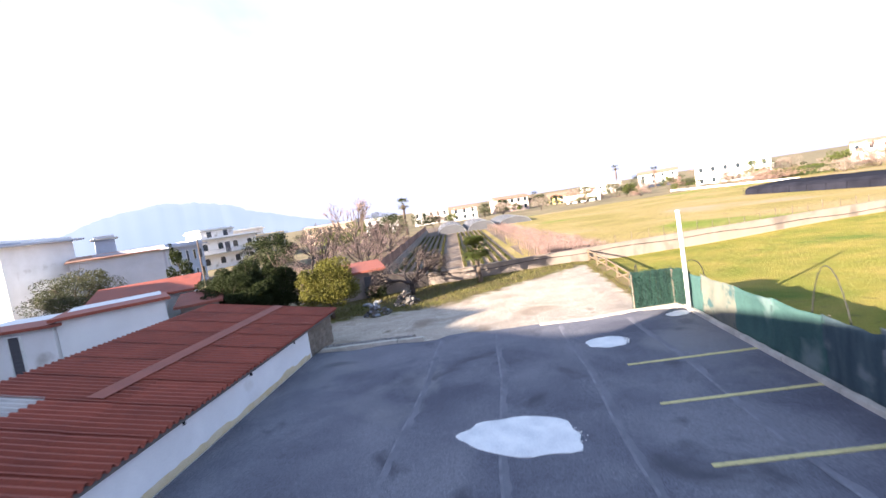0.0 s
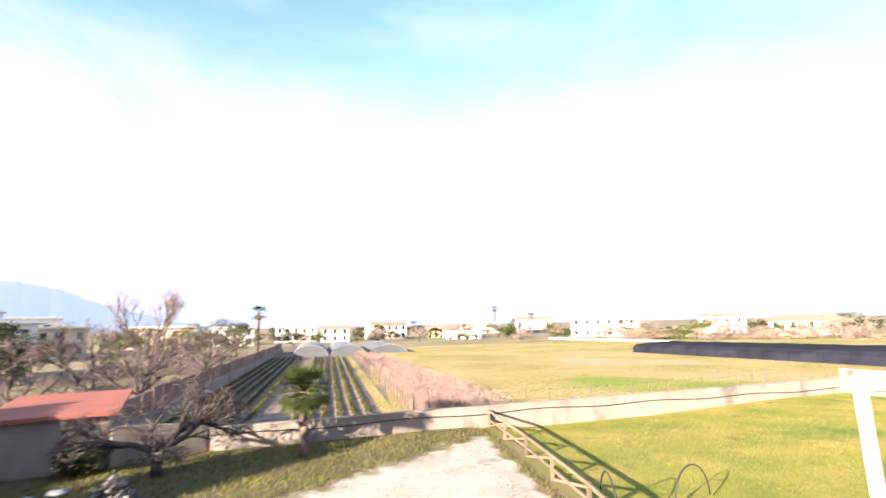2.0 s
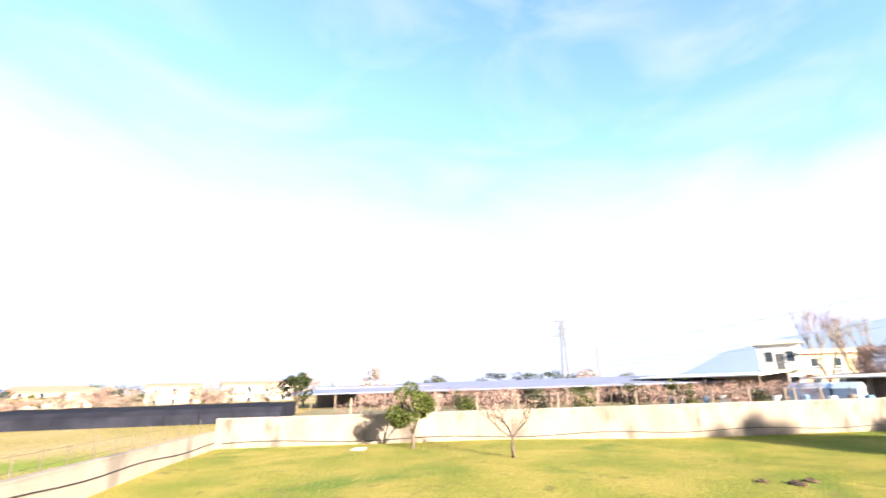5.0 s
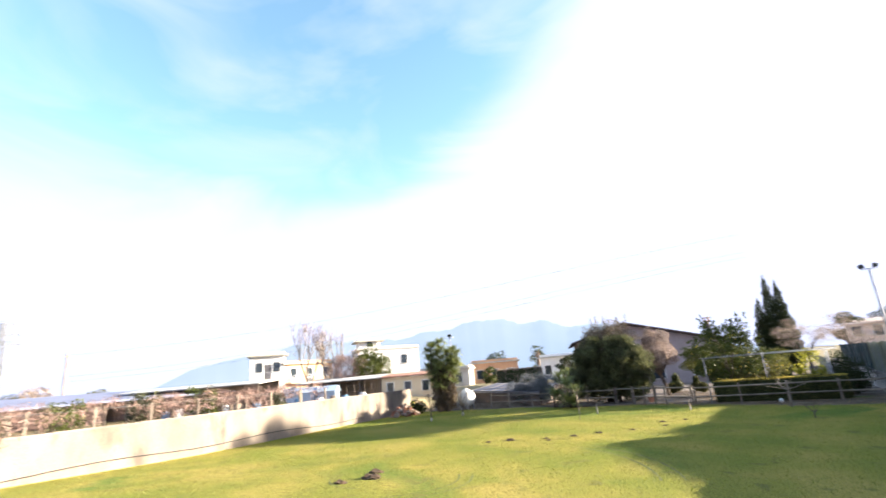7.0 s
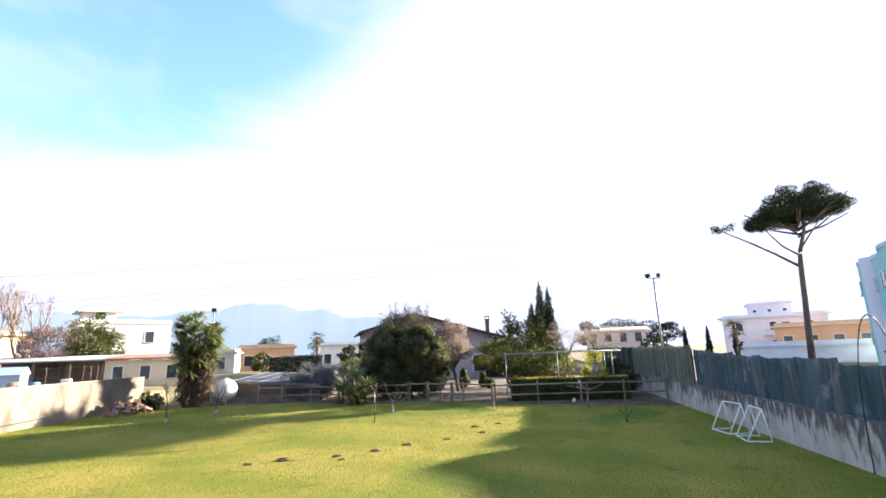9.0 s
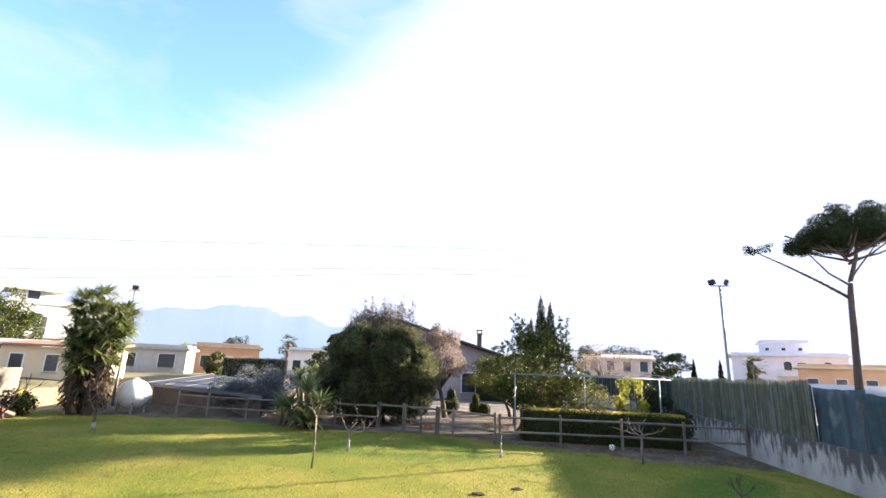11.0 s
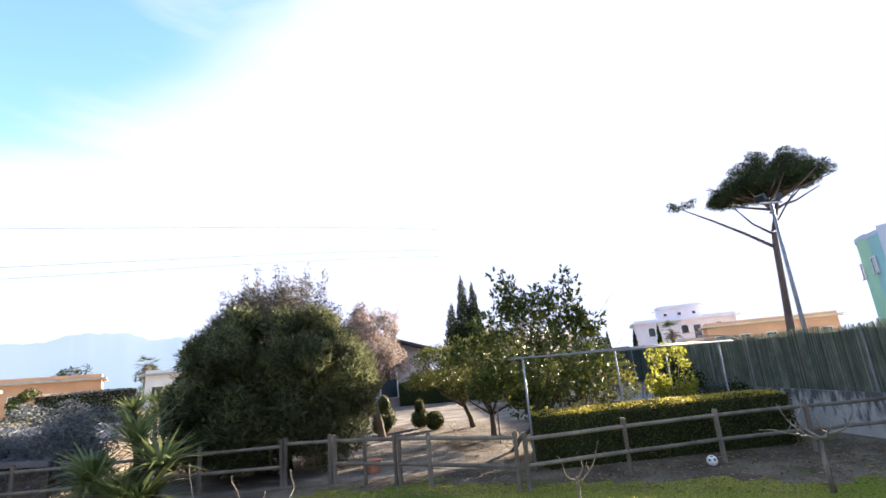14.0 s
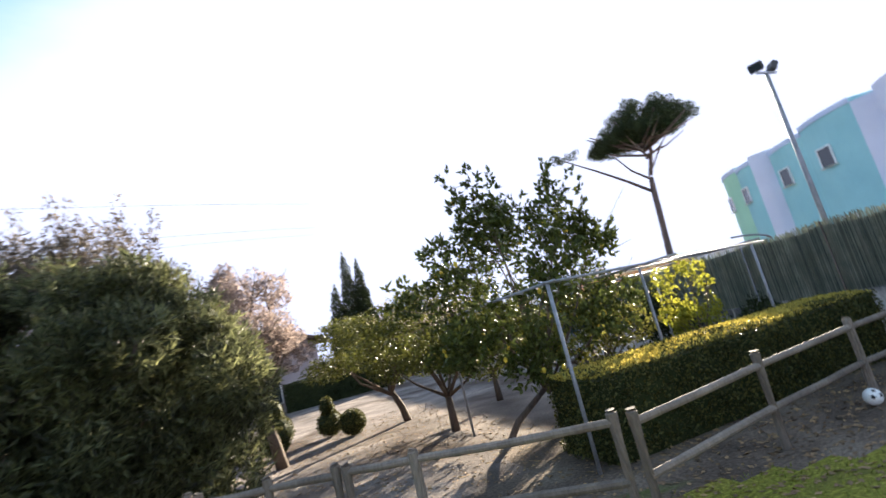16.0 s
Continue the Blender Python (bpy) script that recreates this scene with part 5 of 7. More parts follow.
# ---- reed fence on the west wall ----
def reed_panel(x, y0, y1, z0, z1, m, parent, lean=0.0, step=0.045, thick=.012):
    mb = MB()
    n = int(abs(y1 - y0) / step)
    s = 1 if y1 > y0 else -1
    for i in range(n):
        y = y0 + s * (i + .5) * step
        w = step * rnd(.34, .56)
        dz = rnd(-.05, .05) + .03 * math.sin(y * 2.1)
        dx = rnd(-.012, .012)
        zt = z1 + dz
        mb.add([(x + dx - thick, y - w, z0), (x + dx + thick, y, z0), (x + dx - thick, y + w, z0), (x + dx - thick + lean, y - w + rnd(-.01, .01), zt), (x + dx + thick + lean, y, zt), (x + dx - thick + lean, y + w, zt)],
               [(0, 1, 4, 3), (1, 2, 5, 4), (2, 0, 3, 5), (3, 4, 5)])
    return part("reed_panel", mb, m, parent)


def cloth_panel(y, y2, x, z0, top, m, parent, label="faded shade cloth"):
    """A sagging, rippled length of shade cloth tied between posts."""
    mb = MB()
    nx, nz = 22, 9
    for i in range(nx):
        q = y + (y2 - y) * i / (nx - 1)
        sag = .05 * math.sin(math.pi * i / (nx - 1)) + .05 * noise.noise(Vector((q * 2.3, 2, 2)))
        for j in range(nz):
            mb.v.append((x + .03 * noise.noise(Vector((q * 2.6, j * .35, 1))), q, z0 + (top - sag - z0) * j / (nz - 1)))
    mb.f = [(i * nz + j, (i + 1) * nz + j, (i + 1) * nz + j + 1, i * nz + j + 1) for i in range(nx - 1) for j in range(nz - 1)]
    ob = part("cloth_panel", mb, m, parent, label, smooth=True)
    sol = ob.modifiers.new("thick", "SOLIDIFY")
    sol.thickness = .008
    return ob


def reed_fence():
    t = thing("reed_fence", (0, 0, 0), "green reed screen fence on the garden wall, faded in patches", "fence")
    random.seed(41)
    # lengths beside the parking ground hang down to its kerb; those further on stand on the wall
    cloths = ((16.3, 15.0, 6.36, .62, 1.98, M_NETGREEN), (15.0, 12.8, 6.36, .62, 2.06, M_NETBLUE), (12.8, 10.9, 6.36, .62, 2.06, M_NETGREEN), (10.9, 9.0, 6.36, .62, 2.08, M_NETGREEN),
              (9.0, 7.4, 6.36, .62, 2.12, M_NETTEAL), (7.4, 5.6, 6.36, .62, 2.24, M_NETGREY), (5.6, 3.6, 6.36, .62, 2.22, M_NETTEAL), (3.6, 1.6, 6.36, .62, 2.26, M_NETGREY), (1.6, -.4, 6.36, .62, 2.34, M_NETTEAL), (-.4, -2.4, 6.36, .62, 2.44, M_NETGREY))
    for y, y2, x, z0, top, m in cloths:
        cloth_panel(y, y2 - .1, x, z0, top, m, t)
        part("post", MB().tube([(6.53, y, .85), (6.53, y, top - .06)], .018, 7), M_WOOD, t)
    for i in range(19):
        y = -2.4 - 2.0 * i
        m = M_REEDOLD if i < 6 else M_REEDGREY
        # added backing sheet, blocks the bright light between the reeds
        cloth_panel(y, y - 2.04, 6.44, .98, 2.5, M_REEDGREY, t, "dark backing added to close gaps in the reeds")
        reed_panel(6.50, y, y - 2.0, .98, 2.58, m, t, step=.019, thick=.006)
        part("post", MB().tube([(6.53, y, .85), (6.53, y, 2.6)], .02, 7), M_ZINC if i % 3 else M_WOOD, t)
        part("tie_wire", MB().beam((6.515, y, 1.85), (6.515, y - 2, 1.85), .006), M_WOOD, t)
    # the return at the corner of the parking ground
    for (x0, y0), (x1, y1) in (((4.6, 17.0), (6.2, 17.1)), ((6.2, 17.1), (6.5, 16.3))):
        d = Vector((x1 - x0, y1 - y0, 0))
        c = thing("reed_screen", (x0, y0, 0), "dense green reed screen at the parking corner", "fence", "corner screens", rz=math.degrees(math.atan2(d.y, d.x)) - 90)
        reed_panel(0, 0, d.length, .35, 1.96, M_REED, c, step=.03)
        n = int(d.length / .1)
        part("reed_leaves", leaf_cloud(MB(), [(Vector((0, d.length * (i + .5) / n, z + rnd(-.04, .04))), .06, .07, .22) for i in range(n) for z in (.55, .85, 1.15, 1.5, 1.8)], int(6500 * d.length), .16, 9.0, 1.6), M_REED, c, "shaggy plastic leaves")
        for yy in (0.03, d.length - .03):
            part("post", MB().tube([(.03, yy, .2), (.03, yy, 1.95)], .03, 7), M_WOOD, c)


reed_fence()

# white steel mast at the parking corner
mast = thing("white_mast", (6.2, 15.75, .56), "white painted steel mast at the parking corner", "pole")
part("mast", MB().tube([(0, 0, -.02), (-.01, 0, 1.8), (-.05, 0, 3.66)], [.075, .072, .068], 14), M_WHITEPAINT, mast, smooth=True)
part("cap", MB().tube([(-.05, 0, 3.66), (-.05, 0, 3.7)], [.08, .08], 14), M_WHITEPAINT, mast)


# black pipe hoops
def hoop(x, y, w, h, rz, label="thin black irrigation pipe bent into a hoop", z=0.1, r=.022):
    t = thing("pipe_hoop", (x, y, z), label, "hoop", "pipe hoops", rz=rz)
    part("pipe", MB().tube([(math.cos(math.pi * k / 16) * w / 2, 0, math.sin(math.pi * k / 16) * h) for k in range(17)], r, 7), M_BLACKPLASTIC, t, smooth=True)


hoop(6.35, 22.4, 1.5, 1.25, 80)
hoop(6.9, 20.6, 1.4, .95, 60)
hoop(9.4, 23.6, 1.5, .9, 20)
hoop(6.68, 9.2, 1.55, 3.1, 90, z=.0, r=.012)

# timber fence between yard and lawn
def rail_fence():
    t = thing("timber_fence", (0, 0, 0), "sunlit pale timber fence between yard and lawn", "fence")
    pts = [(6.2, 33.4), (6.25, 30.9), (6.25, 28.2), (6.2, 25.6), (6.1, 22.9), (5.8, 20.2), (5.2, 17.4)]
    for x, y in pts:
        g = gz(x, y)
        part("post", MB().beam((x, y, g - .1), (x, y, g + .86), .10), M_TANWOOD, t, bevel=.008)
    for (x0, y0), (x1, y1) in zip(pts, pts[1:]):
        a, b = gz(x0, y0), gz(x1, y1)
        for q in (.8, .42):
            part("rail", MB().beam((x0, y0, a + q), (x1, y1, b + q), .05, .09), M_TANWOOD, t)
        part("brace", MB().beam((x0, y0, a + .12), (x1, y1, b + .72), .04, .07), M_TANWOOD, t)


rail_fence()

# black hose along the walls
hose = thing("irrigation_hose", (0, 0, 0), "black irrigation hose hung along the boundary wall", "hose")
part("hose", MB().tube([(-6 + i * .96, north_y(-6 + i * .96) - .15, .80 + .05 * math.sin(i * .9) - .012 * max(0, i - 14)) for i in range(38)], .022, 6), M_BLACKPLASTIC, hose, smooth=True)
part("hose", MB().tube([(east_x(37 - i) - .15, 37 - i, .50 + .07 * math.sin(i * .7) - .005 * i) for i in range(38)], .022, 6), M_BLACKPLASTIC, hose, smooth=True)

# mole heaps and a stone slab on the lawn
M_MOULD = mat("dark_mould", (0.10, 0.065, 0.04), (0.06, 0.04, 0.025), 9, 1.0, .6)
random.seed(51)
for x, y, s in ((19.9, 7.4, .2), (17.05, 5.3, .15), (17.75, 6.2, .16), (18.6, 6.9, .13), (16.0, 4.4, .12), (20.6, 7.9, .12), (15.0, 3.2, .12), (20.5, 14.5, .3), (21.0, 13.8, .25), (20.9, 15.3, .2), (15.4, 1.9, .15), (14.6, 1.2, .12), (18.3, 7.3, .1)):
    t = thing("molehill", (x, y, gz(x, y)), "small heap of dark mould on the grass", "molehill", "molehills")
    part("mound", MB().ball((0, 0, 0), s, s * .8, s * .35, 12, 8, .5, x), M_MOULD, t)
slab = thing("stone_slab", (28.7, 29.6, gz(28.7, 29.6)), "pale stone slab lying on the lawn", "slab")
part("slab", MB().box(-.45, -.3, -.02, .45, .3, .05), M_KERB, slab, bevel=.01)

# curved tyre marks in the lawn
M_RUT = mat("muddy_turf", (0.15, 0.16, 0.035), (0.10, 0.10, 0.03), 3, 1.0, .4)
tt = thing("tyre_marks", (20.3, 14.6, 0), "curved muddy tyre marks worn into the lawn", "track")
for r, a0, a1, sq in ((2.5, 130, 215, .9), (2.9, 130, 215, .9), (4.3, -70, -5, .9), (4.8, -70, -5, .9), (1.4, 20, 110, .8), (7.5, 195, 240, .9), (8.0, 195, 240, .9)):
    n = 26
    vs = []
    for i in range(n + 1):
        a = radians(a0 + (a1 - a0) * i / n)
        for k in (-.035, .035):
            q = r + .12 * noise.noise(Vector((a * 1.5, r, 0))) + k * (.3 + abs(math.sin(i * 1.7 + r)))
            x, y = q * math.cos(a), q * sq * math.sin(a)
            vs.append((x, y, gz(20.3 + x, 14.6 + y) + .006))
    part("tyre_mark", MB().add(vs, [(2 * i, 2 * i + 1, 2 * i + 3, 2 * i + 2) for i in range(n)]), M_RUT, tt)

# fallen leaves on the bare ground
M_LITTER = mat("fallen_leaf", (0.26, 0.17, 0.08), (0.15, 0.09, 0.05), 3, .8, 0, isl=.5)
lit = MB()
rs = np.random.RandomState(77)
for i in range(9000):
    if i < 5200:
        x, y = rs.uniform(7, 20), rs.uniform(-7.6, -3.6)
        if y > lawn_edge(x) + .9:
            continue
    else:
        x, y = rs.uniform(13.5, 19.5), rs.uniform(-19, -8)
    a, s = rs.uniform(0, TAU), rs.uniform(.02, .055)
    z = gz(x, y) + .004
    c, d = math.cos(a) * s, math.sin(a) * s
    o = len(lit.v)
    lit.v += [(x - c, y - d, z), (x + d * .5, y - c * .5, z + rs.uniform(.003, .02)), (x + c, y + d, z + .006), (x - d * .5, y + c * .5, z + .003)]
    lit.f.append((o, o + 1, o + 2, o + 3))
tagged(part("leaf_litter", lit, M_LITTER), "brown fallen leaves scattered over bare soil and gravel", "leaves", kind="stuff")

# ---- houses ----
def window_on(parent, q, w, h, shut=None, arch=False):
    """A window in the plane y=0 of q, facing -y: frame, pane or shutter, sill."""
    f = MB()
    for a in ((-w / 2 - .07, -h / 2 - .05, -w / 2, h / 2 + .07), (w / 2, -h / 2 - .05, w / 2 + .07, h / 2 + .07), (-w / 2, h / 2, w / 2, h / 2 + .07)):
        f.box(a[0], -.05, a[1], a[2], .02, a[3], q)
    win = part("window", f, M_WHITEPAINT, parent)
    if arch:
        vs = [(-w / 2, -.014, -h / 2), (w / 2, -.014, -h / 2)] + [(w / 2 * math.cos(math.pi * k / 8), -.014, h / 2 - .3 + .3 * math.sin(math.pi * k / 8)) for k in range(9)]
        part("pane", MB().add([q @ Vector(v) for v in vs], [tuple(range(len(vs)))]), M_GLASS, win)
    else:
        part("pane", MB().box(-w / 2, -.014, -h / 2, w / 2, .0, h / 2, q), M_SHUTTER if shut else M_GLASS, win)
    part("sill", MB().box(-w / 2 - .12, -.12, -h / 2 - .1, w / 2 + .12, .0, -h / 2 - .05, q), M_KERB, win)
    return win


def house(A, B, depth, zb, zt, m, storeys, label, nwin=3, roof="flat", roof_m=None, side_win=0, balcony=(), over=.45, shut=False, arch=False, win=(1.0, 1.35), roof_h=1.3, left_win=0, cat="house", name="house"):
    """A house whose front runs from A to B, seen with A on its own right-hand end turned away; depth goes back from there."""
    A, B = Vector(A), Vector(B)
    d = B - A
    rz = math.degrees(math.atan2(d.y, d.x))
    w = d.length
    H = zt - zb
    t = thing(name, (A.x, A.y, zb), label, cat, rz=rz)
    part("wall", MB().box(0, 0, -.3, w, depth, H), m, t)
    if roof == "flat":
        part("roof", MB().box(-over, -over, H, w + over, depth + over, H + .22), roof_m or M_KERB, t)
        part("parapet", MB().box(.0, .0, H + .22, w, .15, H + .55).box(.0, depth - .15, H + .22, w, depth, H + .55).box(0, .15, H + .22, .15, depth - .15, H + .55).box(w - .15, .15, H + .22, w, depth - .15, H + .55), m, t)
    elif roof == "gable":
        o = over
        part("roof", MB().add([(-o, -o, H - .1), (w + o, -o, H - .1), (w + o, depth / 2, H + roof_h), (-o, depth / 2, H + roof_h), (-o, depth + o, H - .1), (w + o, depth + o, H - .1),
                               (-o, -o, H - .26), (w + o, -o, H - .26), (w + o, depth + o, H - .26), (-o, depth + o, H - .26)],
                              [(0, 1, 2, 3), (3, 2, 5, 4), (6, 7, 1, 0), (8, 9, 4, 5), (7, 8, 5, 2, 1), (9, 6, 0, 3, 4), (9, 8, 7, 6)]), roof_m or M_TILE, t)
    elif roof == "mono":
        o = over
        part("roof", MB().add([(-o, -o, H + .02), (w + o, -o, H + .02), (w + o, depth + o, H + roof_h), (-o, depth + o, H + roof_h), (-o, -o, H + .16), (w + o, -o, H + .16), (w + o, depth + o, H + roof_h + .14), (-o, depth + o, H + roof_h + .14)],
                              [(3, 2, 1, 0), (4, 5, 6, 7), (0, 1, 5, 4), (1, 2, 6, 5), (2, 3, 7, 6), (3, 0, 4, 7)]), roof_m or M_TILE, t)
    sh = H / storeys
    for s in range(storeys):
        zc = sh * s + sh * .52
        for i in range(nwin):
            x = w * (i + .5) / nwin
            window_on(t, pose(x, -.012, zc), win[0], win[1], shut and (i + s) % 2, arch)
        for i in range(side_win):
            y = depth * (i + .5) / side_win
            window_on(t, pose(w + .012, y, zc, 0, 0, 90), win[0], win[1], shut and i % 2, arch)
        for i in range(left_win):
            y = depth * (i + .5) / left_win
            window_on(t, pose(-.012, y, zc, 0, 0, -90), win[0], win[1], shut and i % 2, arch)
    for s, x0, x1, out in balcony:
        z = sh * s
        bal = part("balcony", MB().box(x0, -out, z - .12, x1, -.005, z + .05), M_KERB, t)
        rail = MB().beam((x0, -out + .04, z + .95), (x1, -out + .04, z + .95), .05)
        n = int((x1 - x0) / .28)
        for k in range(n + 1):
            x = x0 + (x1 - x0) * k / n
            rail.beam((x, -out + .04, z + .05), (x, -out + .04, z + .95), .025)
        part("railing", rail, M_STEEL, bal)
        part("door", MB().box((x0 + x1) / 2 - .5, -.02, z + .05, (x0 + x1) / 2 + .5, .0, z + 2.15), M_SHUTTER, bal)
    return t


def corrugated(mb, a, b, c, d, waves, amp, thick=.006):
    """A corrugated sheet: waves run from edge a-b to edge d-c."""
    a, b, c, d = map(Vector, (a, b, c, d))
    prof = (-1.0, .55, 1.0, 1.0, .55, -1.0)
    n = waves * 6
    nrm = (b - a).cross(d - a).normalized()
    o = len(mb.v)
    for s in (0, 1):
        for i in range(n + 1):
            u = i / n
            h = nrm * (amp * prof[i % 6] - s * thick)
            mb.v += [tuple(a.lerp(b, u) + h), tuple(d.lerp(c, u) + h)]
    for i in range(n):
        mb.f.append((o + 2 * i, o + 2 * i + 2, o + 2 * i + 3, o + 2 * i + 1))
        q = o + 2 * (n + 1)
        mb.f.append((q + 2 * i + 1, q + 2 * i + 3, q + 2 * i + 2, q + 2 * i))
    return mb


# ---- the long shed beside the parking ground ----
def long_shed():
    t = thing("long_shed", (-.55, -1.1, -.33), "long low shed with red corrugated roof and whitewashed wall", "shed")
    m_wash = mat("whitewashed_wall", (0.80, 0.80, 0.82), (0.70, 0.70, 0.72), 1.0, .92, .15, stain=((0.62, 0.60, 0.58), 0.8, .60))
    part("wall", MB().box(-7.95, -12, .3, -7.68, 17.2, 2.02), m_wash, t)
    part("back_wall", MB().box(-13.4, -12, .3, -13.2, 20.0, 2.85), m_wash, t)
    e = part("end_wall", MB().box(-13.2, 19.75, .2, -8.0, 19.95, 2.05), M_CONC, t)
    bl = part("block_wall", MB().box(-7.93, 17.22, .3, -7.72, 19.95, 2.04), M_CONC, t)
    for r in range(8):
        for k in range(7):
            y0 = 17.24 + k * .4 - (.2 if r % 2 else 0)
            ya, yb = max(17.23, y0), min(19.94, y0 + .385)
            if yb - ya > .06:
                part("block", MB().box(-7.722, ya, .45 + r * .2, -7.70 + rnd(0, .012), yb, .45 + r * .2 + .185), M_BLOCK, bl)
    # roof of overlapping sheets: rows from the eave upward
    rs = random.Random(3)
    for k in range(22):
        y0 = 20.15 - k * 1.5
        y1 = y0 - 1.56
        for j in range(3):
            x0, x1 = -7.40 - j * 1.98, -7.40 - (j + 1) * 1.98 - .14
            z0, z1 = 2.10 + j * .33 + .012 * (2 - j), 2.10 + (j + 1) * .33 + .02
            m = M_REDMETAL
            lab = ""
            if (k, j) in ((7, 2), (8, 2)):
                m, lab = M_GREYSHEET, "bare grey fibre sheet"
            part("roof_sheet", corrugated(MB(), (x0, y0, z0 + .004 * (k % 2)), (x0, y1, z0 + .004 * (k % 2)), (x1, y1, z1 + .004 * (k % 2)), (x1, y0, z1 + .004 * (k % 2)), 7, .055), m, t, lab)
    m_pink = mat("pink_sheet", (0.30, 0.095, 0.066), (0.24, 0.08, 0.058), 1.2, .7, .1)
    part("ridge_strip", MB().add([(-9.85, 20.1, 2.58), (-10.3, 20.1, 2.655), (-10.3, 9.7, 2.655), (-9.85, 9.7, 2.58), (-9.85, 20.1, 2.60), (-10.3, 20.1, 2.675), (-10.3, 9.7, 2.675), (-9.85, 9.7, 2.60)], [(0, 1, 2, 3), (7, 6, 5, 4), (0, 4, 5, 1), (1, 5, 6, 2), (2, 6, 7, 3), (3, 7, 4, 0)]), m_pink, t, "faded pinkish joint strip")
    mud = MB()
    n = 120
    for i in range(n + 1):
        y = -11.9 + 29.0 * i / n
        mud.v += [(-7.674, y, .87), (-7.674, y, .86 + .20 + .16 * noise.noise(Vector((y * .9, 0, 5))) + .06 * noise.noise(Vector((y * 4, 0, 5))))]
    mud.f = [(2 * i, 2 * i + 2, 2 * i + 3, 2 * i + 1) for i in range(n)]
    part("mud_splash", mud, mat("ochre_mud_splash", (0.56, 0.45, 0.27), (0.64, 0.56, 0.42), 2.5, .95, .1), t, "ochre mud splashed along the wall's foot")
    for y in (3.0, 6.2, 9.4, 12.6, 15.8):
        part("gutter_hook", MB().beam((-7.64, y, 2.04), (-7.64, y, 1.82), .05, .04), M_BLACKPLASTIC, t)
    part("fascia", MB().beam((-7.55, 20.0, 2.02), (-7.55, -12, 2.02), .06, .12), M_DARKROOF, t)


long_shed()

# ---- white low buildings beside the shed ----
house((-20.4, 17.4), (-17.0, 20.1), 7, .5, 3.2, M_PLASTER, 1, "low white outbuilding with thin dark red roof", 0, "mono", M_REDMETAL, over=.25, roof_h=-.25, cat="outbuilding", name="outbuilding")
house((-27.6, 16.4), (-20.5, 17.3), 6, .5, 3.0, M_PLASTER, 1, "low white outbuilding with a dark doorway", 2, "mono", M_REDMETAL, over=.3, roof_h=-.25, win=(.5, 2.0), shut=True, cat="outbuilding", name="outbuilding")
house((-24.3, 23.6), (-19.6, 26.2), 3.2, .5, 2.9, M_PLASTER, 1, "small outbuilding with dark red sheet roof", 0, "mono", M_REDMETAL, over=.4, roof_h=.7, cat="outbuilding", name="outbuilding")
house((-18.1, 22.6), (-16.4, 23.5), 3, .4, 2.3, M_CONC, 1, "small outhouse with pinkish red roof", 0, "mono", MATS["pink_sheet"], over=.3, roof_h=.4, cat="outbuilding", name="outbuilding")

# ---- houses to the north-west ----
house((-53.4, 44.5), (-52.3, 52.6), 14, .5, 8.6, M_PLASTER, 3, "white apartment block with grey eaves and balconies", 0, "flat", M_GREY, over=.9, name="apartment_block")
house((-67.8, 42.0), (-53.4, 44.4), 9, .5, 8.8, M_PLASTER, 3, "white apartment block with balconies on its front", 4, "flat", M_GREY, over=.7, balcony=((1, 6, 11.6, 1.3), (2, 6, 11.6, 1.3), (1, .5, 4.5, 1.3), (2, .5, 4.5, 1.3)), shut=True, name="apartment_block")
house((-47.5, 46.5), (-40.4, 52.3), 9, .4, 5.75, M_GREY, 2, "grey two-storey house with red tiled roof edge", 0, "mono", M_TILE, over=.4, roof_h=.6)
house((-40.2, 52.5), (-44.4, 66.6), 8, .4, 5.8, M_GREY, 2, "grey two-storey house wing with flat roof", 5, "flat", M_GREY, over=.6, shut=True)
house((-54.6, 58.4), (-52.9, 60.0), 2.4, .4, 8.4, M_GREY, 1, "grey stair tower behind the houses", 0, "flat", name="stair_tower", cat="tower")
house((-59.0, 87.3), (-51.6, 97.3), 12, .4, 6.3, M_PLASTER, 2, "white house with arched windows and balconies", 4, "flat", over=.9, balcony=((1, 0.2, 12, 1.5),), arch=True, left_win=3)
house((-59.3, 89.6), (-55.7, 95.8), 6, 6.52, 8.1, M_PLASTER, 1, "white roof storey of the arched house", 2, "flat", over=.3, name="roof_storey", cat="house")
house((-57.6, 106.3), (-51.6, 111.8), 8, .3, 5.5, M_CREAM, 2, "cream two-storey house with balcony bands", 3, "flat", over=.6, balcony=((1, 0, 7, 1.2),))
house((-57.2, 138.7), (-43.3, 143.6), 10, .3, 5.4, M_PEACH, 2, "faded peach house among trees", 5, "flat")
house((-40.0, 146.0), (-30.0, 149.0), 8, .3, 5.0, M_PLASTER, 2, "pale house among trees", 4, "flat")
house((-27.8, 167.7), (-15.5, 169.3), 9, .3, 5.0, M_PLASTER, 2, "long pale house beyond the vegetable field", 5, "flat", balcony=((1, .3, 12, 1.2),))
house((-13.8, 164.4), (-5.0, 164.9), 9, .3, 4.4, M_PLASTER, 2, "white two-storey house with pale red roof", 3, "gable", over=.5, roof_h=.8)
house((-70.0, 110.0), (-60.0, 118.0), 9, .3, 7.5, M_PLASTER, 2, "pale house behind the trees", 3, "flat")
house((2.0, 175.0), (14.0, 178.0), 9, .3, 5.4, M_PINK, 2, "low pinkish house row beyond the field", 5, "gable", roof_h=.9)

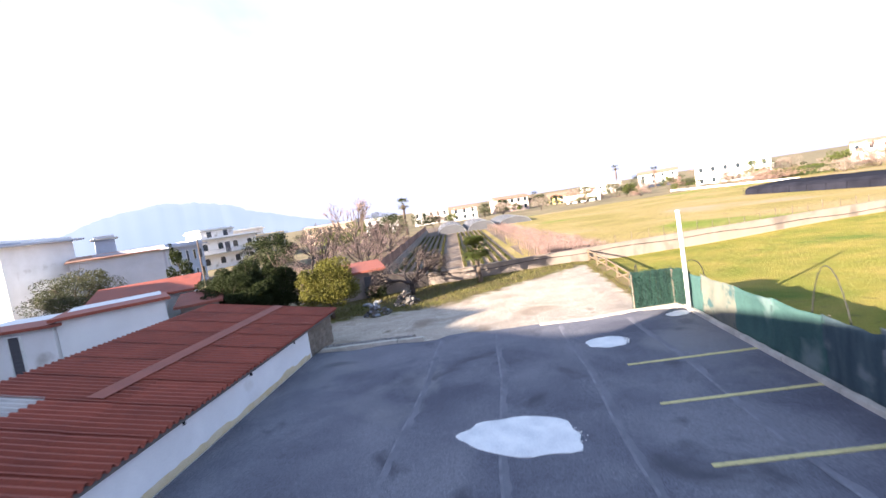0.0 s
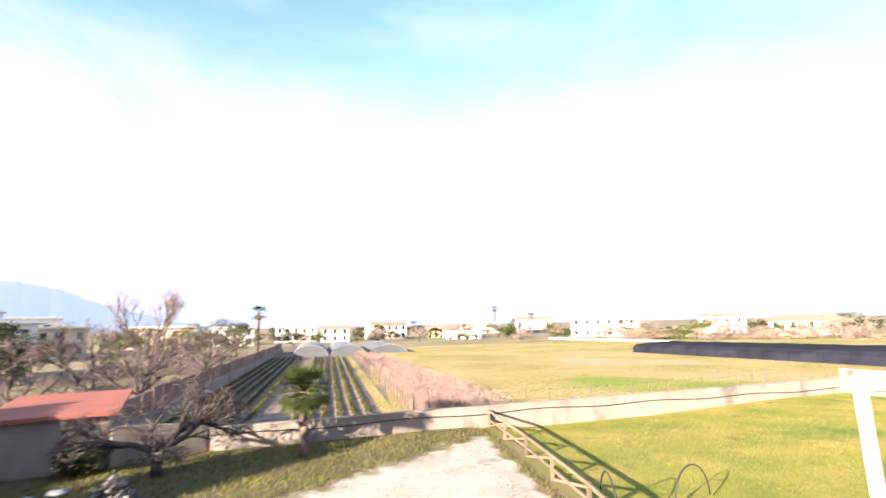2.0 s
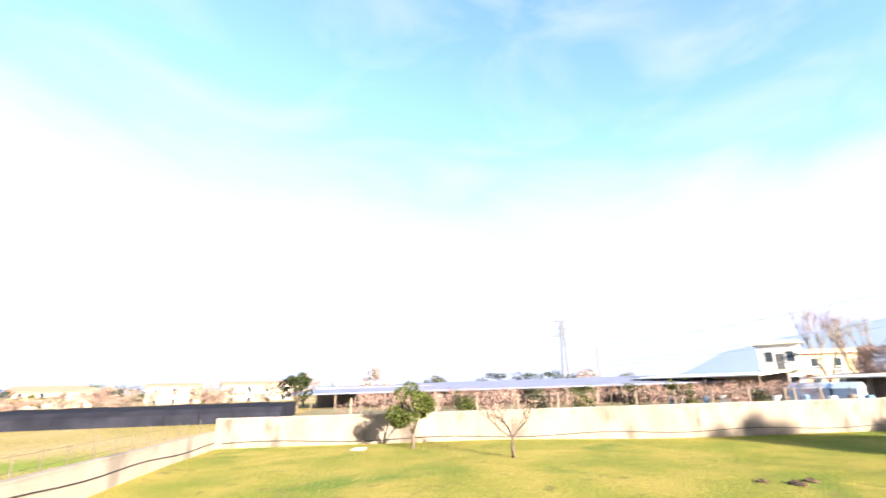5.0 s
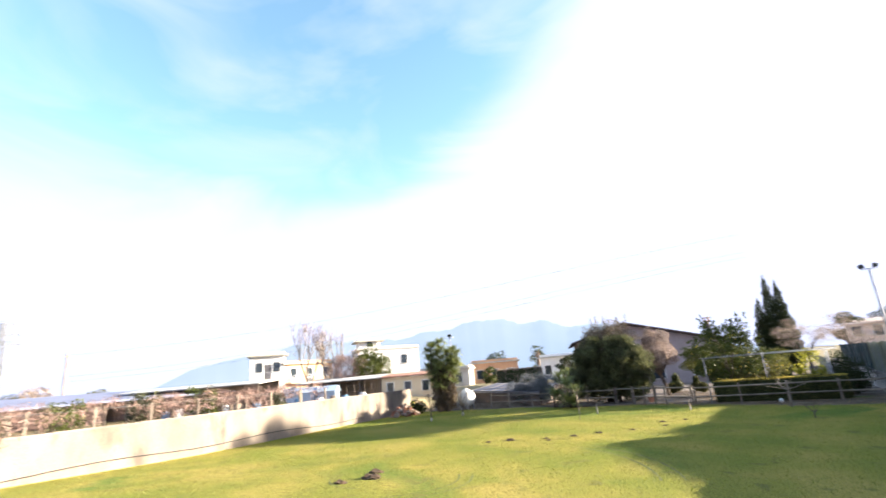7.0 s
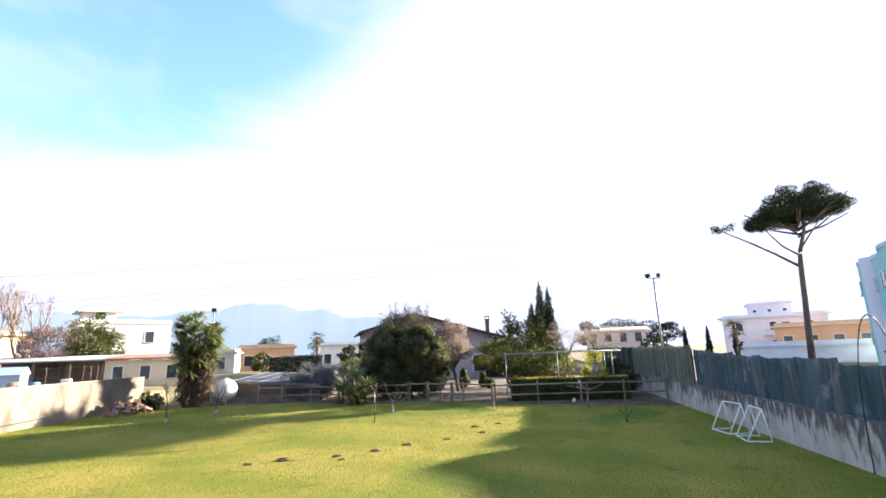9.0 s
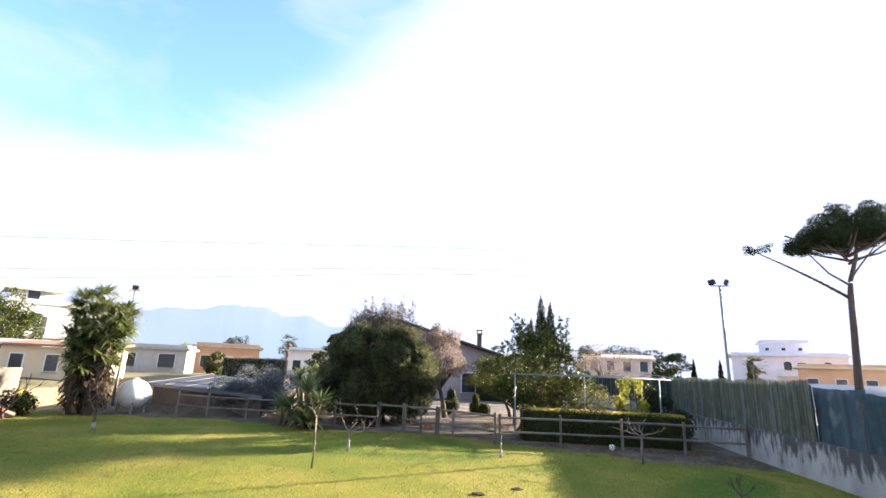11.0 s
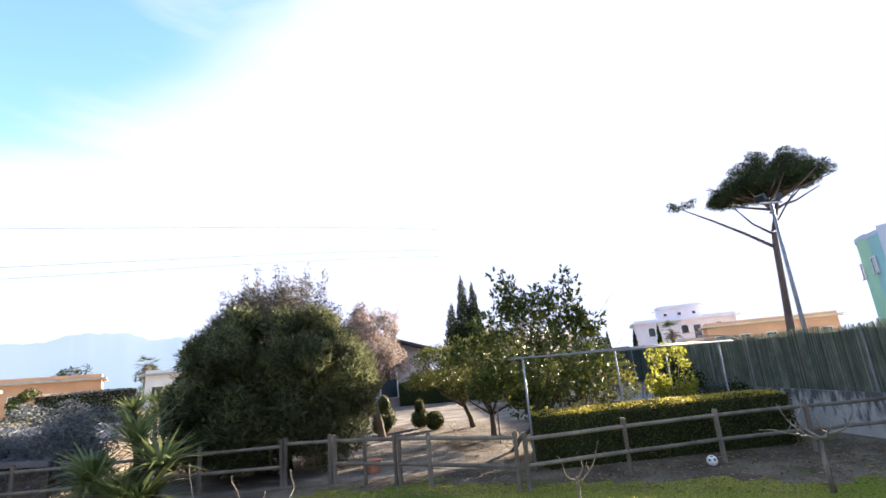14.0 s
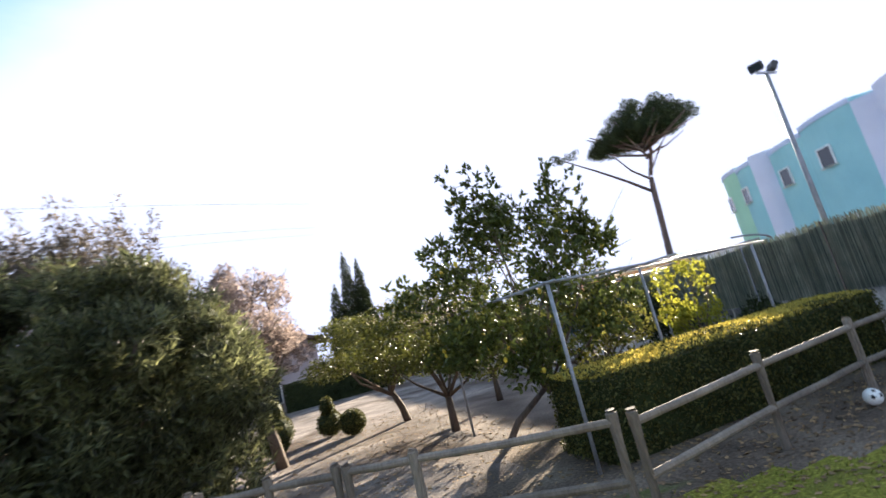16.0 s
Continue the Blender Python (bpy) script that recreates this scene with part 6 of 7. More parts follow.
# ---- houses to the north and east ----
house((22.0, 184.3), (30.0, 183.2), 8, -.5, 3.4, M_YELLOW, 2, "yellow two-storey house far across the meadow", 4, "gable", roof_h=1.2)
house((25.0, 160.6), (35.6, 158.5), 7, -.6, 2.2, M_PLASTER, 1, "low white farm building with flat roof", 4, "flat", over=.3)
house((69.4, 229.4), (85.0, 223.7), 11, -1.0, 6.4, M_PLASTER, 3, "tall white house with red tiled roof", 4, "gable", roof_h=1.4)
house((44.0, 236.0), (62.0, 232.0), 10, -.5, 4.8, M_PLASTER, 2, "white house half hidden by trees", 5, "flat")
house((67.0, 217.2), (80.0, 212.4), 4, -.8, 1.8, mat("dark_blue_fence", (0.05, 0.06, 0.10), (0.04, 0.05, 0.08), 1, .8, .1), 1, "dark blue screened yard", 0, "flat", over=.05, name="screened_yard", cat="yard")
house((63.5, 153.6), (81.0, 145.0), 10, -.3, 6.2, M_PLASTER, 2, "broad white villa with flat roof and terrace", 6, "flat", over=.8, balcony=((1, 10, 20, 1.5),))
house((114.1, 131.4), (123.6, 121.1), 9, -.3, 4.6, M_PINK, 1, "low tan house with pale red roof", 3, "gable", roof_h=.9)
house((109.7, 156.0), (119.9, 147.7), 9, -.2, 5.8, M_PLASTER, 2, "white house in the distance", 4, "gable", roof_h=.8)
house((103.5, 122.0), (114.0, 111.2), 9, -.2, 4.0, M_PEACH, 2, "tan house with red roof and pillars", 4, "gable", roof_h=.9)
house((112.2, 97.6), (118.6, 88.5), 9, -.2, 4.6, M_CREAM, 2, "tan house in the distance", 3, "gable", roof_h=.8)
house((120.0, 84.0), (128.0, 70.0), 9, -.2, 4.8, M_PINK, 2, "pale house in the distance", 4, "gable", roof_h=.8)
house((132.0, 60.0), (138.0, 44.0), 9, -.2, 4.4, M_PLASTER, 2, "pale house row in the distance", 5, "flat")

# ---- houses to the south-east ----
house((74.3, -15.6), (71.6, -19.6), 3.2, .9, 7.6, M_PLASTER, 2, "white house with an open roof terrace", 2, "flat", over=.5, balcony=((1, .2, 4.6, 1.2),))
house((71.6, -19.6), (70.3, -27.5), 8, .9, 6.2, M_ORANGE, 2, "orange house wing with white eaves", 3, "flat", over=.5, balcony=((1, .3, 7.5, 1.2),))
house((66.3, -29.2), (60.2, -37.0), 9, .9, 7.6, M_PLASTER, 2, "bright white house with outside stair and loggia", 2, "flat", over=.1, left_win=3, balcony=((1, .6, 5.5, 1.3),))
house((66.2, -29.5), (64.2, -32.2), 4, 7.6, 9.0, M_PLASTER, 1, "white roof storey with overhanging slab", 1, "flat", over=.7, name="roof_storey", cat="house")
house((53.6, -42.4), (47.1, -46.1), 8, .6, 4.2, M_ORANGE, 1, "low orange house with chimneys", 3, "flat", over=.4)
house((44.0, -48.0), (37.5, -50.0), 8, .4, 4.2, M_PLASTER, 1, "low pale house beyond the hedge", 3, "flat", over=.4)
house((57.0, -33.0), (50.0, -36.0), 4, 1.1, 3.5, mat("corrugated_grey_wall", (0.60, 0.57, 0.52), (0.48, 0.45, 0.41), 1.2, .9, .2), 1, "pale open-fronted outbuilding beside the drive", 2, "flat", over=.3, win=(1.6, 1.4), shut=True, cat="outbuilding", name="outbuilding")

# ---- the garden house ----
def garden_house():
    t = thing("garden_house", (30.0, -28.2, 0), "garden house with pinkish gable wall and dark sloping eaves", "house", rz=math.degrees(math.atan2(-6.2, -14.4)))
    m_wall = mat("lilac_grey_plaster", (0.40, 0.34, 0.34), (0.31, 0.265, 0.265), .6, .9, .12)
    m_roof = mat("dark_brown_tile", (0.10, 0.07, 0.06), (0.07, 0.05, 0.045), 1.5, .9, .3)
    W, D, he, hr = 15.7, 10.0, 4.0, 6.65
    R = 5.2
    p = [(0, -.2), (W, -.2), (W, he), (R, hr), (0, he + 1.2)]
    part("wall", MB().add([(x, 0, z) for x, z in p] + [(x, D, z) for x, z in p], [(0, 1, 2, 3, 4), (9, 8, 7, 6, 5), (1, 0, 5, 6), (2, 1, 6, 7), (0, 4, 9, 5), (4, 3, 8, 9), (3, 2, 7, 8)]), m_wall, t)
    for s in (0, 1):
        e, r = ((-.7, he + .9), (R, hr + .03)) if not s else ((W + .7, he - .3), (R, hr + .03))
        vs = [(e[0], -.8, e[1]), (r[0], -.8, r[1]), (r[0], D + .6, r[1]), (e[0], D + .6, e[1])]
        part("roof", MB().add(vs + [(x, y, z + .2) for x, y, z in vs], [(3, 2, 1, 0), (4, 5, 6, 7), (0, 1, 5, 4), (1, 2, 6, 5), (2, 3, 7, 6), (3, 0, 4, 7)]), m_roof, t)
    for x in (3.0, 8.0, 12.2):
        window_on(t, pose(x, -.012, 1.5), 1.3, 1.7, arch=True)
    window_on(t, pose(W / 2, -.012, 4.6), .9, 1.0)


garden_house()
ch = thing("chimney", (18.5, -42.8, 4.4), "slim brick chimney with a cowl", "chimney")
part("stack", MB().box(-.26, -.26, -1.2, .26, .26, 2.3), mat("dark_chimney_render", (0.15, 0.12, 0.115), (0.10, 0.08, 0.078), 2.5, .9, .2), ch)
part("cowl", MB().box(-.36, -.36, 2.3, .36, .36, 2.4).box(-.3, -.3, 2.4, -.2, .3, 2.7).box(.2, -.3, 2.4, .3, .3, 2.7).box(-.36, -.36, 2.7, .36, .36, 2.78), M_TILE, ch)
house((18.7, -41.3), (18.3, -44.8), .6, 0, 3.4, M_PLASTER, 1, "white end wall below the chimney", 0, "flat", over=.02, name="end_wall", cat="wall")

# ---- villas to the south-west ----
house((4.3, -59.6), (-4.3, -58.0), 8, .3, 5.3, M_PINK, 2, "pale villa with tiled roof and wide eaves", 4, "gable", M_PINK, roof_h=.5, shut=True)
house((-21.0, -73.7), (-34.7, -67.6), 12, .6, 6.8, M_VILLA, 2, "white villa with arched windows and roof terrace", 3, "flat", over=.6, roof_m=M_VILLA, arch=True, balcony=((1, 6.0, 12.6, 1.2),), left_win=2)
house((-25.4, -73.7), (-31.4, -71.0), 6, 7.02, 8.9, M_VILLA, 1, "white roof storey of the villa", 3, "flat", M_VILLA, over=.4, win=(.5, .4), name="roof_storey", cat="house")
house((-19.8, -52.8), (-31.5, -46.4), 6, .6, 4.5, M_ORANGE, 1, "long ochre building with pale roof edge", 5, "flat", M_CREAM, over=.5)
house((-8.8, -35.8), (-20.5, -29.9), 3, .6, 2.1, M_VILLA, 1, "low pale blue wall building behind the fence", 0, "flat", M_VILLA, over=.15, cat="outbuilding", name="outbuilding")

# ---- the big green and blue building, whose shade falls on the parking ground ----
def green_building():
    t = thing("hall_building", (0, 0, 0), "large rounded hall painted green, turquoise and pale blue", "building")
    m_g = mat("pale_green_paint", (0.36, 0.62, 0.45), (0.30, 0.54, 0.40), .5, .8, .08)
    m_t = mat("turquoise_paint", (0.30, 0.56, 0.58), (0.25, 0.49, 0.52), .5, .8, .08)
    m_b = mat("pale_blue_paint", (0.50, 0.58, 0.72), (0.44, 0.51, 0.65), .5, .8, .08)
    m_y = mat("ochre_paint", (0.72, 0.55, 0.28), (0.62, 0.47, 0.25), .5, .8, .08)
    # stepped front, each stretch bulging a little
    front = [(-17.0, -28.0), (-14.6, -25.0), (-13.2, -22.9), (-13.6, -21.8), (-12.0, -18.7), (-10.5, -15.2), (-10.6, -14.2), (-9.2, -12.2), (-10.0, -9.9)]
    H = 8.8
    m_w = mat("pale_lilac_paint", (0.64, 0.66, 0.76), (0.57, 0.59, 0.69), .5, .8, .08)
    cols = (m_g, m_t, m_w, m_t, m_t, m_w, m_w, m_w)
    for i, ((x0, y0), (x1, y1)) in enumerate(zip(front, front[1:])):
        d = Vector((x1 - x0, y1 - y0, 0))
        n = Vector((d.y, -d.x, 0)).normalized()
        k = 7
        bul = .08 * d.length
        p = [Vector((x0, y0, 0)) + d * j / k + n * bul * math.sin(math.pi * j / k) for j in range(k + 1)]
        poly = [(q.x, q.y) for q in p] + [(x1 - 4, y1 + 3), (x0 - 4, y0 + 3)]
        hh = H + (-.15 if i % 2 else .1)
        f = part("facade", MB().prism(poly, .3, hh), cols[i], t)
        if d.length > 2.5:
            mid = p[k // 2]
            ang = math.degrees(math.atan2(d.y, d.x))
            for z in (2.7, 6.6):
                window_on(f, pose(mid.x + n.x * .05, mid.y + n.y * .05, z, 0, 0, ang), .9, 1.0)
            part("band", MB().prism([(q.x + n.x * .06, q.y + n.y * .06) for q in p] + [(q.x, q.y) for q in reversed(p)], hh - .25, hh + .02), m_b, f)
    core = [(-17.7, -27.4), (-15.3, -24.5), (-12.7, -18.4), (-11.2, -14.9), (-9.8, -12.1), (-10.2, -9.9), (-14.7, -4.45), (-16.6, -3.1), (-17.0, -2.2), (-18.6, -3.4), (-19.8, -4.3), (-21.3, -4.3), (-22.2, -3.75), (-23.4, -2.85), (-26.5, -.5), (-31.5, -3.0), (-38.0, -8.0), (-29.0, -27.0)]
    part("hall_body", MB().prism(core, .3, H - .05), m_b, t)
    part("annex", MB().prism([(-30.6, -4.9), (-26.4, -.45), (-25.7, 1.7), (-24.7, 2.1), (-31.4, 7.9), (-36.4, 15.9), (-46.0, 14.0), (-41.0, -7.0)], .3, H - .2), m_b, t)
    part("gable", MB().add([(-12.1, -14.4, H - .3), (-11.4, -10.4, H - .3), (-11.8, -12.4, H + .35), (-21.0, -13.0, H - .3), (-20, -8.0, H - .3), (-20.5, -10.5, H + .35)], [(0, 1, 2), (3, 5, 4), (0, 2, 5, 3), (1, 4, 5, 2), (0, 3, 4, 1)]), m_y, t)


green_building()


# ---- stone pine ----
def stone_pine():
    t = thing("stone_pine", (-13.2, -31.9, .6), "tall stone pine with flat umbrella crown", "tree")
    random.seed(61)
    w = MB()
    w.tube([(0.1, -.1, -.2), (.0, .1, 3.0), (-.15, .25, 6), (-.3, .4, 9.4), (-.4, .45, 10.4)], [.33, .28, .25, .23, .18], 10)
    side = Vector((.83, -.55, 0))
    deep = Vector((.55, .83, 0))
    up = Vector((0, 0, 1))
    o = Vector((-.3, .4, 9.4))
    C = Vector((-.6, .7, 14.7))
    main = o + Vector((-.1, .1, 1.2))
    w.tube([tuple(main), tuple(main.lerp(C, .5) - side * .5), tuple(C - side * .6)], [.18, .14, .07], 8)
    w.tube([tuple(o - up * .3), tuple(o + side * 1.9 + up * 1.3), tuple(o + side * 4.0 + up * 2.9), tuple(o + side * 6.4 + up * 4.6)], [.14, .11, .08, .04], 7)
    w.tube([tuple(o + up * .9), tuple(o + side * 1.2 + up * 2.0), tuple(o + side * 2.4 + up * 3.9)], [.10, .075, .04], 6)
    w.tube([tuple(o + up * 1.1), tuple(o - side * .9 + up * 2.4), tuple(o - side * 2.4 + up * 4.4)], [.10, .075, .04], 6)
    for k in range(17):
        a = TAU * k / 17 + rnd(-.3, .3)
        b = main.lerp(C, rnd(.35, .9))
        e = C + side * (4.4 * math.cos(a)) + deep * (3.8 * math.sin(a)) + up * rnd(-.8, .8)
        w.tube([tuple(b), tuple(b.lerp(e, .5) - up * .25), tuple(e)], [.12, .08, .04], 6)
    part("trunk", w, mat("pine_bark", (0.15, 0.105, 0.09), (0.095, 0.068, 0.06), 4, .95, .5, stretch=(1, 1, .4)), t, smooth=True)
    cl = []
    for k in range(190):
        a, q = rnd(0, TAU), math.sqrt(rnd(0, 1))
        c = C + side * (4.1 * q * math.cos(a)) + deep * (3.8 * q * math.sin(a))
        c.z += 3.5 * (1 - q * q) * rnd(.0, 1.0) - 1.1 + .6 * q - .4 * q * math.cos(a)
        cl.append((c, rnd(.5, .95), rnd(.5, .95), rnd(.35, .6)))
    for k in range(12):
        c = o + side * rnd(5.4, 7.2) + up * rnd(4.2, 5.3) + jitter(.25)
        cl.append((c, .32, .32, .25))
    part("crown", leaf_cloud(MB(), cl, 75000, .3, 9.0, -.4), L_PINE, t)


stone_pine()
for x, y, h, r in ((-4.0, -70.0, 7.5, 4.5), (3.0, -62.0, 6.5, 2.6), (-9.0, -66.0, 6.0, 3.0)):
    crown_tree((x, y, .3), "dark round-crowned tree behind the villas", h, (r, r * .8, h * .3), h * .4, .2, L_PINE, 3500, .3, clumps=14)
for x, y, h in ((-13.0, -58.0, 5.0), (-17.5, -60.0, 5.5), (-11.0, -62.0, 5.2)):
    cypress((x, y, .4), h, .6, "small dark cypress near the villas")
fan_palm((-14.0, -50.5, .4), "palm tree near the white villa", 4.0, .2, 1.7, 30)

# ---- beyond the north wall: the vegetable field ----
def field():
    t = tagged(thing("vegetable_rows", (0, 0, 0), "rows of low winter vegetables on pale ridges", "field", kind="stuff"))
    soil, veg = MB(), MB()
    random.seed(71)
    rs = np.random.RandomState(7)
    for k in range(14):
        u = (k + .5) / 14
        if 6 <= k <= 7:
            continue
        x0, x1 = -9.2 + 10.5 * u, -13.6 + 10.7 * u
        n = 34
        for j in range(n):
            a, b = j / n, (j + .97) / n
            pa = Vector((x0 + (x1 - x0) * a, 34.6 + 53 * a, .28))
            pb = Vector((x0 + (x1 - x0) * b, 34.6 + 53 * b, .28))
            w = .24
            h = .13 + rnd(-.02, .02)
            soil.add([pa + Vector((-w, 0, 0)), pa + Vector((w, 0, 0)), pb + Vector((w, 0, 0)), pb + Vector((-w, 0, 0)), pa + Vector((-.1, 0, h)), pa + Vector((.1, 0, h)), pb + Vector((.1, 0, h)), pb + Vector((-.1, 0, h))],
                     [(4, 5, 6, 7), (0, 4, 7, 3), (1, 2, 6, 5), (0, 1, 5, 4), (2, 3, 7, 6)])
        cl = []
        for j in range(95):
            a = (j + rnd(-.2, .2)) / 95
            cl.append((Vector((x0 + (x1 - x0) * a, 34.6 + 53 * a, .48)), .16, .2, .1))
        leaf_cloud(veg, cl, 2400, .16, 2.0)
    part("soil_ridges", soil, G_SOIL, t)
    part("leaves", veg, L_HEDGE, t)
    # pale path along the field's right edge
    p = thing("grass_strip", (0, 0, 0), "pale grassy strip beside the field", "path", kind="structure")
    part("strip", MB().prism([(1.75, 33.4), (2.5, 33.5), (-1.9, 88), (-2.7, 88)], .29, .32), G_MEADOW, p)


field()
w = slab_wall("wall_field", (-9.75, 33.5), (-15.6, 108), .25, 0, 1.0, 1.0, M_CONC, "low pale wall along the vegetable field", cap=False)
fp = thing("board_fence", (0, 0, 0), "brown board fence on the low field wall", "fence")
m_board = mat("brown_boards", (0.22, 0.14, 0.11), (0.15, 0.10, 0.08), 2, .9, .3, vary=.25)
for i in range(48):
    u0, u1 = i / 48, (i + .96) / 48
    a, b = Vector((-9.85, 33.6, 1.0)).lerp(Vector((-15.7, 108, 1.0)), u0), Vector((-9.85, 33.6, 1.0)).lerp(Vector((-15.7, 108, 1.0)), u1)
    h = 1.0 + rnd(-.08, .08)
    part("board_panel", MB().beam(a + Vector((0, 0, h / 2)), b + Vector((0, 0, h / 2)), h if False else .04, h), m_board, fp)


# reddish vines and their stakes, wire fences
M_STAKE = mat("weathered_stake", (0.14, 0.11, 0.095), (0.085, 0.065, 0.055), 6, .95, .3)
M_FIGBARK = mat("dark_fig_bark", (0.085, 0.066, 0.062), (0.045, 0.036, 0.035), 5.0, 0.95, 0.5, stretch=(1, 1, 0.35))
L_DARKTWIG = mat("purplish_twigs", (0.19, 0.135, 0.13), (0.11, 0.08, 0.08), 2.0, 0.9, 0, isl=0.35)


def stakes(name, a, b, n, h, label, group, m=None, wires=(.5, 1.0), r=.035):
    t = thing(name, (0, 0, 0), label, "fence")
    a, b = Vector(a), Vector(b)
    for i in range(n):
        p = a.lerp(b, i / (n - 1)) + Vector((rnd(-.1, .1), rnd(-.1, .1), 0))
        part("stake", MB().tube([tuple(p + Vector((0, 0, -.1))), tuple(p + Vector((rnd(-.04, .04), rnd(-.04, .04), h * rnd(.9, 1.08))))], r * .8, 6), m or M_STAKE, t)
    for z in wires:
        part("wire", MB().beam(a + Vector((0, 0, z)), b + Vector((0, 0, z)), .007), M_BLACKPLASTIC, t)


random.seed(81)
stakes("vine_stakes", (2.75, 33.7, .3), (-1.4, 88, .3), 46, 1.25, "grey stakes along the reddish vine strip", "")
stakes("wire_fence", (3.6, 34.3, .3), (30.0, 38.4, .3), 22, 1.35, "thin stake and wire fence along the meadow", "", r=.025, wires=(.4, .8, 1.2))
vs = tagged(thing("vine_strip", (0, 0, 0), "strip of leafless reddish canes and brush", "brush", kind="stuff"))
rs = [(Vector((3.2 + rnd(0, 5.2) * (1 - .45 * u) - 4.2 * u, 35.6 + 52 * u, .75)), .7, .9, .5) for u in [rnd(0, 1) ** 1.6 for _ in range(330)]]
part("canes", leaf_cloud(MB(), rs, 38000, .5, 42.0, -.9), L_VINE, vs)
dry = tagged(thing("dry_brush", (0, 0, 0), "dry reddish brush along the boundary wall", "brush", kind="stuff"))
part("canes", leaf_cloud(MB(), [(Vector((q, north_y(q) + rnd(.4, 1.6), .5)), .5, .4, .3) for q in [rnd(8, 30) for _ in range(60)]], 4200, .4, 18.0, -1.0), L_TWIG, dry)


# tunnels of plastic sheet at the end of the field
def tunnel(x, y, w, L, h, rz, label, m, name="plastic_tunnel"):
    t = thing(name, (x, y, .3), label, "greenhouse", rz=rz)
    n = 12
    mb = MB()
    for s in (0, L):
        mb.v += [(-math.cos(math.pi * k / n) * w / 2, s, math.sin(math.pi * k / n) * h) for k in range(n + 1)]
    mb.f = [(k, k + 1, n + 2 + k, n + 1 + k) for k in range(n)] + [tuple(range(n, -1, -1)), tuple(range(n + 1, 2 * n + 2))]
    part("sheet", mb, m, t, smooth=False)
    for s in np.linspace(0, L, 5):
        part("rib", MB().tube([(-math.cos(math.pi * k / n) * w / 2 * 1.01, s, math.sin(math.pi * k / n) * h * 1.01) for k in range(n + 1)], .04, 5), M_STEEL, t)


m_film = mat("cloudy_plastic_film", (0.095, 0.100, 0.110), (0.070, 0.072, 0.083), .5, .6, .1)
tunnel(-8.4, 91, 5.5, 22, 1.75, 6, "cloudy plastic tunnel beyond the field", m_film)
tunnel(-2.4, 90.5, 5.5, 22, 1.7, 6, "cloudy plastic tunnel beyond the field", m_film)
tunnel(4.2, 95, 6.5, 18, 1.4, 6, "cloudy plastic tunnel beyond the field", m_film)


def net_tunnel():
    t = thing("net_tunnel", (0, 0, 0), "long low tunnel of black shade net", "net tunnel")
    a, b = Vector((39.0, 77, 0)), Vector((47.0, 40.8, 0))
    back = Vector((7, 1.2, 0))
    n = 40
    mb = MB()
    for i in range(n + 1):
        p = a.lerp(b, i / n)
        h = 1.5 + .25 * i / n + .10 * noise.noise(Vector((i * .4, 0, 0)))
        for q, z in ((p, -.2), (p + back * .03, h * .75), (p + back * .12, h), (p + back, h + .25), (p + back, -.2)):
            mb.v.append((q.x, q.y, z))
    for i in range(n):
        for k in range(4):
            mb.f.append((i * 5 + k, i * 5 + 5 + k, i * 5 + 6 + k, i * 5 + k + 1))
    mb.f += [(0, 1, 2, 3, 4), tuple(n * 5 + k for k in (4, 3, 2, 1, 0))]
    part("net", mb, M_NET, t)
    for i in range(0, n + 1, 3):
        p = a.lerp(b, i / n)
        part("stake", MB().tube([(p.x - .1, p.y, -.1), (p.x - .05, p.y, 1.45)], .03, 5), M_NET, t)


net_tunnel()
slab_wall("wall_far", (50.0, 138), (61.0, 100), .3, -1, .75, .75, M_PLASTER, "low white wall beyond the meadow", cap=False)
hedge((64.3, 170.3, -.3), 20, 2.5, 2.3, L_CITRUS, 2600, .5, "long clipped green hedge before a villa", rz=-25)
hedge((75.2, 142.9, -.3), 6, 2, 2.2, L_CITRUS, 1000, .5, "clipped green hedge before a villa", rz=-30)
hedge((64.8, 114.1, -.2), 10, 3, 2.6, L_CITRUS, 1500, .5, "bushy green hedge beside the net tunnel", rz=-33)

# ---- the yard's palm, trees, rubble ----
random.seed(91)
fan_palm((-1.7, 30.2, gz(-1.7, 30.2)), "short fan palm with dry skirt at the yard's edge", 2.35, .13, 1.2, 110)
bare_tree((-6.1, 28.6, gz(-6, 28.6)), "gnarled leafless fig tree with crooked spreading limbs", .75, .2, .86, 4, 1.4, M_FIGBARK, up=.05, twigs=2600, twig_m=M_FIGBARK, kids=(2, 3), forks=5)
crown_tree((-10.1, 24.2, gz(-10.1, 24.2)), "round lemon tree with sunlit yellow-green leaves", 3.4, (1.62, 1.55, 1.4), .95, .12, L_LEMON, 24000, .12, base_n=.35, clumps=26, limbs=8, name="lemon_tree")
crown_tree((-16.4, 25.8, .3), "broad dark evergreen tree hanging to the ground", 3.95, (2.75, 2.5, 2.2), .6, .2, L_DARK, 90000, .10, clumps=46, limbs=8, base_n=.45, ragged=.1, clump=(.16, .28))
crown_tree((-14.5, 26.4, .3), "broad dark evergreen tree hanging to the ground", 3.6, (1.7, 1.6, 1.8), .5, .16, L_DARK, 36000, .10, clumps=34, limbs=6, base_n=.45, ragged=.1, clump=(.18, .3))
crown_tree((-29.4, 28.0, .6), "greyish olive tree before the apartments", 4.5, (2.7, 2.4, 1.9), 1.6, .22, L_OLIVE, 16000, .16, clumps=22, base_n=.3, limbs=8, aspect=3, name="olive_tree")
bare_tree((-16.6, 53.3, .3), "tall leafless tree above the gardens", 2.4, .2, 1.9, 4, .8, M_BARK, twigs=1200, up=.25)
